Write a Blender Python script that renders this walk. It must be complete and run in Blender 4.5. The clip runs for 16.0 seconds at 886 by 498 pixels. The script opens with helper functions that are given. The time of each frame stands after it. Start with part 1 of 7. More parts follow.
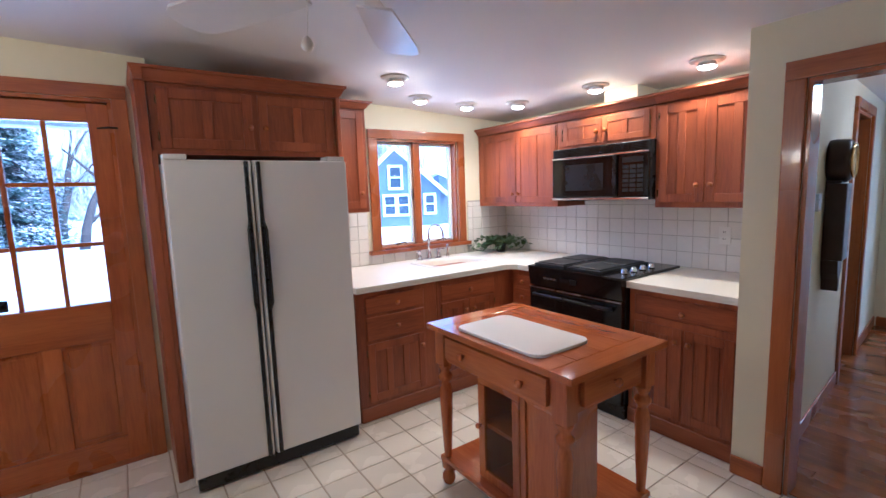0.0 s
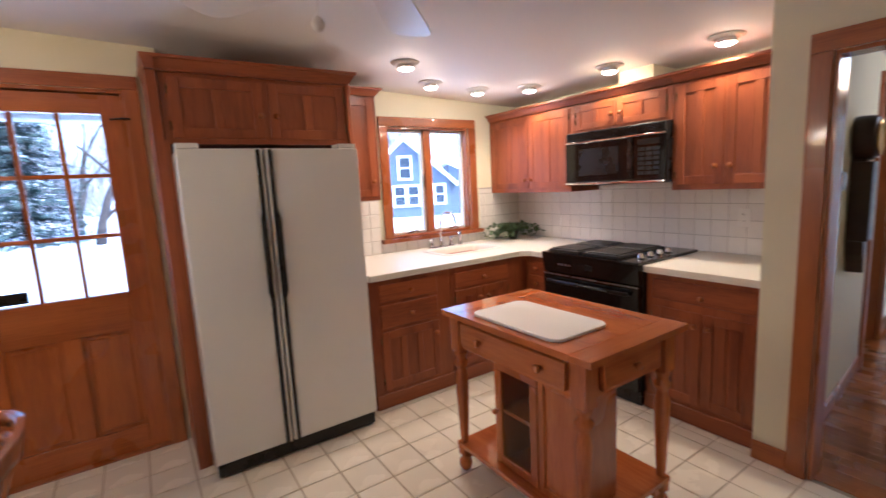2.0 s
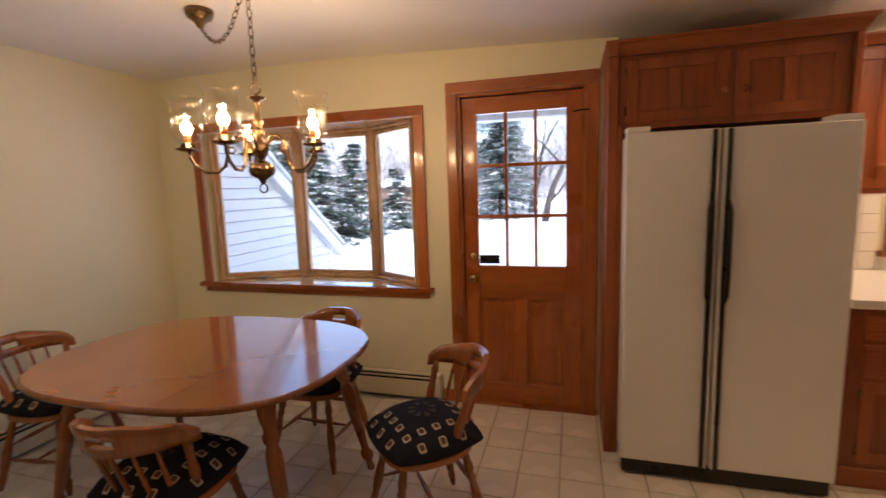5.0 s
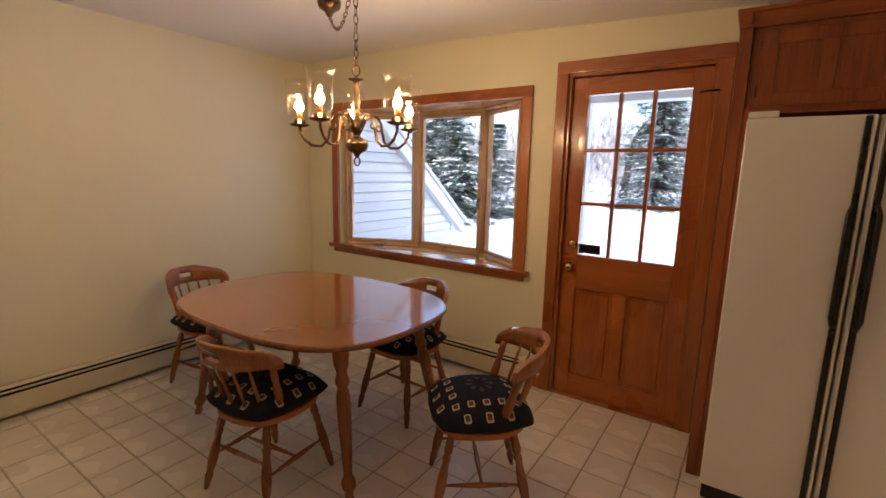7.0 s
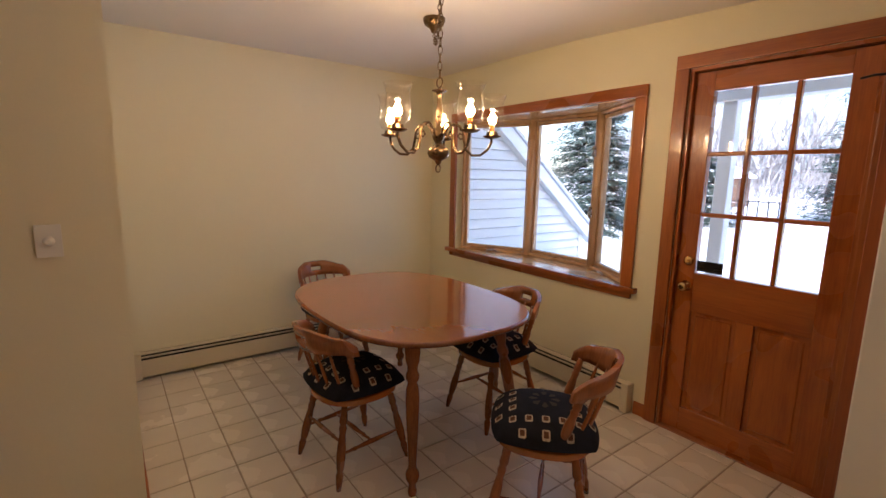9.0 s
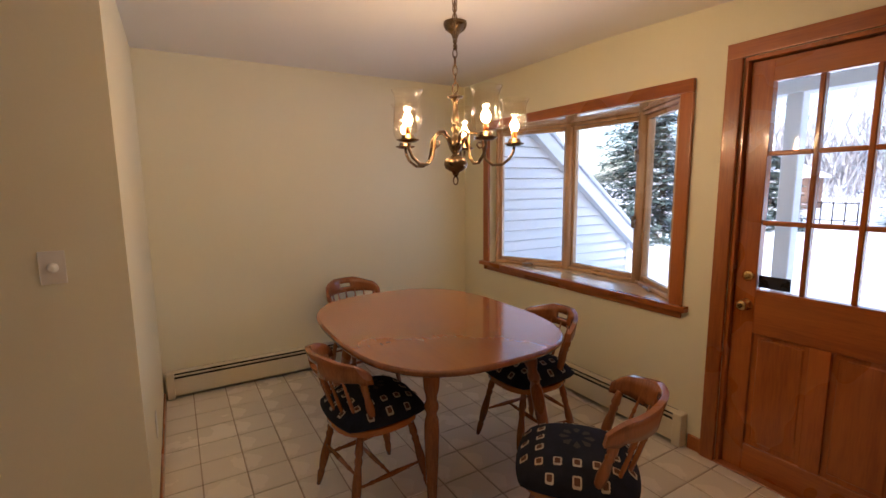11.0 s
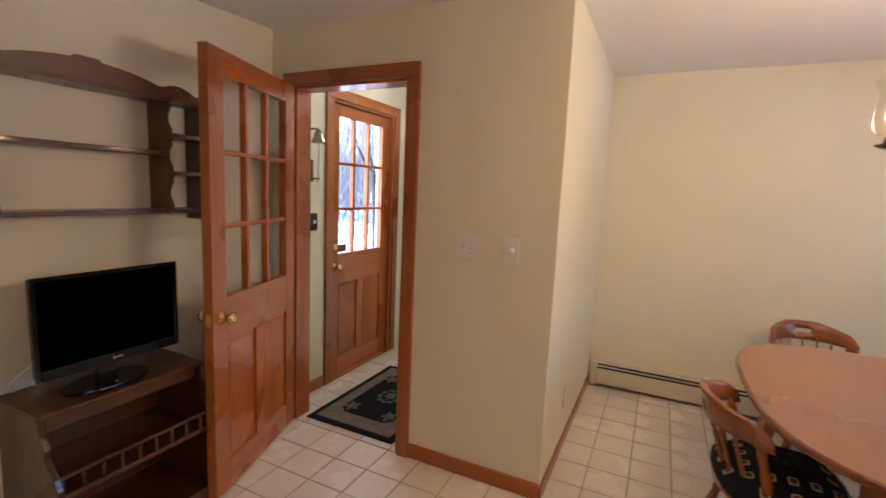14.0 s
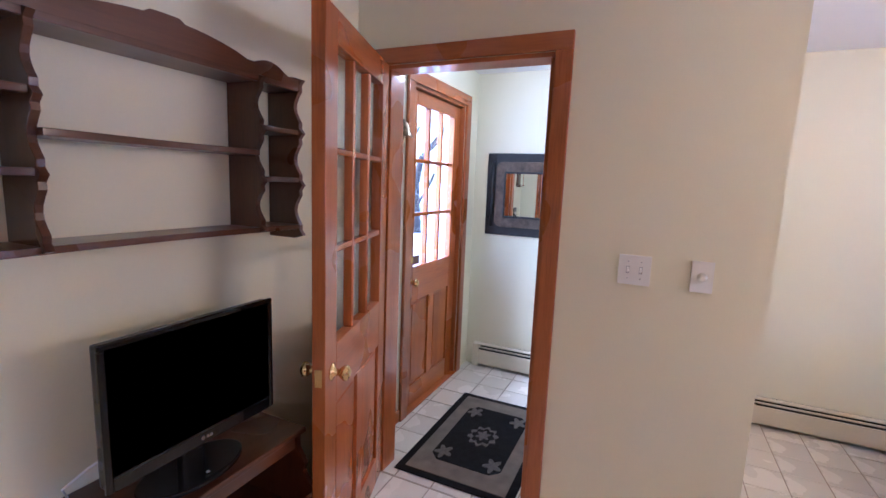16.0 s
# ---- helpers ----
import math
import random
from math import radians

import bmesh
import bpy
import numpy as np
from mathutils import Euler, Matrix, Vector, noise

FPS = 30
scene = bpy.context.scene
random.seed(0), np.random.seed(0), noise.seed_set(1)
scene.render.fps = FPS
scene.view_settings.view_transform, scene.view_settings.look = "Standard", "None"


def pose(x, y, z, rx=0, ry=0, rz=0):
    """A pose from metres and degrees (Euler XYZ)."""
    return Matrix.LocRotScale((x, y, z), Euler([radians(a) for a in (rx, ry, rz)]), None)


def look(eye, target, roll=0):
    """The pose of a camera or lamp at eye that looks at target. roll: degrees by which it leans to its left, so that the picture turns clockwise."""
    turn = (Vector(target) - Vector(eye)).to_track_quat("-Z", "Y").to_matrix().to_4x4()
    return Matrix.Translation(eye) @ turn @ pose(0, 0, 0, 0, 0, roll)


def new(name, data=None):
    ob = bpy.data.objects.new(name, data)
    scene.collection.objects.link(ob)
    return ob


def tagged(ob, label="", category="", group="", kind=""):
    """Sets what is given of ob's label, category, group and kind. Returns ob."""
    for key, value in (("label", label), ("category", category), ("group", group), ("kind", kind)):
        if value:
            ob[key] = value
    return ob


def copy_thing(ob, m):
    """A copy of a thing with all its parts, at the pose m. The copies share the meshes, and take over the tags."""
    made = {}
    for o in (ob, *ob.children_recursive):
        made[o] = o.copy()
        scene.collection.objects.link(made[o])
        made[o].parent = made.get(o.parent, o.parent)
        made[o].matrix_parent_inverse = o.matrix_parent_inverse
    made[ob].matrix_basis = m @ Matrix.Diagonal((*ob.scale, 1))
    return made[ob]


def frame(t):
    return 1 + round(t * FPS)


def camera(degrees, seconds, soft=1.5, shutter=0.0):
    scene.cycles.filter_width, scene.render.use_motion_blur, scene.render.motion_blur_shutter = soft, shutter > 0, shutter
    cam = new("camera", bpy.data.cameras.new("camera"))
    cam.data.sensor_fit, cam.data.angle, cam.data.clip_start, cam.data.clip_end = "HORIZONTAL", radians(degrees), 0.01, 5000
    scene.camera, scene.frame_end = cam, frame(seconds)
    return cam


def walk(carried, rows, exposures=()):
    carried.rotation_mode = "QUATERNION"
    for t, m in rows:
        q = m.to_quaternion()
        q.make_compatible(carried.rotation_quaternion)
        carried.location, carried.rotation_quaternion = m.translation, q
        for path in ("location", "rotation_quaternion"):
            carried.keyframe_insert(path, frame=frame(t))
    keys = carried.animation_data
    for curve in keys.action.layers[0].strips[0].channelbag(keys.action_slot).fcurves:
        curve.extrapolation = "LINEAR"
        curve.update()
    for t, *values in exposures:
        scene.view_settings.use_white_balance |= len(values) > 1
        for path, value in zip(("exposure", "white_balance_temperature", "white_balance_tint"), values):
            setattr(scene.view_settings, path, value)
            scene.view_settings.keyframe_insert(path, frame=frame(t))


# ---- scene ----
cam = camera(88.8, 16.0, shutter=0.5)
PATH = [
    (0, (0.762, 0.423, 1.499), (1.903, 2.046, 1.25), -2.0),
    (0.5, (0.827, 0.433, 1.491), (2.023, 2.017, 1.239), -1.9),
    (1, (0.839, 0.441, 1.499), (2.13, 1.947, 1.242), -1.6),
    (1.5, (0.824, 0.446, 1.467), (2.094, 1.964, 1.18), -2.1),
    (2, (0.757, 0.449, 1.473), (1.856, 2.095, 1.185), -3.0),
    (2.5, (0.726, 0.479, 1.484), (1.617, 2.247, 1.201), -3.7),
    (3, (0.821, 0.556, 1.482), (1.488, 2.422, 1.209), -0.8),
    (3.5, (0.821, 0.55, 1.494), (0.934, 2.527, 1.209), -1.5),
    (4, (0.761, 0.545, 1.506), (0.686, 2.522, 1.216), -2.0),
    (4.5, (0.724, 0.563, 1.505), (0.464, 2.526, 1.22), -1.8),
    (5, (0.698, 0.624, 1.47), (0.149, 2.529, 1.207), -1.9),
    (7.5, (1.101, 0.755, 1.464), (-0.18, 2.252, 1.119), 1.3),
    (8, (1.202, 0.849, 1.468), (-0.285, 2.15, 1.155), 0.9),
    (8.5, (1.267, 0.929, 1.475), (-0.298, 2.135, 1.166), 1.0),
    (9, (1.256, 0.93, 1.462), (-0.327, 2.11, 1.144), 1.2),
    (11.5, (1.169, 1.197, 1.475), (-0.562, 2.164, 1.216), -1.1),
    (12, (1.155, 1.257, 1.449), (-0.615, 2.155, 1.2), -1.3),
    (12.5, (1.261, 1.331, 1.45), (-0.624, 1.95, 1.198), -1.8),
    (13, (1.285, 1.365, 1.475), (-0.699, 1.449, 1.233), -3.0),
    (13.5, (1.234, 1.445, 1.485), (-0.678, 0.908, 1.246), 1.7),
    (14, (1.246, 1.384, 1.476), (-0.544, 0.528, 1.221), 2.5),
    (14.5, (1.308, 1.121, 1.476), (-0.468, 0.238, 1.219), 2.8),
    (15, (1.299, 0.88, 1.481), (-0.487, 0.026, 1.198), 2.7),
    (15.5, (1.133, 0.653, 1.515), (-0.657, -0.198, 1.245), 2.5),
    (16, (1.055, 0.577, 1.513), (-0.742, -0.251, 1.224), 2.3),
]
walk(cam, [(t, look(eye, target, roll)) for t, eye, target, roll in PATH],
     [(0.0, 2.48, 3980, 9), (0.5, 2.48, 4600, 13), (1.0, 2.48, 5250, 20), (1.5, 2.42, 4950, 16), (2.0, 2.45, 4600, 12), (2.5, 2.4, 4900, 14), (3.0, 2.25, 5350, 18), (3.5, 2.02, 5500, 18), (4.0, 1.95, 5700, 20), (5.0, 1.98, 6000, 15), (8.0, 1.93, 6150, 14), (9.0, 1.93, 5900, 14), (12.5, 1.86, 5900, 15), (13.0, 2.2, 6000, 16), (13.5, 2.15, 5900, 18), (14.0, 2.55, 5450, 15), (14.4, 2.78, 5050, 14), (15.2, 3.05, 4250, 16), (16.0, 3.05, 4300, 18)])

# ---- daylight: overcast winter sky over snow ----
world = bpy.data.worlds.new("winter_sky")
scene.world = world
world.use_nodes = True
wn = world.node_tree.nodes
wl = world.node_tree.links
sky = wn.new("ShaderNodeTexSky")
sky.sky_type, sky.sun_disc = "NISHITA", False
sky.sun_elevation, sky.sun_rotation = radians(47), radians(153)
sky.dust_density, sky.air_density = 2.0, 1.0
wl.new(sky.outputs["Color"], wn["Background"].inputs["Color"])
wn["Background"].inputs["Strength"].default_value = 0.15
sun = new("sun", bpy.data.lights.new("sun", "SUN"))
sun.data.energy, sun.data.angle, sun.data.color = 1.4, radians(25), (1.0, 0.97, 0.93)
sun.matrix_world = look((0, 0, 20), (-7, 14, 3))


# ---- lamps that the place has ----
CANS = [(2.28, 3.05), (2.70, 3.41), (3.14, 3.40), (3.44, 3.12), (3.50, 2.43), (3.54, 1.72)]
WARM = (1.0, 0.63, 0.31)
for k, (x, y) in enumerate(CANS):
    zl = 2.37 - 0.042 * (x + 0.8)
    bare = k == 4
    for kind, watts, drop in (("SPOT", 3.5, 0.062), ("POINT", 0.5 if bare else 0.28, 0.066)):
        lamp = new("downlight_lamp", bpy.data.lights.new("downlight_lamp", kind))
        lamp.data.energy, lamp.data.color, lamp.data.shadow_soft_size = watts, (1.0, 0.63, 0.25) if bare else WARM, 0.012
        lamp.matrix_world = look((x, y, zl - drop), (x, y, 0))
        if kind == "SPOT":
            lamp.data.spot_size, lamp.data.spot_blend = radians(138), 0.6
CHAND = (-0.50, 2.20)
for k in range(5):
    a = radians(66 + 72 * k)
    lamp = new("chandelier_lamp", bpy.data.lights.new("chandelier_lamp", "POINT"))
    lamp.data.energy, lamp.data.color, lamp.data.shadow_soft_size = 0.70, (1.0, 0.69, 0.40), 0.015
    lamp.location = (CHAND[0] + 0.26 * math.cos(a), CHAND[1] + 0.26 * math.sin(a), 1.784)
lamp = new("entry_lamp", bpy.data.lights.new("entry_lamp", "POINT"))
lamp.data.energy, lamp.data.color, lamp.data.shadow_soft_size = 1.1, (1.0, 0.88, 0.74), 0.08
lamp.location = (-1.70, -0.15, 2.25)
lamp = new("hall_lamp", bpy.data.lights.new("hall_lamp", "POINT"))
lamp.data.energy, lamp.data.color, lamp.data.shadow_soft_size = 1.1, (1.0, 0.60, 0.30), 0.08
lamp.location = (5.0, 0.7, 2.05)


# ---- helpers of this scene ----
def box(bm, x0, x1, y0, y1, z0, z1, bevel=0.0, seg=1):
    x0, x1 = min(x0, x1), max(x0, x1)
    y0, y1 = min(y0, y1), max(y0, y1)
    z0, z1 = min(z0, z1), max(z0, z1)
    r = bmesh.ops.create_cube(bm, size=1.0, matrix=Matrix.Translation(((x0 + x1) / 2, (y0 + y1) / 2, (z0 + z1) / 2)) @ Matrix.Diagonal((x1 - x0, y1 - y0, z1 - z0, 1)))
    if bevel > 0:
        es = list({e for v in r["verts"] for e in v.link_edges})
        bmesh.ops.bevel(bm, geom=es, offset=bevel, segments=seg, profile=0.7, affect="EDGES")
    return bm


def B(*a, **k):
    return box(bmesh.new(), *a, **k)


def lathe(bm, profile, n=16, m=None):
    """Turn a profile of (radius, height) round the z axis."""
    m = m or Matrix()
    rings = []
    for r, z in profile:
        rings.append([bm.verts.new(m @ Vector((max(r, 0.0004) * math.cos(2 * math.pi * k / n), max(r, 0.0004) * math.sin(2 * math.pi * k / n), z))) for k in range(n)])
    for a, b in zip(rings, rings[1:]):
        for k in range(n):
            f = bm.faces.new((a[k], a[(k + 1) % n], b[(k + 1) % n], b[k]))
            f.smooth = True
    bm.faces.new(list(reversed(rings[0])))
    bm.faces.new(rings[-1])
    return bm


def tube(bm, pts, r, n=8):
    """A round bar along points; r is one radius or one per point."""
    pts = [Vector(p) for p in pts]
    rs = r if isinstance(r, (list, tuple)) else [r] * len(pts)
    rings = []
    ref = Vector((0.31, 0.17, 0.93)).normalized()
    for i, p in enumerate(pts):
        d = (pts[min(i + 1, len(pts) - 1)] - pts[max(i - 1, 0)]).normalized()
        if abs(d.dot(ref)) > 0.97:
            ref = Vector((0.9, 0.3, 0.1)).normalized()
        u = d.cross(ref).normalized()
        v = d.cross(u)
        ref = (ref - d * ref.dot(d)).normalized()
        rings.append([bm.verts.new(p + (u * math.cos(2 * math.pi * k / n) + v * math.sin(2 * math.pi * k / n)) * rs[i]) for k in range(n)])
    for a, b in zip(rings, rings[1:]):
        for k in range(n):
            f = bm.faces.new((a[k], a[(k + 1) % n], b[(k + 1) % n], b[k]))
            f.smooth = True
    bm.faces.new(list(reversed(rings[0])))
    bm.faces.new(rings[-1])
    bmesh.ops.recalc_face_normals(bm, faces=bm.faces)
    return bm


def prism(bm, poly, h0, h1, m=None, bevel=0.0, smooth=False):
    """Push a 2D outline (x, y) from height h0 to h1, then place it with m."""
    m = m or Matrix()
    lo = [bm.verts.new(m @ Vector((x, y, h0))) for x, y in poly]
    hi = [bm.verts.new(m @ Vector((x, y, h1))) for x, y in poly]
    fs = [bm.faces.new(list(reversed(lo))), bm.faces.new(hi)]
    n = len(poly)
    for k in range(n):
        f = bm.faces.new((lo[k], lo[(k + 1) % n], hi[(k + 1) % n], hi[k]))
        f.smooth = smooth
        fs.append(f)
    bmesh.ops.recalc_face_normals(bm, faces=fs)
    if bevel > 0:
        es = list({e for f in fs[:2] for e in f.edges})
        bmesh.ops.bevel(bm, geom=es, offset=bevel, segments=2, profile=0.6, affect="EDGES")
    return bm


def mesh_ob(name, bm, mat):
    me = bpy.data.meshes.new(name)
    bm.to_mesh(me)
    bm.free()
    me.materials.append(mat)
    return new(name, me)


def part(name, bm, mat, parent, label=""):
    """One mesh under a thing or a part; bm is in the coordinates of the world (or of the thing, while that stands at the origin)."""
    off, p = Vector(), parent
    while p:
        off += p.location
        p = p.parent
    bmesh.ops.translate(bm, vec=-off, verts=bm.verts)
    ob = mesh_ob(name, bm, mat)
    ob.parent = parent
    return tagged(ob, label)


def thing(name, at, label, category, group="", kind=""):
    ob = new(name)
    ob.location = at
    ob.empty_display_size = 0.1
    return tagged(ob, label, category, group, kind)


def solid(name, bm, mat, label="", category="", group="", kind=""):
    """A thing of one mesh, with its origin at its base."""
    lo = Vector((min(v.co.x for v in bm.verts), min(v.co.y for v in bm.verts), min(v.co.z for v in bm.verts)))
    hi = Vector((max(v.co.x for v in bm.verts), max(v.co.y for v in bm.verts), lo.z))
    at = (lo + hi) / 2
    bmesh.ops.translate(bm, vec=-at, verts=bm.verts)
    ob = mesh_ob(name, bm, mat)
    ob.location = at
    return tagged(ob, label, category, group, kind)


def wall_cells(axis, p0, p1, a0, a1, z0, z1, holes=()):
    """A wall between the planes p0 and p1 (axis 'x' or 'y'), from a0 to a1 along it, with openings (a0, a1, z0, z1) through it."""
    bm = bmesh.new()
    A = sorted({a0, a1, *[v for h in holes for v in h[:2]]})
    Z = sorted({z0, z1, *[v for h in holes for v in h[2:]]})
    def full(i, j):
        if not (0 <= i < len(A) - 1 and 0 <= j < len(Z) - 1):
            return False
        ca, cz = (A[i] + A[i + 1]) / 2, (Z[j] + Z[j + 1]) / 2
        return not any(h[0] < ca < h[1] and h[2] < cz < h[3] for h in holes)
    def P(p, a, z):
        return bm.verts.new((p, a, z) if axis == "x" else (a, p, z))
    for i in range(len(A) - 1):
        for j in range(len(Z) - 1):
            if not full(i, j):
                continue
            b0, b1, c0, c1 = A[i], A[i + 1], Z[j], Z[j + 1]
            for p in (p0, p1):
                bm.faces.new((P(p, b0, c0), P(p, b1, c0), P(p, b1, c1), P(p, b0, c1)))
            for di, dj, q in ((-1, 0, ((b0, c0), (b0, c1))), (1, 0, ((b1, c0), (b1, c1))), (0, -1, ((b0, c0), (b1, c0))), (0, 1, ((b0, c1), (b1, c1)))):
                if not full(i + di, j + dj):
                    (s, u), (t, v) = q
                    bm.faces.new((P(p0, s, u), P(p1, s, u), P(p1, t, v), P(p0, t, v)))
    bmesh.ops.remove_doubles(bm, verts=bm.verts, dist=1e-5)
    bmesh.ops.recalc_face_normals(bm, faces=bm.faces)
    return bm


def frame_box(bm, axis, p0, p1, a0, a1, z0, z1, w, wb=None, bevel=0.004, mitre=True):
    """Four bars round an opening a0..a1, z0..z1 (outer size), each w wide; wb: width of the lowest bar (0: none)."""
    wb = w if wb is None else wb
    def bx(s, t, u, v):
        if axis == "x":
            box(bm, p0, p1, s, t, u, v, bevel)
        else:
            box(bm, s, t, p0, p1, u, v, bevel)
    bx(a0, a0 + w, z0, z1 - w)
    bx(a1 - w, a1, z0, z1 - w)
    bx(a0, a1, z1 - w, z1)
    if wb:
        bx(a0 + w, a1 - w, z0, z0 + wb)
    return bm


def ceil_z(x):
    """The ceiling sags towards the kitchen's end of the house."""
    return 2.37 - 0.042 * max(0.0, x + 0.8)


# ---- materials ----
def mat(name, col, rough=0.5, metal=0.0, spec=0.5, coat=0.0, var=0.06, scale=6.0, fine=60.0, bump=0.05, bdist=0.002, obj_var=0.0, trans=0.0, ior=1.45, emit=None, estr=0.0, rvar=0.08, tex="Object"):
    m = bpy.data.materials.new(name)
    m.use_nodes = True
    n, l = m.node_tree.nodes, m.node_tree.links
    b = n["Principled BSDF"]
    b.inputs["Roughness"].default_value = rough
    b.inputs["Metallic"].default_value = metal
    b.inputs["Specular IOR Level"].default_value = spec
    b.inputs["Coat Weight"].default_value = coat
    b.inputs["Coat Roughness"].default_value = 0.12
    b.inputs["Transmission Weight"].default_value = trans
    b.inputs["IOR"].default_value = ior
    if emit:
        b.inputs["Emission Color"].default_value = (*emit, 1)
        b.inputs["Emission Strength"].default_value = estr
    tc = n.new("ShaderNodeTexCoord")
    n1, n2 = n.new("ShaderNodeTexNoise"), n.new("ShaderNodeTexNoise")
    n1.inputs["Scale"].default_value, n2.inputs["Scale"].default_value = scale, fine
    n1.inputs["Detail"].default_value, n2.inputs["Detail"].default_value = 4, 3
    for q in (n1, n2):
        l.new(tc.outputs[tex], q.inputs["Vector"])
    mx = n.new("ShaderNodeMath")
    mx.operation = "MULTIPLY_ADD"
    mx.inputs[1].default_value = 0.4
    l.new(n2.outputs["Fac"], mx.inputs[0])
    l.new(n1.outputs["Fac"], mx.inputs[2])
    ramp = n.new("ShaderNodeMapRange")
    ramp.inputs["From Min"].default_value, ramp.inputs["From Max"].default_value = 0.4, 1.0
    ramp.inputs["To Min"].default_value, ramp.inputs["To Max"].default_value = 1 - var, 1 + var
    l.new(mx.outputs[0], ramp.inputs["Value"])
    val = ramp.outputs[0]
    if obj_var:
        oi = n.new("ShaderNodeObjectInfo")
        r2 = n.new("ShaderNodeMapRange")
        r2.inputs["To Min"].default_value, r2.inputs["To Max"].default_value = 1 - obj_var, 1 + obj_var
        l.new(oi.outputs["Random"], r2.inputs["Value"])
        mm = n.new("ShaderNodeMath")
        mm.operation = "MULTIPLY"
        l.new(val, mm.inputs[0])
        l.new(r2.outputs[0], mm.inputs[1])
        val = mm.outputs[0]
    vm = n.new("ShaderNodeVectorMath")
    vm.operation = "SCALE"
    vm.inputs[0].default_value = col
    l.new(val, vm.inputs["Scale"])
    l.new(vm.outputs[0], b.inputs["Base Color"])
    rr = n.new("ShaderNodeMapRange")
    rr.inputs["From Min"].default_value, rr.inputs["From Max"].default_value = 0.3, 0.7
    rr.inputs["To Min"].default_value, rr.inputs["To Max"].default_value = max(0.02, rough - rvar), min(1, rough + rvar)
    l.new(n1.outputs["Fac"], rr.inputs["Value"])
    l.new(rr.outputs[0], b.inputs["Roughness"])
    if bump:
        bp = n.new("ShaderNodeBump")
        bp.inputs["Strength"].default_value, bp.inputs["Distance"].default_value = bump, bdist
        l.new(n2.outputs["Fac"], bp.inputs["Height"])
        l.new(bp.outputs[0], b.inputs["Normal"])
    return m


def wood(name, dark, light, rough=0.35, coat=0.3, axis=2, ring=9.0, obj_var=0.12, rvar=0.09, bump=0.03):
    """Grain drawn out along one axis of the object (0, 1, 2), darker late wood, fine pores, each board a little different."""
    m = bpy.data.materials.new(name)
    m.use_nodes = True
    n, l = m.node_tree.nodes, m.node_tree.links
    b = n["Principled BSDF"]
    tc = n.new("ShaderNodeTexCoord")
    oi = n.new("ShaderNodeObjectInfo")
    sh = n.new("ShaderNodeVectorMath")
    sh.operation = "SCALE"
    sh.inputs[0].default_value = (7.1, 3.3, 5.7)
    l.new(oi.outputs["Random"], sh.inputs["Scale"])
    ad = n.new("ShaderNodeVectorMath")
    l.new(tc.outputs["Object"], ad.inputs[0])
    l.new(sh.outputs[0], ad.inputs[1])
    mp = n.new("ShaderNodeMapping")
    sc = [1.0, 1.0, 1.0]
    sc[axis] = 0.07
    mp.inputs["Scale"].default_value = sc
    l.new(ad.outputs[0], mp.inputs["Vector"])
    big, fine, cloud = (n.new("ShaderNodeTexNoise") for _ in range(3))
    for q, s, d in ((big, ring, 3), (fine, ring * 16, 3)):
        q.inputs["Scale"].default_value, q.inputs["Detail"].default_value = s, d
        q.inputs["Distortion"].default_value = 0.2
        l.new(mp.outputs[0], q.inputs["Vector"])
    cloud.inputs["Scale"].default_value = 2.2
    l.new(ad.outputs[0], cloud.inputs["Vector"])
    s1 = n.new("ShaderNodeMath")
    s1.operation = "MULTIPLY_ADD"
    s1.inputs[1].default_value = 0.55
    l.new(fine.outputs["Fac"], s1.inputs[0])
    l.new(big.outputs["Fac"], s1.inputs[2])
    s2 = n.new("ShaderNodeMath")
    s2.operation = "MULTIPLY_ADD"
    s2.inputs[1].default_value = 0.35
    l.new(cloud.outputs["Fac"], s2.inputs[0])
    l.new(s1.outputs[0], s2.inputs[2])
    cr = n.new("ShaderNodeValToRGB")
    cr.color_ramp.elements[0].position, cr.color_ramp.elements[0].color = 0.0, (*dark, 1)
    cr.color_ramp.elements[1].position, cr.color_ramp.elements[1].color = 1.0, (*light, 1)
    e = cr.color_ramp.elements.new(0.55)
    e.color = (*[(p * 0.35 + q * 0.65) for p, q in zip(dark, light)], 1)
    mr = n.new("ShaderNodeMapRange")
    mr.inputs["From Min"].default_value, mr.inputs["From Max"].default_value = 0.72, 1.18
    l.new(s2.outputs[0], mr.inputs["Value"])
    l.new(mr.outputs[0], cr.inputs["Fac"])
    r2 = n.new("ShaderNodeMapRange")
    r2.inputs["To Min"].default_value, r2.inputs["To Max"].default_value = 1 - obj_var, 1 + obj_var
    l.new(oi.outputs["Random"], r2.inputs["Value"])
    vm = n.new("ShaderNodeVectorMath")
    vm.operation = "SCALE"
    l.new(cr.outputs["Color"], vm.inputs[0])
    l.new(r2.outputs[0], vm.inputs["Scale"])
    l.new(vm.outputs[0], b.inputs["Base Color"])
    rr = n.new("ShaderNodeMapRange")
    rr.inputs["From Min"].default_value, rr.inputs["From Max"].default_value = 0.3, 0.7
    rr.inputs["To Min"].default_value, rr.inputs["To Max"].default_value = rough - rvar, rough + rvar
    l.new(cloud.outputs["Fac"], rr.inputs["Value"])
    l.new(rr.outputs[0], b.inputs["Roughness"])
    b.inputs["Coat Weight"].default_value, b.inputs["Coat Roughness"].default_value = coat, 0.07
    bp = n.new("ShaderNodeBump")
    bp.inputs["Strength"].default_value, bp.inputs["Distance"].default_value = bump, 0.0006
    l.new(fine.outputs["Fac"], bp.inputs["Height"])
    l.new(bp.outputs[0], b.inputs["Normal"])
    return m


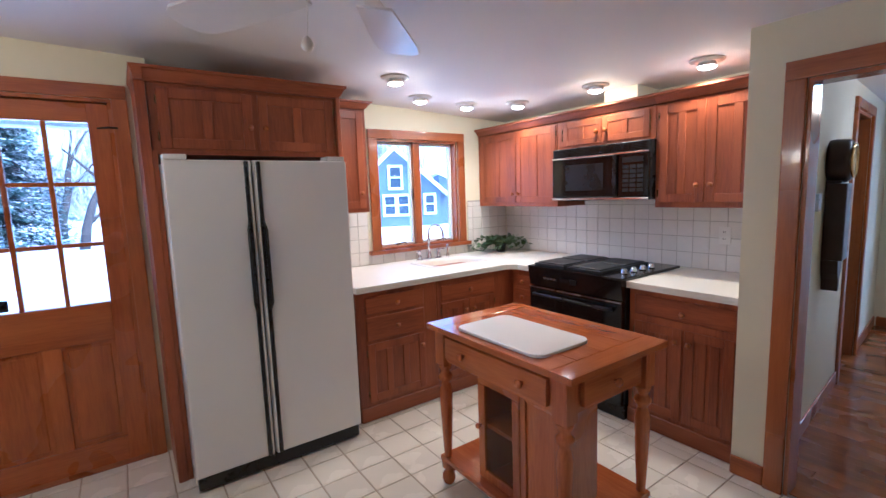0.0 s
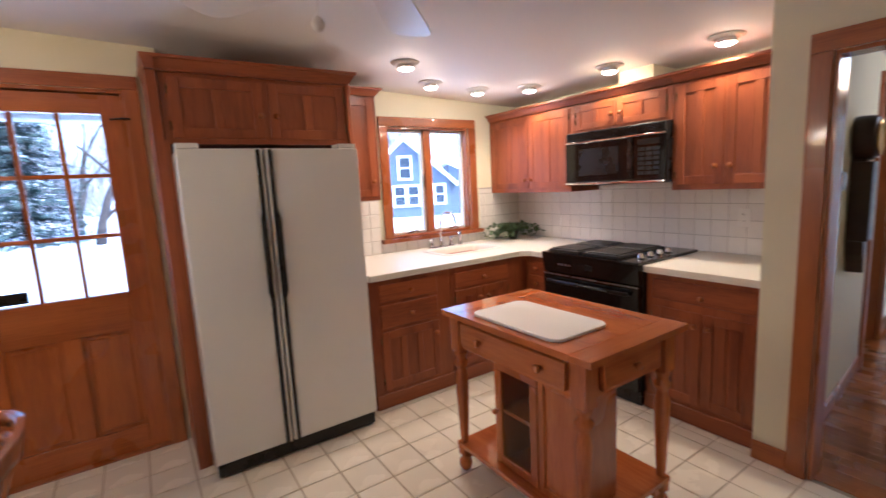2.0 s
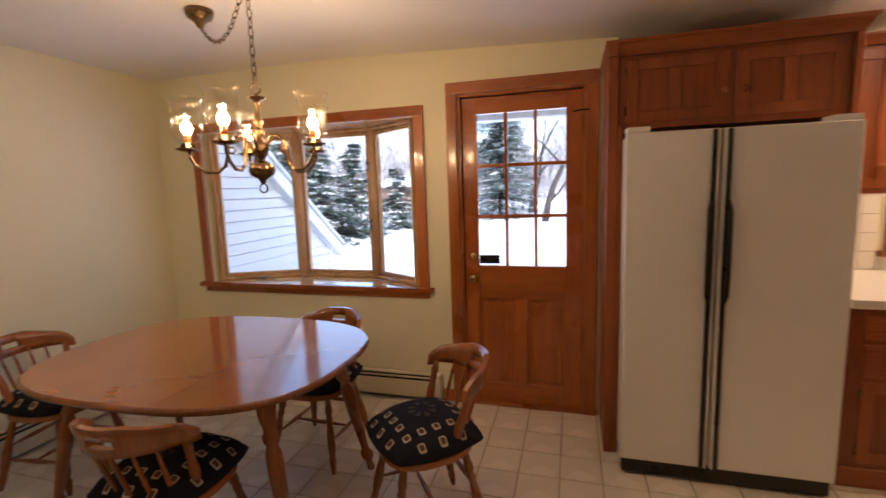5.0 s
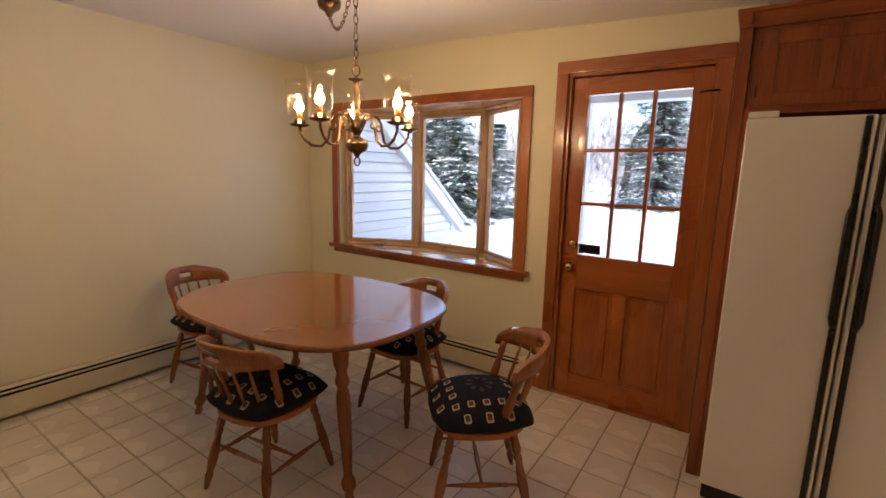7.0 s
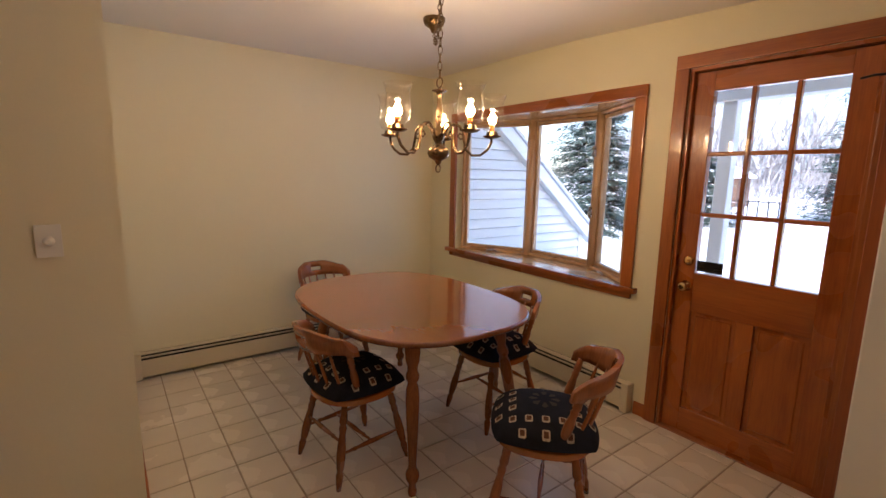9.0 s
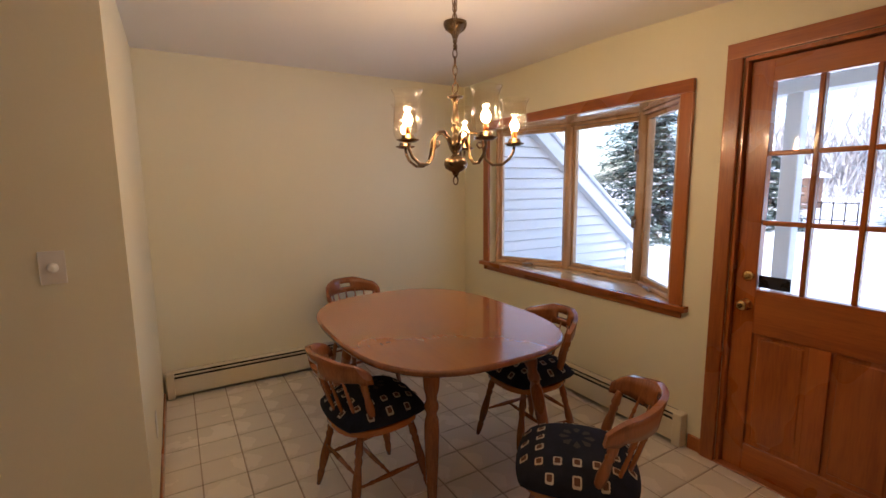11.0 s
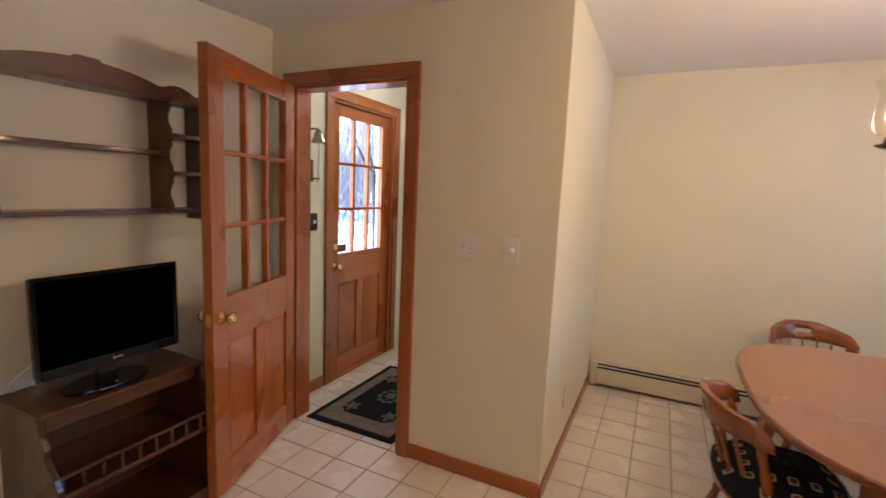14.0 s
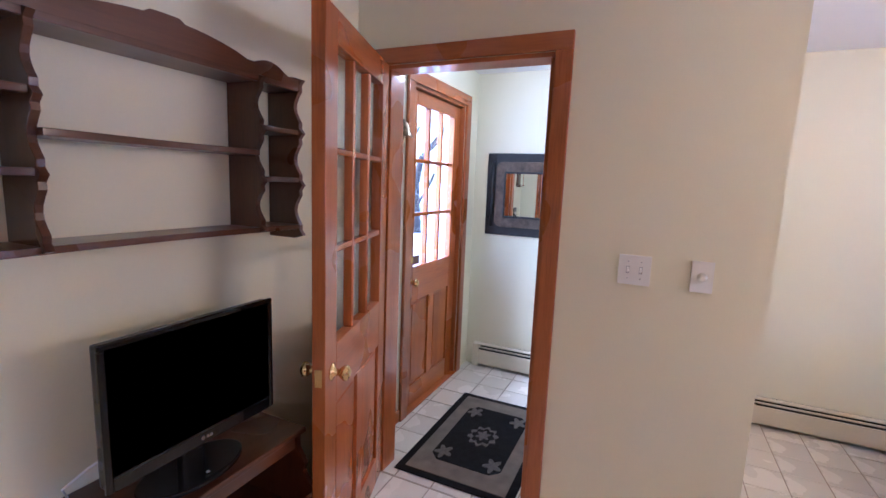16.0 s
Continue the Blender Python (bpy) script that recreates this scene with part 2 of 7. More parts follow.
def glass_mat(name, tint=(1, 1, 1), rough=0.0, base=0.03):
    """Thin clear glass: sees through, with a mirror's share at grazing angles."""
    m = bpy.data.materials.new(name)
    m.use_nodes = True
    n, l = m.node_tree.nodes, m.node_tree.links
    n.remove(n["Principled BSDF"])
    t, g, mx, fr = n.new("ShaderNodeBsdfTransparent"), n.new("ShaderNodeBsdfGlossy"), n.new("ShaderNodeMixShader"), n.new("ShaderNodeLayerWeight")
    t.inputs["Color"].default_value = (*tint, 1)
    g.inputs["Roughness"].default_value = rough
    fr.inputs["Blend"].default_value = 0.5
    pw, ma = n.new("ShaderNodeMath"), n.new("ShaderNodeMath")
    pw.operation, ma.operation = "POWER", "MULTIPLY_ADD"
    pw.inputs[1].default_value, ma.inputs[1].default_value, ma.inputs[2].default_value = 5.0, 0.8, base
    l.new(fr.outputs["Facing"], pw.inputs[0])
    l.new(pw.outputs[0], ma.inputs[0])
    l.new(ma.outputs[0], mx.inputs["Fac"])
    l.new(t.outputs[0], mx.inputs[1])
    l.new(g.outputs[0], mx.inputs[2])
    l.new(mx.outputs[0], n["Material Output"].inputs["Surface"])
    return m


PAINT = mat("cream_wall_paint", (0.76, 0.72, 0.535), 0.6, var=0.035, scale=1.3, fine=180, bump=0.12, bdist=0.0006)
CEIL = mat("white_ceiling_paint", (0.80, 0.79, 0.78), 0.7, var=0.03, scale=1.0, fine=150, bump=0.15, bdist=0.0008)
WHITE_TRIM = mat("white_painted_trim", (0.78, 0.77, 0.74), 0.4, var=0.04)
CHERRY = wood("cherry_stained_wood", (0.165, 0.036, 0.009), (0.320, 0.085, 0.018), 0.42, 0.06)
CHERRY_X = wood("cherry_stained_wood_across", (0.165, 0.036, 0.009), (0.320, 0.085, 0.018), 0.42, 0.06, axis=0)
CHERRY_Y = wood("cherry_stained_wood_along", (0.165, 0.036, 0.009), (0.320, 0.085, 0.018), 0.42, 0.06, axis=1)
FIR = wood("varnished_fir", (0.280, 0.066, 0.009), (0.460, 0.135, 0.019), 0.3, 0.4)
FIR_X = wood("varnished_fir_across", (0.280, 0.066, 0.009), (0.460, 0.135, 0.019), 0.3, 0.4, axis=0)
FIR_Y = wood("varnished_fir_along", (0.280, 0.066, 0.009), (0.460, 0.135, 0.019), 0.3, 0.4, axis=1)
TRIMW = wood("varnished_trim_wood", (0.240, 0.062, 0.010), (0.400, 0.122, 0.020), 0.32, 0.4)
TRIMW_X = wood("varnished_trim_wood_across", (0.240, 0.062, 0.010), (0.400, 0.122, 0.020), 0.32, 0.4, axis=0)
TRIMW_Y = wood("varnished_trim_wood_along", (0.240, 0.062, 0.010), (0.400, 0.122, 0.020), 0.32, 0.4, axis=1)
HONEY = wood("honey_pine", (0.330, 0.075, 0.011), (0.540, 0.160, 0.024), 0.24, 0.35)
HONEY_X = wood("honey_pine_across", (0.330, 0.075, 0.011), (0.540, 0.160, 0.024), 0.16, 0.6, axis=0)
HONEY_Y = wood("honey_pine_along", (0.330, 0.075, 0.011), (0.540, 0.160, 0.024), 0.16, 0.6, axis=1)
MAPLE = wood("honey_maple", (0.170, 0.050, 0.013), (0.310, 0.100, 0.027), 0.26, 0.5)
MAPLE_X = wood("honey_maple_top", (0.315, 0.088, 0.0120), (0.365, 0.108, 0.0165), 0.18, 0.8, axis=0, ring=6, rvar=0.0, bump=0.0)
WALNUT = wood("dark_maple_stain", (0.045, 0.0125, 0.0042), (0.096, 0.029, 0.0095), 0.34, 0.4)
WALNUT_X = wood("dark_maple_stain_across", (0.045, 0.0125, 0.0042), (0.096, 0.029, 0.0095), 0.34, 0.4, axis=0)
OAKFLOOR = wood("oak_floor_board", (0.25, 0.080, 0.017), (0.40, 0.14, 0.034), 0.25, 0.4, axis=1, obj_var=0.15)
TILE = mat("cream_floor_tile", (0.75, 0.69, 0.585), 0.27, rvar=0.01, var=0.035, scale=5, fine=120, bump=0.0, bdist=0.001, obj_var=0.05)
GROUT = mat("tan_grout", (0.40, 0.32, 0.23), 0.9, var=0.2, scale=3, fine=120, bump=0.4)
WTILE = mat("white_glazed_tile", (0.76, 0.74, 0.70), 0.16, var=0.03, scale=12, fine=40, bump=0.04, obj_var=0.03)
WGROUT = mat("grey_grout", (0.42, 0.40, 0.37), 0.9, var=0.15, scale=8, fine=120, bump=0.3)
COUNTER = mat("white_laminate", (0.78, 0.75, 0.68), 0.42, var=0.02, scale=20, fine=200, bump=0.0)
WHITE_PLASTIC = mat("white_plastic", (0.78, 0.77, 0.73), 0.35, var=0.03)
FRIDGE = mat("textured_white_enamel", (0.76, 0.75, 0.72), 0.34, var=0.02, scale=3, fine=420, bump=0.25, bdist=0.0006)
BLACK = mat("black_plastic", (0.012, 0.012, 0.013), 0.3, var=0.2, bump=0.03)
BLACK_GLOSS = mat("black_glass_enamel", (0.008, 0.008, 0.009), 0.08, var=0.2, bump=0.0, rvar=0.03)
BLACK_IRON = mat("black_burner_grille", (0.018, 0.018, 0.02), 0.45, var=0.3, fine=200, bump=0.2)
GREYMETAL = mat("satin_grey_metal", (0.45, 0.45, 0.46), 0.3, metal=1.0, var=0.08)
CHROME = mat("chrome", (0.78, 0.78, 0.80), 0.08, metal=1.0, var=0.03, bump=0.0, rvar=0.03)
BRASS = mat("polished_brass", (0.72, 0.50, 0.20), 0.18, metal=1.0, var=0.1, scale=14, bump=0.02)
ANT_BRASS = mat("antique_brass", (0.17, 0.112, 0.058), 0.28, metal=1.0, var=0.25, scale=12, bump=0.04)
GLASS = glass_mat("window_glass")
# tint stands in for the shade inside the island cupboard
SHADEGLASS = glass_mat("shade_tinted_glass", (0.86, 0.83, 0.80), 0.02, 0.015)
CUPGLASS = glass_mat("lamp_glass", (0.97, 0.94, 0.88), 0.06, 0.075)
BULB = mat("glowing_bulb", (1, 0.9, 0.7), 0.4, emit=(1.0, 0.58, 0.22), estr=34.0, bump=0)
CANLAMP = mat("glowing_lamp_face", (1, 0.95, 0.85), 0.5, emit=(1.0, 0.78, 0.50), estr=16.0, bump=0)
CANLAMP_W = mat("glowing_white_lamp", (1, 1, 0.95), 0.5, emit=(1.0, 0.93, 0.82), estr=3.0, bump=0)
FANWHITE = mat("fan_white", (0.72, 0.70, 0.66), 0.4, var=0.03)
SNOW = mat("snow", (0.88, 0.89, 0.92), 0.85, var=0.05, scale=0.6, fine=6, bump=0.5, bdist=0.08)

# ---- the shell of the place ----
XW, YN, YNK, XE, YS, XP, YP, XST, YNS = -2.43, 3.52, 3.84, 3.97, -0.77, 3.22, 1.38, -0.815, 0.97
TOP = 2.5


def structure(name, bm, m, label="", parent=None):
    ob = mesh_ob(name, bm, m)
    return tagged(ob, label, kind="structure")


def slab_ceiling():
    bm = bmesh.new()
    xs = [XW - 0.2, -0.8, 1.0, 3.0, 4.2, 8.0]
    rows = []
    for x in xs:
        z = ceil_z(min(x, 4.2))
        rows.append([bm.verts.new((x, y, z + d)) for y, d in ((-1.0, 0), (4.1, 0), (4.1, 0.12), (-1.0, 0.12))])
    for a, b in zip(rows, rows[1:]):
        for k in range(4):
            bm.faces.new((a[k], a[(k + 1) % 4], b[(k + 1) % 4], b[k]))
    bm.faces.new(rows[0])
    bm.faces.new(rows[-1])
    bmesh.ops.recalc_face_normals(bm, faces=bm.faces)
    return bm


floor = structure("floor", B(XW - 0.2, XP + 0.03, YS - 0.15, 4.0, -0.12, -0.004), GROUT, "cream square ceramic floor tiles with tan grout joints")
box_k = structure("floor_kitchen", B(XP + 0.03, XE + 0.1, YP - 0.05, 4.0, -0.12, -0.004), GROUT, "tan grout bed of the kitchen floor")
hall_floor = structure("floor_hall", B(XP + 0.03, 8.2, -0.02, YP - 0.05, -0.12, -0.012), WALNUT, "varnished oak strip floor of the hallway")
ceiling = structure("ceiling", slab_ceiling(), CEIL, "smooth white painted ceiling")
BAY = (-2.03, -0.31, 0.80, 1.945)
DOOR = (-0.012, 0.772, 0.0, 2.06)
wall_north = structure("wall_north", wall_cells("y", YN, YN + 0.16, XW - 0.2, 0.95, -0.1, TOP, [BAY, (DOOR[0], DOOR[1], -0.02, DOOR[3])]), PAINT, "cream painted dining wall with bay window and door")
wall_jog = structure("wall_jog", B(0.90, 0.95, YN + 0.16, YNK + 0.16, -0.1, TOP), PAINT, "cream painted wall return behind the fridge")
WIN = (2.52, 3.355, 1.03, 1.955)
wall_nk = structure("wall_north_kitchen", wall_cells("y", YNK, YNK + 0.16, 0.95, XE + 0.16, -0.1, TOP, [WIN]), PAINT, "cream painted kitchen wall with a casement window")
wall_e = structure("wall_east", wall_cells("x", XE, XE + 0.16, YP, YNK, -0.1, TOP), PAINT, "cream painted kitchen wall behind the range")
wall_w = structure("wall_west", wall_cells("x", XW - 0.16, XW, YS - 0.16, YN + 0.16, -0.1, TOP), PAINT, "cream painted end wall of the dining corner")
HALL = (0.22, 1.15, -0.02, 1.93)
wall_pier = structure("wall_hall_opening", wall_cells("x", XP, XP + 0.12, YS, YP, -0.1, TOP, [HALL]), PAINT, "cream painted wall with the opening to the hall")
SWING = Matrix.Translation((3.34, 1.2325, 0)) @ pose(0, 0, 0, 0, 0, 5.5) @ Matrix.Translation((-3.34, -1.28, 0))


def swing(ob):
    """The hallway's north side stands a little out of square with the kitchen."""
    ob.matrix_basis = SWING @ ob.matrix_basis
    return ob


wall_ret = swing(structure("wall_hall_north", wall_cells("y", YP - 0.10, YP - 0.02, XP + 0.12, 7.2, -0.1, TOP, [(4.98, 5.72, -0.02, 1.98)]), PAINT, "cream painted hallway wall"))
wall_hs = structure("wall_hall_south", wall_cells("y", -0.02, 0.10, XP + 0.12, 7.2, -0.1, TOP), PAINT, "cream painted hallway wall")
wall_he = structure("wall_hall_end", wall_cells("x", 6.9, 7.05, 0.10, 1.72, -0.1, TOP, [(0.16, 0.88, -0.02, 1.98)]), PAINT, "cream painted end wall of the hallway")
wall_end_room = structure("wall_end_room", wall_cells("x", 8.2, 8.3, -0.1, 2.7, -0.1, TOP), PAINT, "cream painted wall of the room past the hallway")
wall_hroom = structure("wall_hall_room", wall_cells("y", 2.6, 2.7, XE + 0.16, 8.2, -0.1, TOP), PAINT, "cream painted wall of the room off the hallway")
EXT = (-2.17, -1.36, 0.0, 2.09)
wall_s = structure("wall_south", wall_cells("y", YS - 0.16, YS, XW - 0.16, XP + 0.12, -0.1, TOP, [(EXT[0], EXT[1], -0.02, EXT[3])]), PAINT, "cream painted wall with the entry door")
VD = (-0.60, 0.17, -0.02, 2.04)
wall_st = structure("wall_vestibule", wall_cells("x", XST - 0.12, XST, YS, YNS, -0.1, TOP, [VD]), PAINT, "cream painted partition with the vestibule doorway")
wall_ns = structure("wall_nook_south", wall_cells("y", YNS - 0.12, YNS, XW, XST - 0.12, -0.1, TOP), PAINT, "cream painted side wall of the dining corner")

# door and window casings
def casing(name, axis, p0, p1, a0, a1, top, w, mats, label, bottom=0.0):
    """Three boards round a doorway a0..a1 (the opening) with mitre-like butt joints."""
    e = thing(name, ((a0 + a1) / 2, p0, bottom) if axis == "y" else (p0, (a0 + a1) / 2, bottom), label, "door casing", kind="structure")
    def q(nm, s, t, u, v, m):
        bm = bmesh.new()
        if axis == "y":
            box(bm, s, t, p0, p1, u, v, 0.006, 2)
        else:
            box(bm, p0, p1, s, t, u, v, 0.006, 2)
        part(nm, bm, m, e)
    q("side_board", a0 - w, a0, bottom, top, mats[0])
    q("side_board", a1, a1 + w, bottom, top, mats[0])
    q("head_board", a0 - w, a1 + w, top, top + w, mats[1])
    return e


def jamb(name, axis, p0, p1, a0, a1, top, t, m, label):
    bm = bmesh.new()
    for s, u, v, w in ((a0 - 0.002, a0 + t, 0.0, top - t), (a1 - t, a1 + 0.002, 0.0, top - t), (a0, a1, top - t, top + 0.002)):
        if axis == "y":
            box(bm, s, u, p0, p1, v, w, 0.002)
        else:
            box(bm, p0, p1, s, u, v, w, 0.002)
    return structure(name, bm, m, label)


casing("door_casing", "y", YN - 0.022, YN - 0.001, DOOR[0], DOOR[1], DOOR[3], 0.072, (TRIMW, TRIMW_X), "varnished wood casing round the back door")
jamb("door_jamb", "y", YN, YN + 0.16, DOOR[0], DOOR[1], DOOR[3], 0.018, TRIMW, "varnished wood door jamb")
casing("hall_casing", "x", XP - 0.022, XP - 0.001, HALL[0], HALL[1], HALL[3], 0.08, (TRIMW, TRIMW_Y), "wide varnished wood casing round the hallway opening")
jamb("hall_jamb", "x", XP, XP + 0.12, HALL[0], HALL[1], HALL[3], 0.018, TRIMW, "varnished wood hallway jamb")
casing("vestibule_casing", "x", XST + 0.001, XST + 0.022, VD[0], VD[1], VD[3], 0.07, (TRIMW, TRIMW_Y), "varnished wood casing round the vestibule doorway")
jamb("vestibule_jamb", "x", XST - 0.12, XST, VD[0], VD[1], VD[3], 0.018, TRIMW, "varnished wood vestibule jamb")
casing("entry_casing", "y", YS + 0.001, YS + 0.022, EXT[0], EXT[1], EXT[3], 0.075, (TRIMW, TRIMW_X), "varnished wood casing round the entry door")
jamb("entry_outer_jamb", "y", YS - 0.16, YS - 0.078, EXT[0], EXT[1], EXT[3], 0.018, WHITE_TRIM, "white painted outer entry jamb")
jamb("entry_jamb", "y", YS - 0.077, YS, EXT[0], EXT[1], EXT[3], 0.018, TRIMW, "varnished wood entry jamb")
swing(casing("far_casing", "y", YP - 0.122, YP - 0.101, 4.98, 5.72, 1.98, 0.07, (TRIMW, TRIMW_X), "varnished wood casing round a doorway in the hallway"))
swing(jamb("far_jamb", "y", YP - 0.10, YP - 0.02, 4.98, 5.72, 1.98, 0.018, TRIMW, "varnished wood jamb of the hallway doorway"))
casing("end_casing", "x", 6.878, 6.899, 0.16, 0.88, 1.98, 0.07, (TRIMW, TRIMW_Y), "varnished wood casing round the doorway at the hallway's end")

# skirting boards
def skirting(x0, x1, y0, y1, m, h=0.085):
    bm = B(x0, x1, y0, y1, 0.001, h, 0.004)
    return structure("baseboard", bm, m, "varnished wood baseboard along the wall")


skirting(XP - 0.014, XP, HALL[1] + 0.082, YP, TRIMW_Y, 0.10)
skirting(XST, XST + 0.013, VD[1] + 0.072, YNS, TRIMW_Y)
skirting(XST - 0.3, XST + 0.013, YNS, YNS + 0.013, TRIMW_X, 0.07)
skirting(XW + 0.07, XST - 0.3, YNS, YNS + 0.012, TRIMW_X, 0.07)
skirting(EXT[1] + 0.077, XST - 0.12, YS, YS + 0.013, TRIMW_X)
skirting(XST + 0.024, 3.2, YS, YS + 0.013, TRIMW_X)
skirting(-0.16, DOOR[0] - 0.074, YN - 0.013, YN, TRIMW_X)
swing(skirting(XP + 0.14, 4.905, YP - 0.113, YP - 0.1, TRIMW_X, 0.1))
swing(skirting(5.795, 6.9, YP - 0.113, YP - 0.1, TRIMW_X, 0.1))
skirting(6.887, 6.899, 0.955, 1.55, TRIMW_Y, 0.1)
skirting(XP - 0.013, XP, YS + 0.014, HALL[0] - 0.082, TRIMW_Y, 0.1)


# ---- kitchen: cabinets ----
def fb(bm, axis, p0, p1, a0, a1, z0, z1, bevel=0.0):
    """A box whose front lies at p0 along the axis it faces."""
    return box(bm, p0, p1, a0, a1, z0, z1, bevel) if axis == "x" else box(bm, a0, a1, p0, p1, z0, z1, bevel)


def panel_door(name, mt, parent, axis, p, a0, a1, z0, z1, cols=2, t=0.02, fw=0.052, sink=0.011):
    """A door board with stiles and rails standing proud of its upright panels; its face lies at p and it is t thick."""
    fw = min(fw, (a1 - a0) * 0.24, (z1 - z0) * 0.24)
    w = (a1 - a0 - 2 * fw - (cols - 1) * fw * 0.9) / cols
    def piece(nm, q0, q1, s, u, v0, v1, bev, up):
        bm = bmesh.new()
        fb(bm, axis, q0, q1, s, u, v0, v1, bev)
        return part(nm, bm, mt, up)
    door = piece(name, p + sink, p + t, a0 + 0.001, a1 - 0.001, z0 + 0.001, z1 - 0.001, 0.0, parent)
    for s, u in ((a0, a0 + fw), (a1 - fw, a1)):
        piece("stile", p, p + sink + 0.001, s, u, z0, z1, 0.002, door)
    for u, v in ((z0, z0 + fw), (z1 - fw, z1)):
        piece("rail", p + 0.0005, p + sink + 0.001, a0 + fw, a1 - fw, u, v, 0.002, door)
    for c in range(1, cols):
        s = a0 + fw + c * (w + fw * 0.9)
        piece("stile", p + 0.0005, p + sink + 0.001, s - fw * 0.9, s, z0 + fw, z1 - fw, 0.002, door)
    return door


def knob_bm(axis, p, a, z, r=0.016):
    m = Matrix.Translation((p, a, z) if axis == "x" else (a, p, z)) @ (pose(0, 0, 0, 0, -90, 0) if axis == "x" else pose(0, 0, 0, 90, 0, 0))
    return lathe(bmesh.new(), [(r * 0.45, -0.002), (r * 0.42, 0.010), (r * 0.95, 0.016), (r, 0.022), (r * 0.7, 0.029), (r * 0.1, 0.031)], 12, m)


def crown(axis, p, a0, a1, z, h, out, back, ends=(False, False)):
    """A cove moulding along the top of a cabinet."""
    prof = [(0.0, 0.0), (0.0, h * 0.12), (-out * 0.25, h * 0.3), (-out * 0.7, h * 0.72), (-out, h * 0.8), (-out, h), (back, h), (back, 0.0)]
    bm = bmesh.new()
    e0, e1 = (out if ends[0] else 0.0), (out if ends[1] else 0.0)
    n = len(prof)
    lo, hi = [], []
    for d, u in prof:
        f = max(0.0, -d) / out
        for lst, a in ((lo, a0 - e0 * f), (hi, a1 + e1 * f)):
            lst.append(bm.verts.new((p + d, a, z + u) if axis == "x" else (a, p + d, z + u)))
    bm.faces.new(lo)
    bm.faces.new(list(reversed(hi)))
    for k in range(n):
        bm.faces.new((lo[k], lo[(k + 1) % n], hi[(k + 1) % n], hi[k]))
    bmesh.ops.recalc_face_normals(bm, faces=bm.faces)
    return bm


def cabinet(name, axis, p, back, a0, a1, z0, z1, fronts, label, group="", crown_h=0.0, skirt=0.0, ends=(False, False), mats=None):
    """fronts: (kind, a0, a1, z0, z1, columns, knobs) with kind 'door' or 'drawer'."""
    V, H = mats or (CHERRY, CHERRY_X if axis == "y" else CHERRY_Y)
    e = thing(name, ((p + back) / 2, (a0 + a1) / 2, z0) if axis == "x" else ((a0 + a1) / 2, (p + back) / 2, z0), label, "cabinet", group)
    bm = bmesh.new()
    fb(bm, axis, p, back, a0 + 0.0015, a1 - 0.0015, z0, z1, 0.002)
    part("body", bm, V, e)
    for kind, s, t, u, v, cols, knobs in fronts:
        if kind == "door":
            d = panel_door("door", V, e, axis, p - 0.007, s, t, u, v, cols, 0.006 + 0.009)
        else:
            b = fb(bmesh.new(), axis, p - 0.008, p + 0.002, s, t, u, v, 0.004)
            d = part("drawer_front", b, H, e)
        for a, z in knobs:
            part("knob", knob_bm(axis, p - 0.008, a, z), TRIMW, d, "small turned wooden knob")
        if kind == "door" and knobs:
            a = s - 0.004 if abs(knobs[0][0] - t) < abs(knobs[0][0] - s) else t + 0.004
            for hz in (u + 0.06, v - 0.06):
                part("hinge", fb(bmesh.new(), axis, p - 0.009, p + 0.001, a - 0.004, a + 0.004, hz - 0.022, hz + 0.022, 0.002), ANT_BRASS, d, "small dark brass hinge")
    if crown_h:
        part("crown_moulding", crown(axis, p, a0, a1, z1 - 0.012, crown_h, 0.045, 0.12, ends), H, e)
    if skirt:
        part("skirting", fb(bmesh.new(), axis, p - 0.012, p + 0.001, a0 + 0.002, a1 - 0.002, 0.002, skirt, 0.004), H, e)
    return e


YB = 3.06
XB = 3.29
cabinet("base_cabinet", "y", YB, YNK - 0.02, 1.915, 2.545, 0.0, 0.873, [
    ("drawer", 1.985, 2.43, 0.722, 0.838, 1, [(2.21, 0.78)]),
    ("drawer", 1.985, 2.43, 0.545, 0.702, 1, [(2.21, 0.622)]),
    ("door", 1.985, 2.43, 0.125, 0.522, 3, [(2.40, 0.44)])], "cherry base cabinet with two drawers over a panelled door", "kitchen base cabinets", skirt=0.10)
cabinet("sink_cabinet", "y", YB, YNK - 0.02, 2.545, XB + 0.02, 0.0, 0.873, [
    ("drawer", 2.585, 3.09, 0.712, 0.828, 1, [(2.84, 0.77)]),
    ("door", 2.585, 2.83, 0.125, 0.697, 2, [(2.80, 0.62)]),
    ("door", 2.845, 3.09, 0.125, 0.697, 2, [(2.875, 0.62)])], "cherry sink base cabinet with two panelled doors", "kitchen base cabinets", skirt=0.10)
cabinet("corner_drawer_cabinet", "x", XB, XE - 0.02, 2.80, YB - 0.002, 0.0, 0.873, [
    ("drawer", 2.83, 3.02, 0.735, 0.828, 1, [(2.925, 0.78)]),
    ("drawer", 2.83, 3.02, 0.60, 0.72, 1, [(2.925, 0.66)]),
    ("drawer", 2.83, 3.02, 0.38, 0.585, 1, [(2.925, 0.48)]),
    ("drawer", 2.83, 3.02, 0.125, 0.365, 1, [(2.925, 0.25)])], "narrow cherry cabinet with four stacked drawers", "kitchen base cabinets", skirt=0.10)
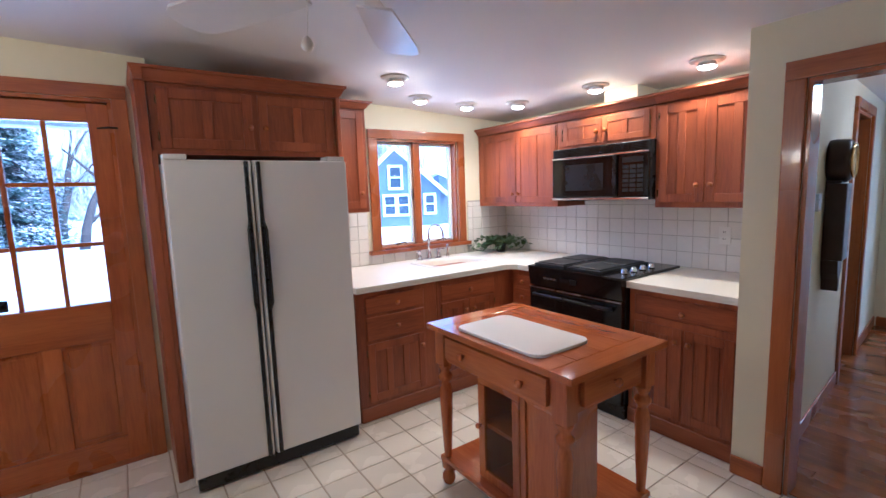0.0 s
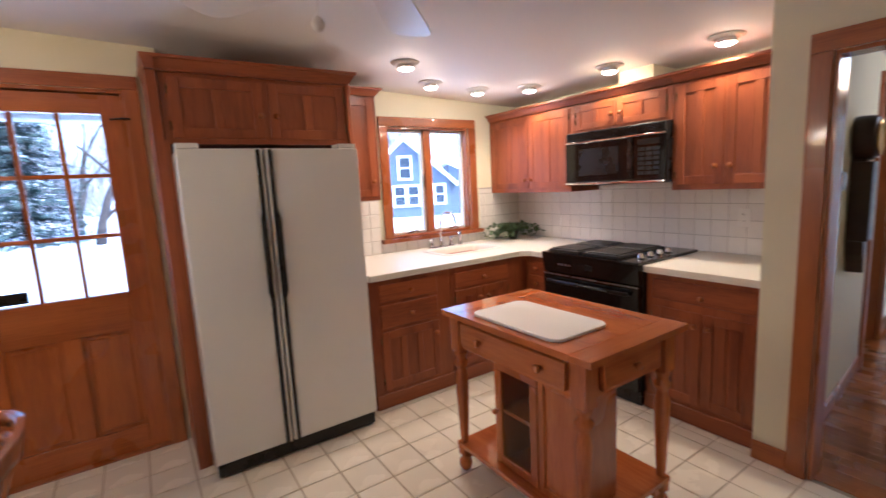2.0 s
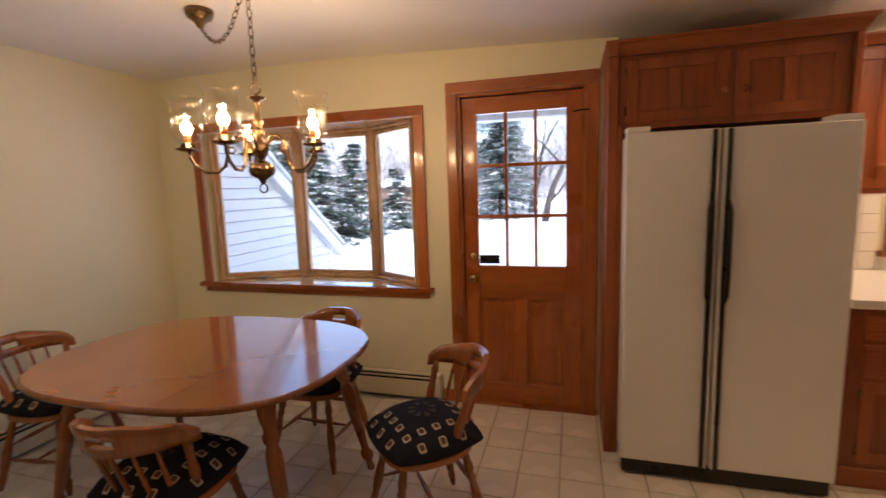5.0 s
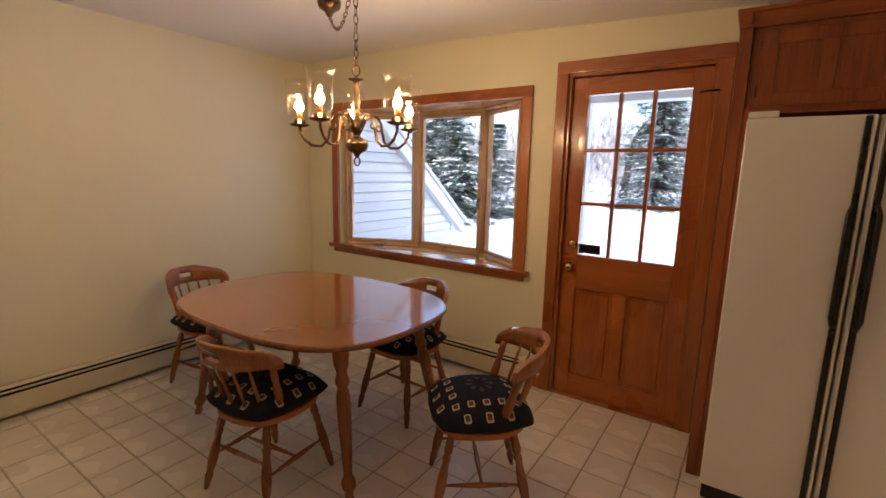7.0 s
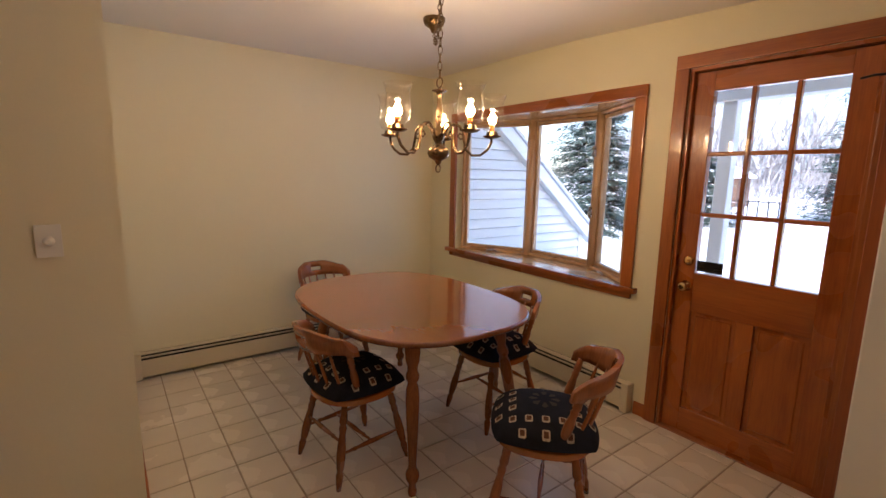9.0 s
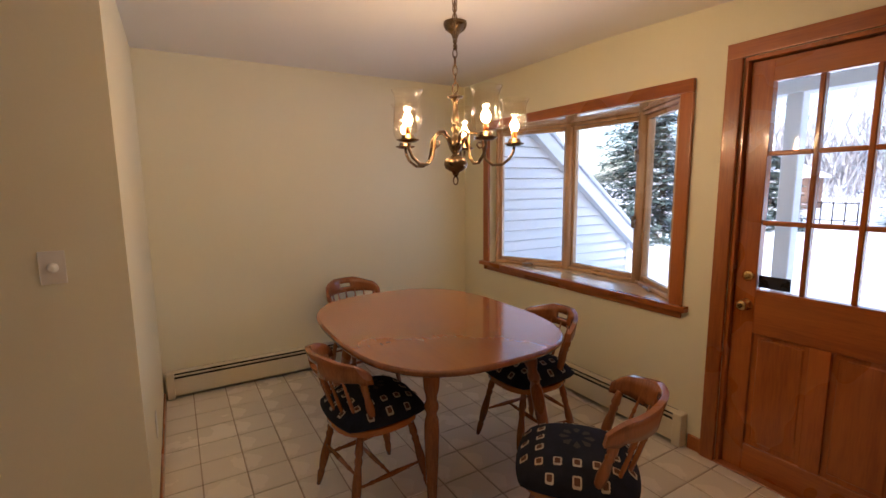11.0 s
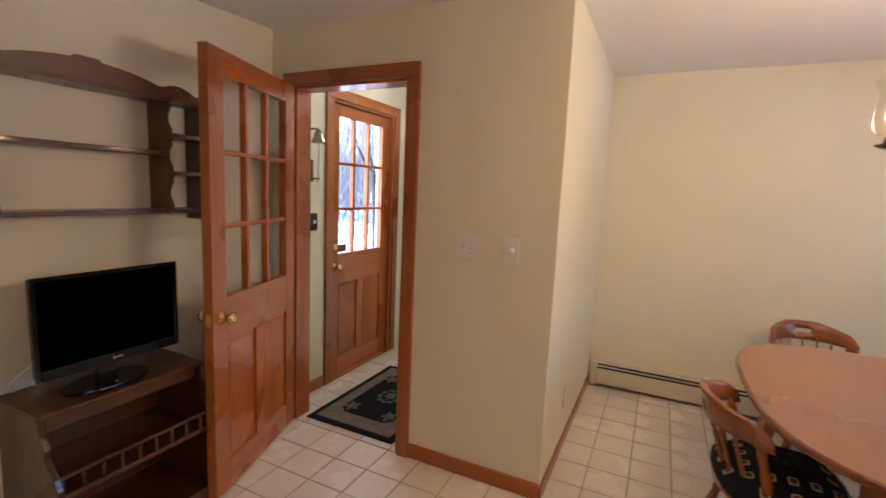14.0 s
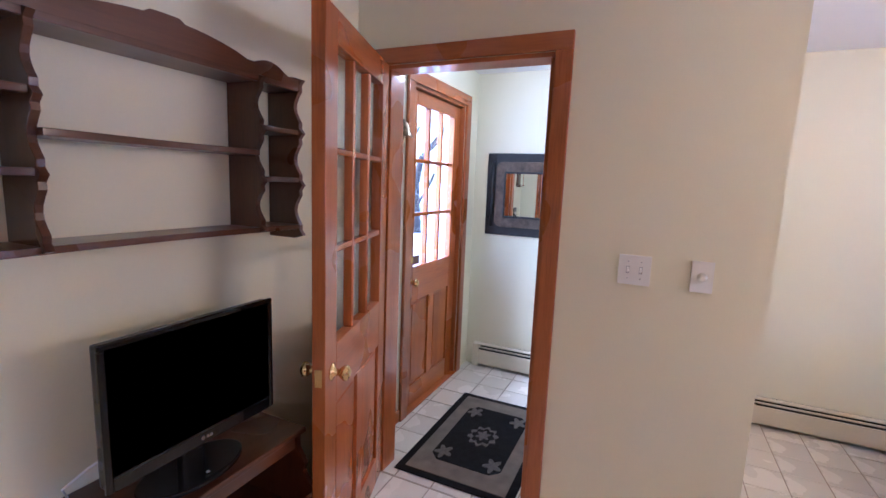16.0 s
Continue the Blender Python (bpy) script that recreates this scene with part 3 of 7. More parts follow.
cabinet("base_cabinet", "x", XB, XE - 0.02, YP + 0.002, 2.015, 0.0, 0.873, [
    ("drawer", YP + 0.03, 1.975, 0.72, 0.842, 1, [(1.68, 0.765)]),
    ("door", 1.685, 1.975, 0.125, 0.675, 3, [(1.715, 0.60)]),
    ("door", YP + 0.03, 1.67, 0.125, 0.675, 3, [(1.64, 0.60)])], "cherry base cabinet with one drawer over two panelled doors", "kitchen base cabinets", skirt=0.10)
XU = 3.62
cabinet("wall_cabinet", "x", XU, XE - 0.002, 2.865, YNK - 0.002, 1.352, 2.015, [
    ("door", 3.335, 3.80, 1.385, 1.99, 2, [(3.365, 1.46)]),
    ("door", 2.885, 3.325, 1.385, 1.99, 2, [(3.295, 1.46)])], "cherry wall cabinet with two panelled doors", "kitchen wall cabinets", crown_h=0.07)
cabinet("wall_cabinet", "x", XU, XE - 0.002, 2.055, 2.865, 1.795, 2.015, [
    ("door", 2.465, 2.81, 1.815, 1.99, 2, [(2.495, 1.895)]),
    ("door", 2.10, 2.455, 1.815, 1.99, 2, [(2.425, 1.895)])], "short cherry wall cabinet above the microwave", "kitchen wall cabinets", crown_h=0.07)
cabinet("wall_cabinet", "x", XU, XE - 0.002, YP + 0.002, 2.055, 1.352, 2.015, [
    ("door", 1.75, 2.03, 1.385, 1.99, 2, [(1.785, 1.49)]),
    ("door", YP + 0.03, 1.74, 1.385, 1.99, 2, [(1.705, 1.49)])], "cherry wall cabinet with two panelled doors", "kitchen wall cabinets", crown_h=0.07)
cabinet("wall_cabinet", "y", 3.51, YNK - 0.002, 1.935, 2.275, 1.372, 2.12, [
    ("door", 1.965, 2.25, 1.40, 2.095, 1, [(2.215, 1.51)])], "narrow cherry wall cabinet beside the sink window", "kitchen wall cabinets", crown_h=0.06, ends=(False, True))

# fridge surround
YF = 3.118
e = thing("fridge_surround", (1.40, 3.4, 0), "tall cherry side panels boxing in the refrigerator", "cabinet")
part("side_panel", B(0.868, 0.914, 3.10, YN - 0.003, 0.0, 2.085, 0.002), CHERRY, e)
part("filler_strip", B(0.914, 0.937, 3.105, 3.135, 0.0, 1.755, 0.002), CHERRY, e)
part("side_panel", B(1.886, 1.912, 3.10, YNK - 0.003, 0.0, 2.085, 0.002), CHERRY, e)
cabinet("wall_cabinet", "y", YF, YNK - 0.01, 0.916, 1.884, 1.735, 2.085, [
    ("door", 0.955, 1.402, 1.765, 2.065, 2, [(1.382, 1.885)]),
    ("door", 1.432, 1.868, 1.765, 2.065, 2, [(1.462, 1.885)])], "cherry cabinet above the refrigerator with two panelled doors", "kitchen wall cabinets")
bm = crown("y", 3.10, 0.866, 1.912, 2.085, 0.07, 0.035, 0.14, (False, True))
part("crown_moulding", bm, CHERRY_X, e)
bm = bmesh.new()
prism(bm, [(0.0, 0.0), (0.0, 0.008), (-0.008, 0.05), (-0.014, 0.056), (-0.014, 0.07), (0.04, 0.07), (0.04, 0.0)], 3.066, YN - 0.004, Matrix(((1, 0, 0, 0.866), (0, 0, 1, 0), (0, 1, 0, 2.085), (0, 0, 0, 1))))
part("side_moulding", bm, CHERRY_Y, e)
structure("vent_chase", B(3.70, XE - 0.001, 2.24, 2.50, 2.076, ceil_z(3.8) + 0.02), PAINT, "cream boxed vent duct above the wall cabinet")

# refrigerator
e = thing("refrigerator", (1.388, 3.3, 0), "white side-by-side refrigerator with black handle strips", "refrigerator")
part("body", B(0.940, 1.838, 2.985, 3.68, 0.02, 1.688, 0.006), FRIDGE, e)
SPL = 1.326
for nm, x0, x1, hx, sg in (("freezer_door", 0.937, SPL - 0.004, 1.296, -1), ("fridge_door", SPL + 0.004, 1.841, 1.356, 1)):
    d = part(nm, B(x0, x1, 2.90, 2.975, 0.095, 1.695, 0.012, 3), FRIDGE, e)
    part("door_gasket", B(x0 + 0.012, x1 - 0.012, 2.976, 2.984, 0.105, 1.685), BLACK, d, "dark rubber door gasket")
    part("handle_strip", B(hx - 0.010, hx + 0.010, 2.888, 2.8995, 0.10, 1.69, 0.003), BLACK, d, "black full-height handle strip")
    g = tube(bmesh.new(), [(hx, 2.889, 0.91), (hx + sg * 0.006, 2.884, 0.93), (hx + sg * 0.011, 2.879, 0.95), (hx + sg * 0.011, 2.878, 1.14), (hx + sg * 0.011, 2.879, 1.34), (hx + sg * 0.006, 2.884, 1.36), (hx, 2.889, 1.38)], 0.010, 8)
    part("grip", g, BLACK, d, "black plastic grip")
    part("chrome_trim", B(hx - sg * 0.016 - 0.003, hx - sg * 0.016 + 0.003, 2.889, 2.8995, 0.10, 1.69), WHITE_PLASTIC, d, "thin pale trim strip")
part("kick_grille", B(0.945, 1.836, 2.925, 2.98, 0.012, 0.088, 0.006), BLACK, e, "black kick grille")
for x0, x1 in ((0.940, 1.04), (1.735, 1.838)):
    part("hinge_cover", B(x0, x1, 2.915, 3.02, 1.697, 1.722, 0.006, 2), WHITE_PLASTIC, e, "white plastic hinge cover")

# worktop and sink
e = thing("worktop", (2.9, 3.4, 0.845), "white laminate worktop running round the kitchen corner", "worktop")
SX0, SX1, SY0, SY1 = 2.70, 3.24, 3.30, 3.64
YC, XC = 3.03, 3.26
z0, z1 = 0.876, 0.915
for a in ((1.915, SX0, YC, YNK - 0.001), (SX1, XE - 0.001, YC, YNK - 0.001), (SX0, SX1, YC, SY0), (SX0, SX1, SY1, YNK - 0.001), (XC, XE - 0.001, 2.802, YC), (XC, XE - 0.001, YP + 0.002, 2.018)):
    part("laminate_top", B(*a, z0, z1), COUNTER, e)
part("corner_piece", prism(bmesh.new(), [(XC - 0.07, YC + 0.001), (XC + 0.002, YC - 0.07), (XC + 0.002, YC + 0.001)], z0, z1), COUNTER, e)
for a in ((1.915, XC - 0.06, YC - 0.004, YC - 0.0005), (XC - 0.004, XC - 0.0005, 2.802, YC - 0.06), (XC - 0.004, XC - 0.0005, YP + 0.002, 2.018)):
    part("edge_band", B(*a, 0.876, 0.886), COUNTER, e)
    part("edge_band", B(*a, 0.892, 0.915, 0.0015), COUNTER, e)


def rrect(x0, x1, y0, y1, r, n=5):
    pts = []
    for cx, cy, a in ((x1 - r, y1 - r, 0), (x0 + r, y1 - r, 90), (x0 + r, y0 + r, 180), (x1 - r, y0 + r, 270)):
        pts += [(cx + r * math.cos(radians(a + 90 * k / n)), cy + r * math.sin(radians(a + 90 * k / n))) for k in range(n + 1)]
    return pts


def basin(loops):
    """A skin through outlines (points, height), closed at the last one."""
    bm = bmesh.new()
    rings = [[bm.verts.new((x, y, z)) for x, y in pts] for pts, z in loops]
    for a, b in zip(rings, rings[1:]):
        for k in range(len(a)):
            f = bm.faces.new((a[k], a[(k + 1) % len(a)], b[(k + 1) % len(a)], b[k]))
            f.smooth = True
    bm.faces.new(rings[-1])
    bmesh.ops.recalc_face_normals(bm, faces=bm.faces)
    return bm


LIFT = Vector((0, 0, 0.03))
sink = e = thing("kitchen_sink", (2.97, 3.47, 0.70), "white enamel drop-in sink with rounded corners", "sink")
part("bowl", basin([(rrect(SX0 - 0.03, SX1 + 0.03, SY0 - 0.03, SY1 + 0.03, 0.07), 0.8865), (rrect(SX0 - 0.024, SX1 + 0.024, SY0 - 0.024, SY1 + 0.024, 0.065), 0.894), (rrect(SX0 + 0.012, SX1 - 0.012, SY0 + 0.012, SY1 - 0.012, 0.06), 0.892), (rrect(SX0 + 0.022, SX1 - 0.022, SY0 + 0.022, SY1 - 0.022, 0.06), 0.87), (rrect(SX0 + 0.04, SX1 - 0.04, SY0 + 0.04, SY1 - 0.04, 0.05), 0.73), (rrect(SX0 + 0.1, SX1 - 0.1, SY0 + 0.08, SY1 - 0.08, 0.04), 0.715)]), COUNTER, e)
part("drain", lathe(bmesh.new(), [(0.04, 0.714), (0.042, 0.718), (0.03, 0.719), (0.01, 0.716)], 16, Matrix.Translation((2.97, 3.47, 0.003))), CHROME, e, "chrome drain")
faucet = e = thing("kitchen_faucet", (2.95, 3.72, 0.885), "chrome gooseneck faucet with two lever handles and sprayer", "faucet")
FX, FY = 2.93, 3.72
part("base_plate", prism(bmesh.new(), rrect(FX - 0.13, FX + 0.13, FY - 0.028, FY + 0.028, 0.026), 0.886, 0.900, bevel=0.004), CHROME, e)
pts = [(FX, FY, 0.90), (FX, FY, 1.08)] + [(FX + 0.07 * (1 - math.cos(radians(a))) * 0.35, FY - 0.075 + 0.075 * math.cos(radians(a)), 1.11 + 0.085 * math.sin(radians(a))) for a in range(0, 181, 20)] + [(FX + 0.05, FY - 0.155, 1.06)]
part("spout", tube(bmesh.new(), pts, 0.011, 10), CHROME, e)
part("spout_collar", lathe(bmesh.new(), [(0.022, 0.898), (0.024, 0.91), (0.016, 0.94), (0.013, 0.96)], 14, Matrix.Translation((FX, FY, 0))), CHROME, e)
for dx in (-0.10, 0.10):
    h = part("handle_post", lathe(bmesh.new(), [(0.020, 0.899), (0.021, 0.915), (0.014, 0.93), (0.014, 0.955), (0.018, 0.965), (0.008, 0.975)], 14, Matrix.Translation((FX + dx, FY, 0))), CHROME, e)
    part("lever", tube(bmesh.new(), [(FX + dx, FY, 0.962), (FX + dx + 0.5 * dx, FY - 0.02, 0.97)], [0.007, 0.005], 8), CHROME, h)
part("sprayer", lathe(bmesh.new(), [(0.018, 0.887), (0.018, 0.90), (0.011, 0.915), (0.011, 0.95), (0.017, 0.97), (0.016, 1.0), (0.006, 1.005)], 14, Matrix.Translation((FX + 0.20, FY, 0))), CHROME, e)

for e in (sink, faucet):
    e.location += LIFT

# range
e = thing("electric_range", (3.58, 2.41, 0), "black slide-in electric range with covered burners", "range")
RY0, RY1 = 2.022, 2.798
part("body", B(3.262, 3.93, RY0, RY1, -0.028, 0.868, 0.003), BLACK, e)
bm = B(3.205, 3.90, RY0 - 0.004, RY1 + 0.004, 0.887, 0.905, 0.005, 2)
ct = part("cooktop", bm, BLACK_GLOSS, e, "glossy black cooktop")
bm = bmesh.new()
prism(bm, [(3.205, 0.886), (3.262, 0.886), (3.262, 0.762), (3.228, 0.762)], RY0, RY1, Matrix(((1, 0, 0, 0), (0, 0, 1, 0), (0, 1, 0, 0), (0, 0, 0, 1))), 0.003)
cp = part("control_panel", bm, BLACK_GLOSS, e)
part("clock_display", B(3.2065, 3.2125, 2.36, 2.50, 0.81, 0.845), BLACK, cp, "dark clock window")
for k in range(4):
    part("button", B(3.2075, 3.2135, 2.54 + 0.03 * k, 2.56 + 0.03 * k, 0.82, 0.832), GREYMETAL, cp, "small grey button")
od = part("oven_door", B(3.222, 3.261, RY0 + 0.004, RY1 - 0.004, 0.24, 0.752, 0.006, 2), BLACK_GLOSS, e, "glossy black oven door")
part("oven_window", B(3.219, 3.2215, RY0 + 0.14, RY1 - 0.14, 0.36, 0.62), BLACK_GLOSS, od)
h = tube(bmesh.new(), [(3.222, RY0 + 0.06, 0.70), (3.182, RY0 + 0.07, 0.705), (3.180, 2.41, 0.705), (3.182, RY1 - 0.07, 0.705), (3.222, RY1 - 0.06, 0.70)], 0.011, 8)
part("oven_handle", h, BLACK, od)
part("chrome_trim", B(3.2195, 3.2225, RY0 + 0.004, RY1 - 0.004, 0.742, 0.752), GREYMETAL, od, "satin metal trim line")
part("storage_drawer", B(3.228, 3.262, RY0 + 0.004, RY1 - 0.004, 0.065, 0.228, 0.005), BLACK_GLOSS, e)
for y0, y1 in ((2.50, 2.775), (2.195, 2.47)):
    g = part("griddle_cover", B(3.25, 3.80, y0, y1, 0.906, 0.922, 0.006, 2), BLACK_IRON, e, "flat black burner cover")
    for k in range(2):
        part("cover_half", B(3.27 + 0.27 * k, 3.51 + 0.27 * k, y0 + 0.015, y1 - 0.015, 0.9225, 0.931, 0.005), BLACK_IRON, g)
for k in range(4):
    kb = lathe(bmesh.new(), [(0.022, 0.906), (0.022, 0.914), (0.018, 0.918), (0.017, 0.936), (0.012, 0.939)], 16, Matrix.Translation((3.36 + 0.105 * k, 2.10, 0)))
    part("burner_knob", kb, CHROME, e, "chrome burner knob")

e.location += LIFT

# microwave under the short cabinet
e = thing("microwave", (3.75, 2.43, 1.40), "black over-range microwave with chrome trim strips", "microwave")
MY0, MY1 = 2.062, 2.860
part("body", B(3.575, XE - 0.004, MY0, MY1, 1.405, 1.794, 0.004), BLACK, e)
part("vent_band", B(3.556, 3.574, MY0, MY1, 1.728, 1.790, 0.004), BLACK, e)
bm = bmesh.new()
for k in range(5):
    box(bm, 3.553, 3.557, MY0 + 0.02, MY1 - 0.02, 1.736 + 0.010 * k, 1.740 + 0.010 * k)
part("vent_louvres", bm, BLACK_GLOSS, e)
d = part("door", B(3.552, 3.574, 2.29, MY1, 1.425, 1.712, 0.006, 2), BLACK_GLOSS, e, "glossy black microwave door")
part("door_window", B(3.549, 3.5515, 2.40, MY1 - 0.13, 1.475, 1.665, 0.0008), BLACK, d, "dark mesh window")
part("pull_edge", B(3.545, 3.5515, 2.295, 2.325, 1.43, 1.708, 0.003), BLACK, d)
c = part("control_panel", B(3.552, 3.574, MY0, 2.283, 1.425, 1.712, 0.004), BLACK_GLOSS, e)
part("display", B(3.549, 3.5515, 2.10, 2.25, 1.655, 1.69), BLACK, c, "dark display window")
for r in range(6):
    for q in range(3):
        part("button", B(3.5495, 3.5515, 2.10 + 0.052 * q, 2.142 + 0.052 * q, 1.46 + 0.031 * r, 1.482 + 0.031 * r), BLACK_IRON, c)
part("chrome_strip", B(3.546, 3.5555, MY0, MY1, 1.713, 1.724, 0.002), CHROME, e, "chrome trim strip")
part("chrome_strip", B(3.546, 3.5555, MY0, MY1, 1.407, 1.421, 0.002), CHROME, e, "chrome trim strip")
e = solid("range_hood_filter", B(3.66, 3.93, 2.62, 2.80, 1.394, 1.404), BLACK_IRON, "dark metal filter tray under the microwave", "filter tray")

# island
def turned_leg(x, y, top, block, r=0.032, foot=0.0):
    """A leg with a square block above and a turned shaft below."""
    bm = bmesh.new()
    box(bm, x - r, x + r, y - r, y + r, block, top, 0.003)
    h = block - foot
    prof = [(0.55, 0.0), (0.85, 0.02), (1.0, 0.05), (0.95, 0.085), (0.6, 0.11), (0.62, 0.13), (1.0, 0.15), (1.0, 0.21), (0.6, 0.23), (0.55, 0.25), (0.75, 0.45), (0.95, 0.70), (0.98, 0.78), (0.70, 0.84), (0.66, 0.86), (1.05, 0.885), (1.05, 0.91), (0.72, 0.93), (0.7, 0.95), (0.95, 0.975), (0.98, 1.0)]
    lathe(bm, [(a * r, foot + b * h) for a, b in prof], 16, Matrix.Translation((x, y, 0)))
    return bm


IX0, IX1, IY0, IY1 = 1.955, 2.575, 1.385, 2.290
e = thing("kitchen_island", (2.265, 1.84, 0), "glossy honey pine island cart with turned legs", "kitchen island")
ys = [IY0 + 0.10, IY1 - 0.10]
for k in range(4):
    w = (IX1 - IX0) / 4
    part("top_plank", B(IX0 + w * k + 0.0006, IX0 + w * (k + 1) - 0.0006, ys[0] + 0.0006, ys[1] - 0.0006, 0.822, 0.850, 0.0015), HONEY_Y, e)
for y0, y1 in ((IY0, ys[0]), (ys[1], IY1)):
    part("end_board", B(IX0, IX1, y0, y1, 0.822, 0.850, 0.002), HONEY_X, e)
LX0, LX1, LY0, LY1 = IX0 + 0.055, IX1 - 0.055, IY0 + 0.075, IY1 - 0.075
for x in (LX0, LX1):
    for y in (LY0, LY1):
        part("leg", turned_leg(x, y, 0.821, 0.645, 0.034), HONEY, e)
for x in (LX0, LX1):
    part("apron", B(x - 0.012, x + 0.012, LY0 + 0.035, LY1 - 0.035, 0.665, 0.821, 0.002), HONEY_Y, e)
for y in (LY0, LY1):
    part("apron", B(LX0 + 0.035, LX1 - 0.035, y - 0.012, y + 0.012, 0.665, 0.821, 0.002), HONEY_X, e)
d = part("drawer_front", B(LX0 - 0.034, LX0 - 0.0125, 1.52, 2.165, 0.690, 0.800, 0.006, 2), HONEY_Y, e)
for y in (1.645, 2.02):
    part("knob", knob_bm("x", LX0 - 0.034, y, 0.745, 0.019), HONEY, d)
d = part("drawer_front", B(2.08, 2.45, LY0 - 0.034, LY0 - 0.0125, 0.690, 0.800, 0.006, 2), HONEY_X, e)
part("knob", knob_bm("y", LY0 - 0.034, 2.265, 0.745, 0.019), HONEY, d)
part("lower_shelf", B(LX0 - 0.028, LX1 + 0.028, LY0 - 0.03, LY1 + 0.03, 0.130, 0.155, 0.004), HONEY_Y, e)
for x in (2.04, 2.49):
    for y in (1.47, 2.20):
        part("shelf_cleat", B(x - 0.03, x + 0.03, y - 0.02, y + 0.02, 0.08, 0.129), HONEY, e)
CX0, CX1, CY0, CY1 = 2.045, 2.26, 1.50, 1.985
for a in ((CX0, CX1, CY0, CY0 + 0.018), (CX0, CX1, CY1 - 0.018, CY1), (CX1 - 0.015, CX1, CY0 + 0.018, CY1 - 0.018), (CX0, CX1 - 0.015, CY0 + 0.205, CY0 + 0.222)):
    part("cupboard_side", B(*a, 0.156, 0.664, 0.001), HONEY, e)
panel_door("side_panel", HONEY, e, "x", CX0 - 0.016, CY0, CY0 + 0.212, 0.156, 0.664, 1, 0.015, 0.03)
bm = bmesh.new()
frame_box(bm, "x", CX0 - 0.018, CX0 - 0.001, CY0 + 0.216, CY1, 0.158, 0.662, 0.045)
d = part("cupboard_door", bm, HONEY, e, "glazed cupboard door")
# pane tint darkens the cupboard's inside in place of real shade
part("pane", B(CX0 - 0.010, CX0 - 0.007, CY0 + 0.258, CY1 - 0.042, 0.20, 0.62), SHADEGLASS, d, "glass pane tinted for the shade inside the cupboard")
part("knob", knob_bm("x", CX0 - 0.018, CY1 - 0.022, 0.42, 0.013), HONEY, d)
part("shelf", B(CX0 + 0.002, CX1 - 0.016, CY0 + 0.224, CY1 - 0.019, 0.410, 0.428), HONEY_Y, e)
bm = prism(bmesh.new(), rrect(1.996, 2.325, 1.575, 2.105, 0.05), 0.8515, 0.8655, bevel=0.004)
solid("cutting_board", bm, WHITE_PLASTIC, "white plastic cutting board with rounded corners", "cutting board")

# ceiling downlights
for x, y in CANS:
    zc = ceil_z(x)
    e = thing("downlight", (x, y, zc - 0.03), "white round recessed downlight, switched on", "ceiling light", "kitchen downlights")
    part("trim_ring", lathe(bmesh.new(), [(0.056, -0.001), (0.060, -0.016), (0.068, -0.014), (0.088, -0.007), (0.091, -0.0005)], 24, Matrix.Translation((x, y, zc))), WHITE_TRIM, e)
    part("lamp_face", lathe(bmesh.new(), [(0.003, -0.052), (0.022, -0.050), (0.040, -0.044), (0.047, -0.038)], 20, Matrix.Translation((x, y, zc))), CANLAMP, e, "glowing bulb face")
    part("bulb_neck", lathe(bmesh.new(), [(0.047, -0.038), (0.048, -0.030), (0.042, -0.012), (0.036, -0.001)], 20, Matrix.Translation((x, y, zc))), WHITE_PLASTIC, e, "white reflector bulb neck")

# ceiling fan
FNX, FNY = 1.35, 1.62
e = thing("ceiling_fan", (FNX, FNY, 2.05), "white low-profile ceiling fan with five blades", "ceiling fan")
zc = ceil_z(FNX)
part("motor_housing", lathe(bmesh.new(), [(0.03, 2.075), (0.075, 2.082), (0.12, 2.11), (0.13, 2.16), (0.12, 2.20), (0.085, 2.23), (0.085, zc - 0.002)], 28, Matrix.Translation((FNX, FNY, 0))), FANWHITE, e)
for k in range(5):
    a = 50 + 72 * k
    m = Matrix.Translation((FNX, FNY, 2.085)) @ pose(0, 0, 0, 0, 0, a) @ pose(0, 0, 0, 10, 0, 0)
    out = [(0.20, -0.058), (0.38, -0.074), (0.55, -0.088), (0.635, -0.087), (0.672, -0.066), (0.686, -0.025), (0.686, 0.025), (0.672, 0.066), (0.635, 0.087), (0.55, 0.088), (0.38, 0.074), (0.20, 0.058)]
    bl = part("blade", prism(bmesh.new(), out, -0.004, 0.004, m), FANWHITE, e)
    part("blade_iron", prism(bmesh.new(), [(0.10, -0.02), (0.26, -0.035), (0.26, 0.035), (0.10, 0.02)], 0.004, 0.009, m), FANWHITE, bl)
pc = part("pull_chain", tube(bmesh.new(), [(FNX - 0.055, FNY + 0.10, 2.12), (FNX - 0.085, FNY + 0.165, 2.06), (FNX - 0.09, FNY + 0.172, 1.97)], 0.0022, 6), FANWHITE, e)
part("chain_ball", lathe(bmesh.new(), [(0.002, 1.925), (0.014, 1.930), (0.019, 1.945), (0.014, 1.960), (0.004, 1.970)], 14, Matrix.Translation((FNX - 0.09, FNY + 0.172, 0))), FANWHITE, pc)

# sink window
def pane(name, bm, parent):
    ob = part(name, bm, GLASS, parent)
    ob.visible_shadow = False
    return ob


e = thing("window_1", (2.94, YNK, 1.03), "double casement window with varnished wood casing", "window", kind="structure")
x0, x1, z0, z1 = WIN
for nm, a in (("casing_side", (x0 - 0.075, x0, z0, z1)), ("casing_side", (x1, x1 + 0.075, z0, z1))):
    part(nm, B(a[0], a[1], YNK - 0.024, YNK - 0.001, a[2], a[3], 0.006, 2), TRIMW, e)
part("casing_head", B(x0 - 0.075, x1 + 0.075, YNK - 0.024, YNK - 0.001, z1, z1 + 0.075, 0.006, 2), TRIMW_X, e)
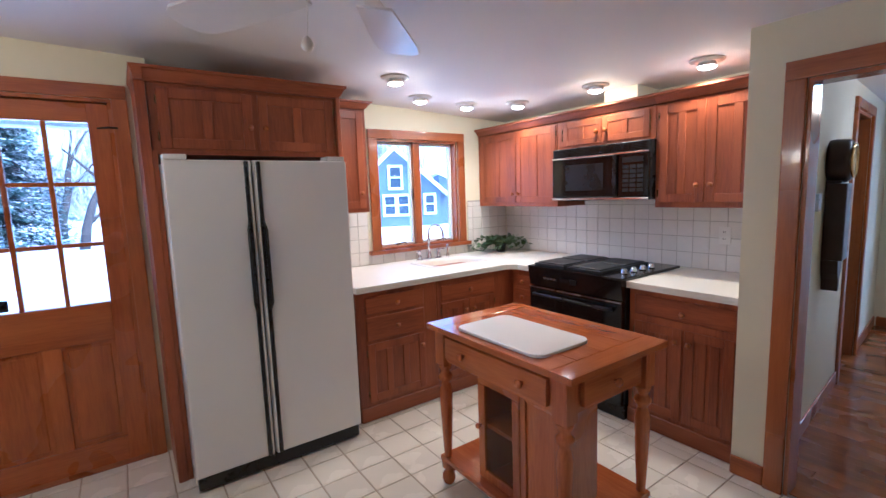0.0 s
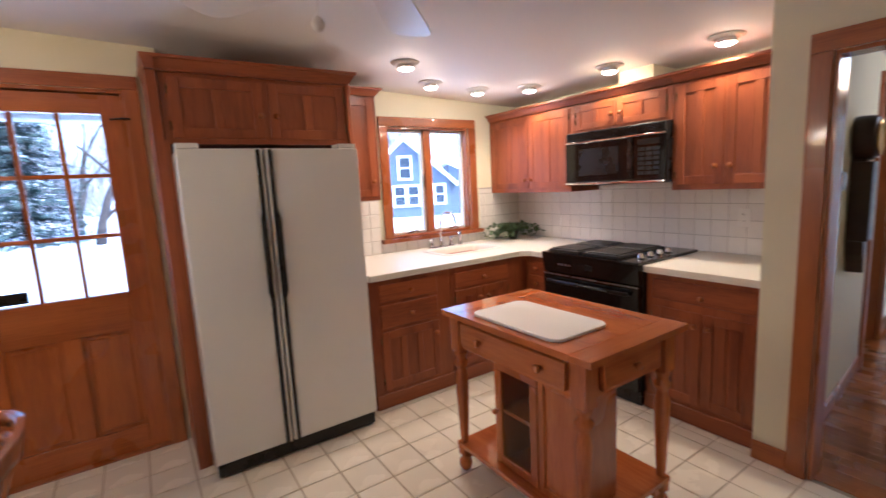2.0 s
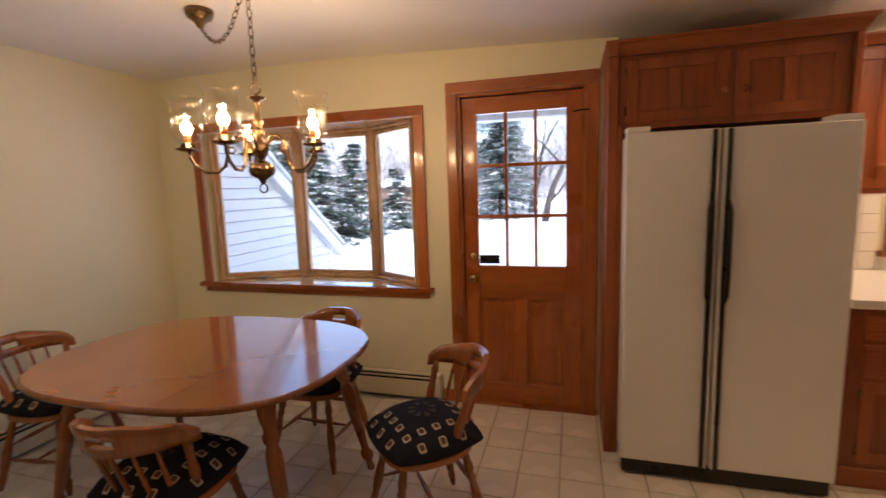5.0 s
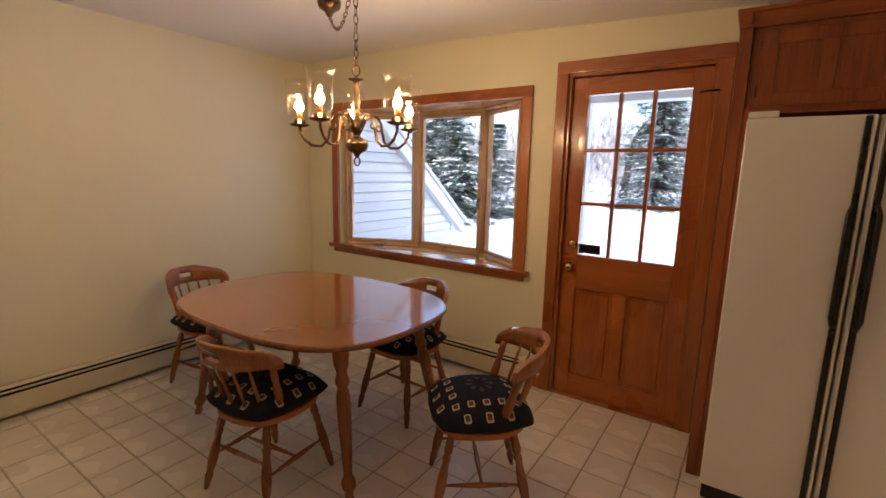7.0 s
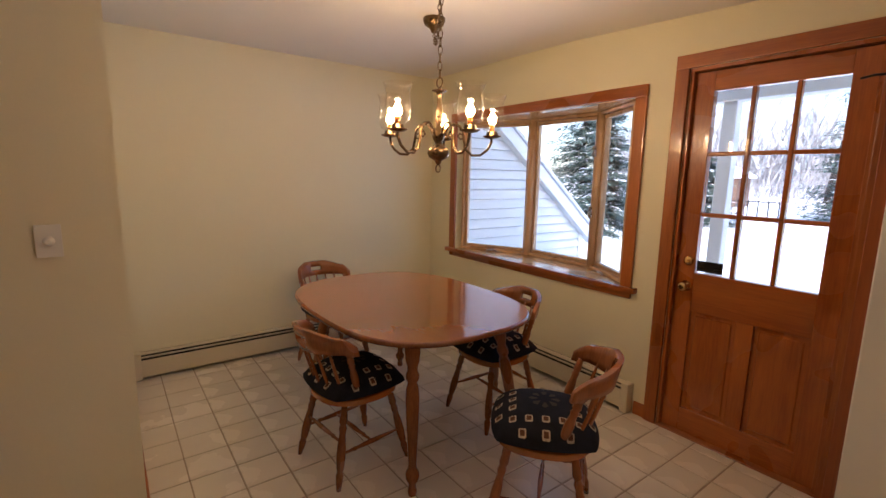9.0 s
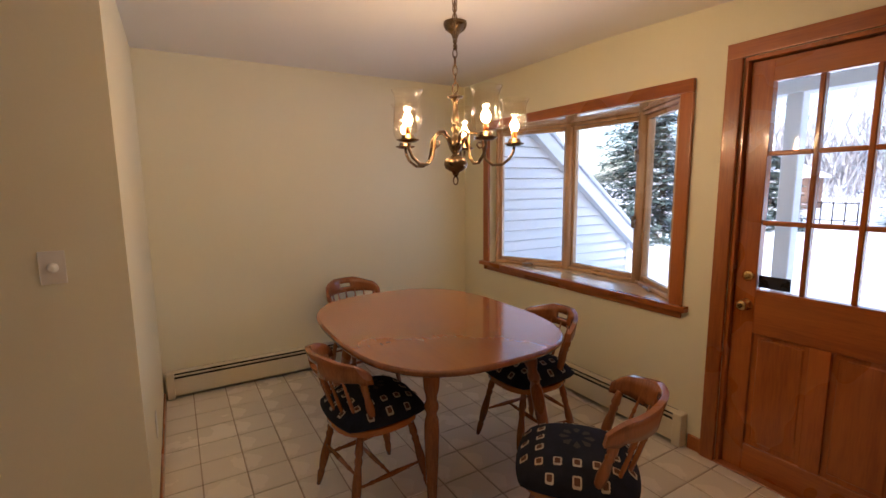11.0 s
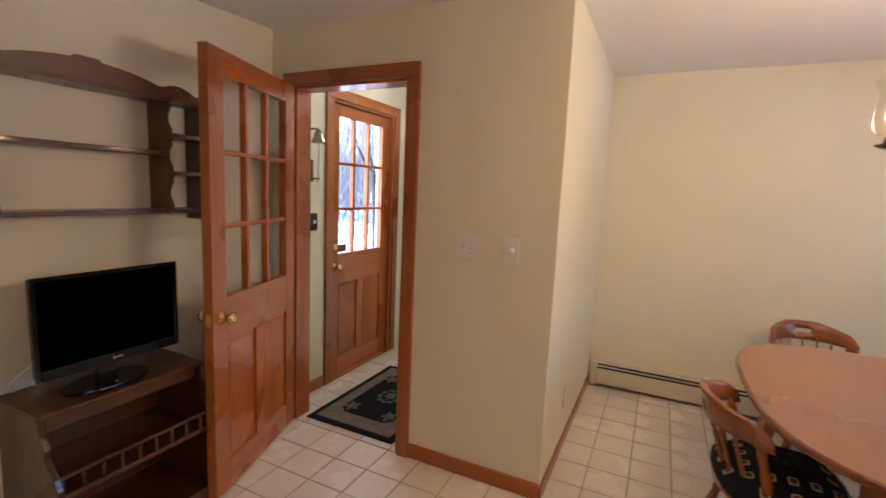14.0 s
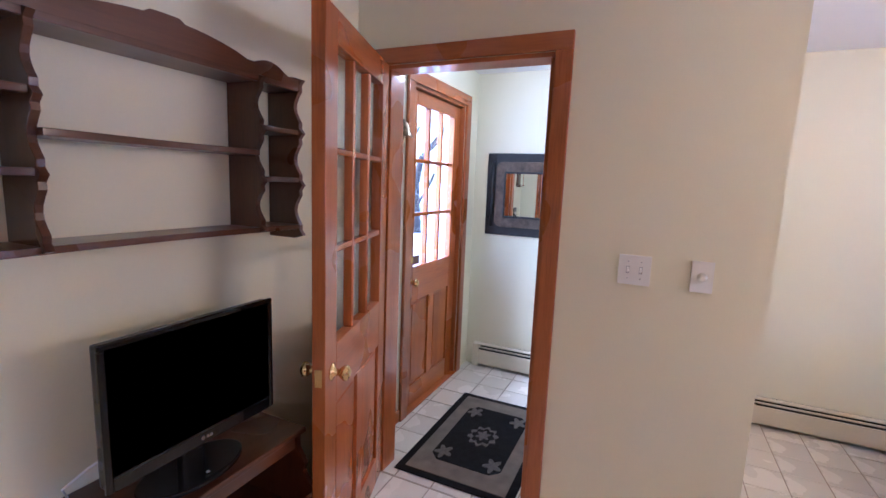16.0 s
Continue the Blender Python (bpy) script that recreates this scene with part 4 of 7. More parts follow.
part("window_sill", B(x0 - 0.11, x1 + 0.11, YNK - 0.055, YNK + 0.06, z0 - 0.032, z0, 0.006, 2), TRIMW_X, e)
part("window_frame", frame_box(bmesh.new(), "y", YNK, YNK + 0.14, x0, x1, z0, z1, 0.02), TRIMW, e)
xm = 2.935
part("mullion", B(xm - 0.035, xm + 0.035, YNK + 0.03, YNK + 0.13, z0 + 0.02, z1 - 0.02, 0.004), TRIMW, e)
for a0, a1 in ((x0 + 0.022, xm - 0.036), (xm + 0.036, x1 - 0.022)):
    s = part("sash", frame_box(bmesh.new(), "y", YNK + 0.06, YNK + 0.10, a0, a1, z0 + 0.021, z1 - 0.021, 0.020), WHITE_TRIM, e, "white casement sash")
    pane("pane", B(a0 + 0.019, a1 - 0.019, YNK + 0.078, YNK + 0.082, z0 + 0.040, z1 - 0.040), s)
    c = part("crank", tube(bmesh.new(), [((a0 + a1) / 2 - 0.03, YNK + 0.03, z0 + 0.03), ((a0 + a1) / 2 + 0.05, YNK + 0.015, z0 + 0.045), ((a0 + a1) / 2 + 0.06, YNK + 0.015, z0 + 0.03)], 0.007, 6), ANT_BRASS, e, "dark crank handle")
bm = B(xm - 0.045, xm - 0.037, YNK + 0.045, YNK + 0.06, 1.44, 1.54, 0.003)
part("sash_lock", bm, BLACK, e, "dark sash lock lever")

# wall outlet over the worktop
def outlet(name, axis, p, a, z, w, h, label, detail, sgn=-1):
    e = thing(name, (p, a, z) if axis == "x" else (a, p, z), label, "wall plate")
    q0, q1 = (p + sgn * 0.007, p + sgn * 0.0005)
    part("plate", fb(bmesh.new(), axis, q0, q1, a - w / 2, a + w / 2, z - h / 2, z + h / 2, 0.002), WHITE_PLASTIC, e)
    return e


e = outlet("outlet", "x", XE - 0.007, 1.765, 1.155, 0.072, 0.116, "white electrical outlet on the tiled wall", "")
for dz in (-0.022, 0.022):
    s = part("socket", B(XE - 0.0165, XE - 0.0142, 1.765 - 0.016, 1.765 + 0.016, 1.155 + dz - 0.014, 1.155 + dz + 0.014, 0.001), WHITE_PLASTIC, e)
    for dy in (-0.006, 0.006):
        part("slot", B(XE - 0.0175, XE - 0.0166, 1.765 + dy - 0.0015, 1.765 + dy + 0.0015, 1.155 + dz - 0.005, 1.155 + dz + 0.006), BLACK, s, "dark slot")

# ivy by the sink
def leaf(bm, p, d, up, s):
    d = d.normalized()
    sd = d.cross(up).normalized()
    n = sd.cross(d)
    pts = [p, p + d * s * 0.25 + sd * s * 0.42, p + d * s * 0.55 + sd * s * 0.28, p + d * s + n * -0.1 * s, p + d * s * 0.55 - sd * s * 0.28, p + d * s * 0.25 - sd * s * 0.42]
    mid = p + d * s * 0.5 + n * s * 0.08
    vs = [bm.verts.new(q) for q in pts]
    c = bm.verts.new(mid)
    for k in range(6):
        bm.faces.new((vs[k], vs[(k + 1) % 6], c))


IVY = mat("ivy_leaf", (0.075, 0.12, 0.05), 0.35, var=0.5, scale=30, fine=90, bump=0.2)
rnd = random.Random(5)
e = thing("ivy_plant", (3.70, 3.62, 0.885), "trailing green ivy plant on the worktop", "plant")
part("pot", lathe(bmesh.new(), [(0.04, 0.887), (0.05, 0.92), (0.055, 0.965), (0.05, 0.967), (0.045, 0.95)], 14, Matrix.Translation((3.70, 3.64, 0))), BLACK, e, "small dark pot")
stems, leaves = bmesh.new(), bmesh.new()
for k in range(42):
    a = rnd.uniform(0, 2 * math.pi)
    L = rnd.uniform(0.12, 0.34)
    pts = []
    for i in range(6):
        f = i / 5
        x = 3.70 + math.cos(a) * L * f * (1.15 if abs(math.cos(a)) > 0.5 else 0.8)
        y = 3.62 + math.sin(a) * L * f * 0.75
        z = max(0.905, 0.955 + 0.12 * math.sin(f * 2.4) * rnd.uniform(0.5, 1.0) - 0.07 * f)
        pts.append(Vector((min(x, XE - 0.03), min(y, YNK - 0.03), z)))
    tube(stems, pts, 0.0018, 4)
    for i in range(1, 6):
        for j in range(3):
            d = Vector((rnd.uniform(-1, 1), rnd.uniform(-1, 1), rnd.uniform(-0.3, 0.6)))
            leaf(leaves, pts[i], d, Vector((0.1, 0.1, 1)), rnd.uniform(0.03, 0.056))
part("stems", stems, IVY, e)
part("foliage", leaves, IVY, e)


e.location += LIFT


# ---- doors ----
def nine_lite_door(name, w, h, m, label, mats, kind="structure", g0=0.955, g1=1.935, gx=(0.105, 0.105), knob_z=0.875, deadbolt=True, knob_side=1):
    """A door with nine panes over two upright panels. Local: hinge edge at x = 0, thickness along y from 0 to 0.045."""
    V, Hm = mats
    T = 0.045
    e = thing(name, (0, 0, 0), label, "door", kind=kind)
    a0, a1 = gx[0], w - gx[1]
    part("stile", B(0, a0, 0, T, 0.008, h, 0.002), V, e)
    part("stile", B(a1, w, 0, T, 0.008, h, 0.002), V, e)
    for z0, z1 in ((0.008, 0.15), (0.735, g0), (g1, h)):
        part("rail", B(a0, a1, 0, T, z0, z1, 0.002), Hm, e)
    mid = (a0 + a1) / 2
    part("mid_stile", B(mid - 0.04, mid + 0.04, 0.0005, T - 0.0005, 0.15, 0.735, 0.002), V, e)
    for s, t in ((a0, mid - 0.04), (mid + 0.04, a1)):
        bm = B(s - 0.004, t + 0.004, 0.014, T - 0.014, 0.146, 0.739)
        box(bm, s + 0.022, t - 0.022, 0.009, T - 0.009, 0.172, 0.713, 0.006)
        part("panel", bm, V, e)
    pw, ph = (a1 - a0) / 3, (g1 - g0) / 3
    for k in (1, 2):
        part("muntin", B(a0 + pw * k - 0.011, a0 + pw * k + 0.011, 0.004, T - 0.004, g0, g1, 0.004), V, e)
        for c in range(3):
            part("muntin", B(a0 + pw * c + (0.011 if c else 0), a0 + pw * (c + 1) - (0.011 if c < 2 else 0), 0.005, T - 0.005, g0 + ph * k - 0.011, g0 + ph * k + 0.011, 0.004), Hm, e)
    for c in range(3):
        for r in range(3):
            pane("pane", B(a0 + pw * c + 0.004, a0 + pw * (c + 1) - 0.004, T / 2 - 0.0015, T / 2 + 0.0015, g0 + ph * r + 0.004, g0 + ph * (r + 1) - 0.004), e)
    kx = w - 0.062
    for s, y in ((-1, 0.0), (1, T)):
        mk = Matrix.Translation((kx, y, knob_z)) @ pose(0, 0, 0, 90 if s < 0 else -90, 0, 0)
        k = part("knob", lathe(bmesh.new(), [(0.030, 0.0), (0.031, 0.004), (0.014, 0.010), (0.011, 0.026), (0.020, 0.034), (0.027, 0.045), (0.026, 0.056), (0.012, 0.064)], 18, mk), BRASS, e, "polished brass knob")
        if deadbolt:
            mk = Matrix.Translation((kx, y, knob_z + 0.145)) @ pose(0, 0, 0, 90 if s < 0 else -90, 0, 0)
            part("deadbolt", lathe(bmesh.new(), [(0.026, 0.0), (0.027, 0.008), (0.020, 0.014), (0.008, 0.015)], 16, mk), BRASS, e, "brass deadbolt")
    part("latch_plate", B(w - 0.0005, w + 0.002, 0.010, 0.035, knob_z - 0.03, knob_z + 0.03), BRASS, e, "brass latch plate")
    for z in (0.25, h - 0.22):
        part("hinge", lathe(bmesh.new(), [(0.006, z - 0.05), (0.0065, z), (0.006, z + 0.05)], 8, Matrix.Translation((-0.006, -0.004, 0))), ANT_BRASS, e, "dark hinge barrel")
    e.matrix_basis = m
    return e


# back door, hinged beside the refrigerator; x runs from the hinge towards the dining wall
door_1 = nine_lite_door("door_1", 0.748, 2.036, Matrix.Translation((0.754, YN + 0.075, 0)) @ pose(0, 0, 0, 0, 0, 180), "varnished fir back door with nine panes, closed", (FIR, FIR_X), gx=(0.094, 0.098))
solid("door_notice", B(0.106, 0.240, YN + 0.046, YN + 0.0475, 0.966, 1.026), BLACK, "small dark notice stuck on the door glass", "notice")
structure("door_threshold", B(DOOR[0], DOOR[1], YN - 0.02, YN + 0.16, 0.001, 0.010, 0.003), TRIMW_X, "worn wood door threshold")
bm = tube(bmesh.new(), [(0.70, YN - 0.022, 1.90), (0.745, YN - 0.035, 1.905), (0.79, YN - 0.03, 1.905)], 0.005, 6)
solid("door_hook", bm, BLACK, "black door chain hook on the casing", "hook")
door_2 = nine_lite_door("door_2", 0.783, 2.035, Matrix.Translation((XST + 0.014, -0.585, 0)) @ pose(0, 0, 0, 0, 0, 18.3) @ Matrix.Translation((0, -0.045, 0)), "varnished fir interior door with nine panes, standing open", (FIR, FIR_X), deadbolt=False, g0=0.95, g1=1.93, knob_z=0.865)
door_3 = nine_lite_door("door_3", 0.778, 2.068, Matrix.Translation((EXT[0] + 0.016, YS - 0.075, 0)), "varnished fir entry door with nine panes, closed", (FIR, FIR_X), g0=0.965, g1=1.985)
solid("door_notice", B(-1.60, -1.495, YS - 0.0495, YS - 0.048, 0.974, 1.032), mat("brown_paper_notice", (0.16, 0.09, 0.06), 0.6, var=0.2), "small brown notice stuck on the entry door glass", "notice")
structure("entry_threshold", B(EXT[0], EXT[1], YS - 0.16, YS + 0.02, 0.001, 0.010, 0.003), TRIMW_X, "wood entry threshold")

def door_stop(y0, y1, a0, a1, top):
    """Thin strips on the jamb that the closed door shuts against."""
    bm = bmesh.new()
    box(bm, a0 + 0.018, a0 + 0.034, y0, y1, 0.011, top - 0.034)
    box(bm, a1 - 0.034, a1 - 0.018, y0, y1, 0.011, top - 0.034)
    box(bm, a0 + 0.018, a1 - 0.018, y0, y1, top - 0.034, top - 0.018)
    return structure("door_stop", bm, TRIMW, "varnished wood door stop on the jamb")


door_stop(YN + 0.0765, YN + 0.095, DOOR[0], DOOR[1], DOOR[3])
door_stop(YS - 0.0955, YS - 0.0785, EXT[0], EXT[1], EXT[3])

# ---- bay window ----
PALE = wood("pale_varnished_pine", (0.48, 0.28, 0.14), (0.64, 0.43, 0.24), 0.3, 0.4)
# lighter than PALE: the sky's reflection on the seat is in the colour
PALE_X = wood("pine_sky_sheen_across", (0.56, 0.36, 0.16), (0.74, 0.53, 0.28), 0.14, 1.0, axis=0)
x0, x1, z0, z1 = BAY
e = thing("window_2", ((x0 + x1) / 2, YN, z0), "three-sided bay window with wooden seat board and casing", "window", kind="structure")
part("casing_side", B(x0 - 0.07, x0, YN - 0.024, YN - 0.001, z0, z1, 0.006, 2), TRIMW, e)
part("casing_side", B(x1, x1 + 0.07, YN - 0.024, YN - 0.001, z0, z1, 0.006, 2), TRIMW, e)
part("casing_head", B(x0 - 0.07, x1 + 0.07, YN - 0.024, YN - 0.001, z1, z1 + 0.07, 0.006, 2), TRIMW_X, e)
part("sill_nosing", B(x0 - 0.105, x1 + 0.105, YN - 0.045, YN + 0.001, z0 - 0.03, z0 + 0.004, 0.006, 2), TRIMW_X, e)
part("apron_board", B(x0 - 0.07, x1 + 0.07, YN - 0.018, YN - 0.001, z0 - 0.07, z0 - 0.031, 0.004), TRIMW_X, e)
corners = [Vector((x0 + 0.02, YN + 0.06, 0)), Vector((-1.42, YN + 0.33, 0)), Vector((-0.77, YN + 0.33, 0)), Vector((x1 - 0.02, YN + 0.06, 0))]
poly = [(x0, YN + 0.002), (x0, YN + 0.12), (-1.46, YN + 0.40), (-0.73, YN + 0.40), (x1, YN + 0.12), (x1, YN + 0.002)]
part("seat_board", prism(bmesh.new(), poly, z0 - 0.03, z0 + 0.002), PALE_X, e, "glossy wood seat board with sky reflection in its pale colour")
part("head_board", prism(bmesh.new(), poly, z1 - 0.004, z1 + 0.03), PALE_X, e, "pale wood soffit board")
part("bay_roof", prism(bmesh.new(), [(a, b + (0.12 if b > YN + 0.3 else 0.0)) for a, b in poly], z1 + 0.031, z1 + 0.16), WHITE_TRIM, e)
part("bay_base", prism(bmesh.new(), [(a, b if b > YN + 0.17 else YN + 0.17) for a, b in poly], z0 - 0.5, z0 - 0.031), WHITE_TRIM, e)
for k in range(3):
    a, b = corners[k], corners[k + 1]
    L = (b - a).length
    ang = math.degrees(math.atan2(b.y - a.y, b.x - a.x))
    m = Matrix.Translation(a) @ pose(0, 0, 0, 0, 0, ang)
    def put(nm, bm, mt, par=e, label=""):
        bmesh.ops.transform(bm, matrix=m, verts=bm.verts)
        return part(nm, bm, mt, par, label)
    put("window_frame", frame_box(bmesh.new(), "y", -0.03, 0.06, 0.004, L - 0.004, z0 + 0.003, z1 - 0.005, 0.022), PALE, e)
    s = put("sash", frame_box(bmesh.new(), "y", 0.0, 0.04, 0.027, L - 0.027, z0 + 0.026, z1 - 0.028, 0.026), PALE, e)
    bm = B(0.052, L - 0.052, 0.019, 0.022, z0 + 0.051, z1 - 0.053)
    bmesh.ops.transform(bm, matrix=m, verts=bm.verts)
    pane("pane", bm, s)
    if k != 1:
        put("crank", tube(bmesh.new(), [(L / 2 - 0.05, -0.045, z0 + 0.014), (L / 2 + 0.02, -0.06, z0 + 0.022), (L / 2 + 0.05, -0.055, z0 + 0.012)], 0.008, 6), GREYMETAL, e, "grey crank handle")
for k in (1, 2):
    c = corners[k]
    part("mullion_post", lathe(bmesh.new(), [(0.032, z0 + 0.004), (0.032, z1 - 0.006)], 8, Matrix.Translation((c.x, c.y - 0.012, 0))), PALE, e)
for z in (1.22, 1.66):
    part("sash_latch", B(-0.795, -0.772, YN + 0.26, YN + 0.30, z - 0.04, z + 0.04, 0.006), GREYMETAL, e, "grey latch on the mullion")


# ---- baseboard heaters ----
def heater(axis, p, sgn, a0, a1, label):
    """A long sheet-metal cover with an open slot under its top lip."""
    e = thing("baseboard_heater", (p, (a0 + a1) / 2, 0.02) if axis == "x" else ((a0 + a1) / 2, p, 0.02), label, "heater", "baseboard heaters")
    def q(nm, d0, d1, u, v, m, lab=""):
        part(nm, fb(bmesh.new(), axis, p + sgn * d0, p + sgn * d1, a0, a1, u, v, 0.003), m, e, lab)
    # back plate painted black: gives the slots their shade
    q("slot_shade_plate", 0.001, 0.006, 0.012, 0.196, BLACK)
    q("top_lip", 0.006, 0.056, 0.188, 0.197, HEAT)
    q("front_panel", 0.054, 0.062, 0.030, 0.150, HEAT)
    q("damper", 0.040, 0.058, 0.164, 0.173, HEAT)
    q("fins", 0.012, 0.050, 0.035, 0.160, BLACK, "dark finned pipe")
    for s, t in ((a0 - 0.001, a0 + 0.05), (a1 - 0.05, a1 + 0.001)):
        part("end_cap", fb(bmesh.new(), axis, p + sgn * 0.001, p + sgn * 0.066, s, t, 0.008, 0.199, 0.004), HEAT, e)
    return e


HEAT = mat("cream_enamelled_steel", (0.66, 0.60, 0.45), 0.4, var=0.05, scale=3)
heater("x", XW, 1, YNS + 0.02, YN - 0.09, "long cream steel baseboard heater under the plain wall")
heater("y", YN, -1, XW + 0.09, -0.17, "long cream steel baseboard heater under the bay window")
heater("x", XW, 1, YS + 0.08, 0.55, "short cream steel baseboard heater in the entry")


# ---- dining table and chairs ----
def superoval(cx, cy, a, b, n=2.5, k=56):
    pts = []
    for i in range(k):
        t = 2 * math.pi * i / k
        c, s = math.cos(t), math.sin(t)
        pts.append((cx + a * math.copysign(abs(c) ** (2 / n), c), cy + b * math.copysign(abs(s) ** (2 / n), s)))
    return pts


def clip(poly, xa, xb):
    """The part of an outline between two upright lines."""
    out = []
    for lim, keep in ((xa, lambda p: p[0] >= xa), (xb, lambda p: p[0] <= xb)):
        res = []
        for p, q in zip(poly, poly[1:] + poly[:1]):
            if keep(p):
                res.append(p)
            if keep(p) != keep(q):
                f = (lim - p[0]) / (q[0] - p[0])
                res.append((lim, p[1] + f * (q[1] - p[1])))
        poly = res
    return poly


TX, TY, TZ = -0.965, 2.315, 0.745
e = thing("dining_table", (TX, TY, 0), "oval honey maple extending table with turned legs", "table")
TA, TB, TN = 0.735, 0.562, 2.9
top = superoval(TX, TY, TA - 0.013, TB - 0.013, TN)
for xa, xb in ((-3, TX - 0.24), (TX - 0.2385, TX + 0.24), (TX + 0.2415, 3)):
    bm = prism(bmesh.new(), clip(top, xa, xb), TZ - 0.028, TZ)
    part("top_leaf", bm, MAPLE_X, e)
rim = [(-0.014, -0.0005), (-0.006, -0.003), (0.0, -0.012), (-0.006, -0.026), (-0.048, -0.0295)]
part("edge_moulding", basin([(superoval(TX, TY, TA + d, TB + d, TN), TZ + h) for d, h in rim]), MAPLE, e)
LGX, LGY = 0.50, 0.27


def table_leg(sx, sy):
    """A turned leg that splays outwards, thick below the apron, with a ball above its foot."""
    prof = [(0.4, 0.0), (0.62, 0.004), (0.70, 0.02), (0.55, 0.04), (0.60, 0.055), (1.0, 0.075), (1.05, 0.09), (0.98, 0.105), (0.66, 0.12), (0.62, 0.14), (0.78, 0.22), (0.98, 0.34), (1.06, 0.43), (0.98, 0.475), (0.76, 0.495), (0.74, 0.505), (1.02, 0.52), (1.02, 0.54), (0.78, 0.555), (0.80, 0.575), (1.08, 0.60), (1.2, 0.64), (1.22, 0.70), (1.22, TZ - 0.03)]
    bm = lathe(bmesh.new(), [(a * 0.031, b) for a, b in prof], 18)
    top, foot = Vector((TX + sx * LGX, TY + sy * LGY)), Vector((TX + sx * 0.637, TY + sy * 0.352))
    for v in bm.verts:
        f = v.co.z / (TZ - 0.03)
        v.co.x += foot.x + (top.x - foot.x) * f
        v.co.y += foot.y + (top.y - foot.y) * f
    return bm


for sx in (-1, 1):
    for sy in (-1, 1):
        part("leg", table_leg(sx, sy), MAPLE, e)
for sy in (-1, 1):
    part("apron", B(TX - LGX + 0.03, TX + LGX - 0.03, TY + sy * LGY - 0.012, TY + sy * LGY + 0.012, 0.645, TZ - 0.03, 0.002), MAPLE, e)
for sx in (-1, 1):
    part("apron", B(TX + sx * LGX - 0.012, TX + sx * LGX + 0.012, TY - LGY + 0.03, TY + LGY - 0.03, 0.645, TZ - 0.03, 0.002), MAPLE, e)


def spindle(bm, a, b, r, bulge=1.5, n=10):
    a, b = Vector(a), Vector(b)
    fs = [(0, 0.7), (0.12, 0.8), (0.3, 1.2), (0.45, bulge), (0.6, bulge * 0.9), (0.75, 1.0), (0.78, 1.35), (0.82, 0.9), (0.92, 0.8), (1, 0.7)]
    return tube(bm, [a.lerp(b, f) for f, _ in fs], [r * s for _, s in fs], n)


def chair_leg(bm, a, b, r):
    a, b = Vector(a), Vector(b)
    fs = [(0, 0.75), (0.1, 0.95), (0.2, 1.15), (0.24, 0.8), (0.28, 1.1), (0.34, 0.85), (0.5, 1.2), (0.62, 1.25), (0.74, 1.05), (0.78, 0.75), (0.82, 1.05), (0.9, 0.9), (1, 0.6)]
    return tube(bm, [a.lerp(b, f) for f, _ in fs], [r * s for _, s in fs], 10)


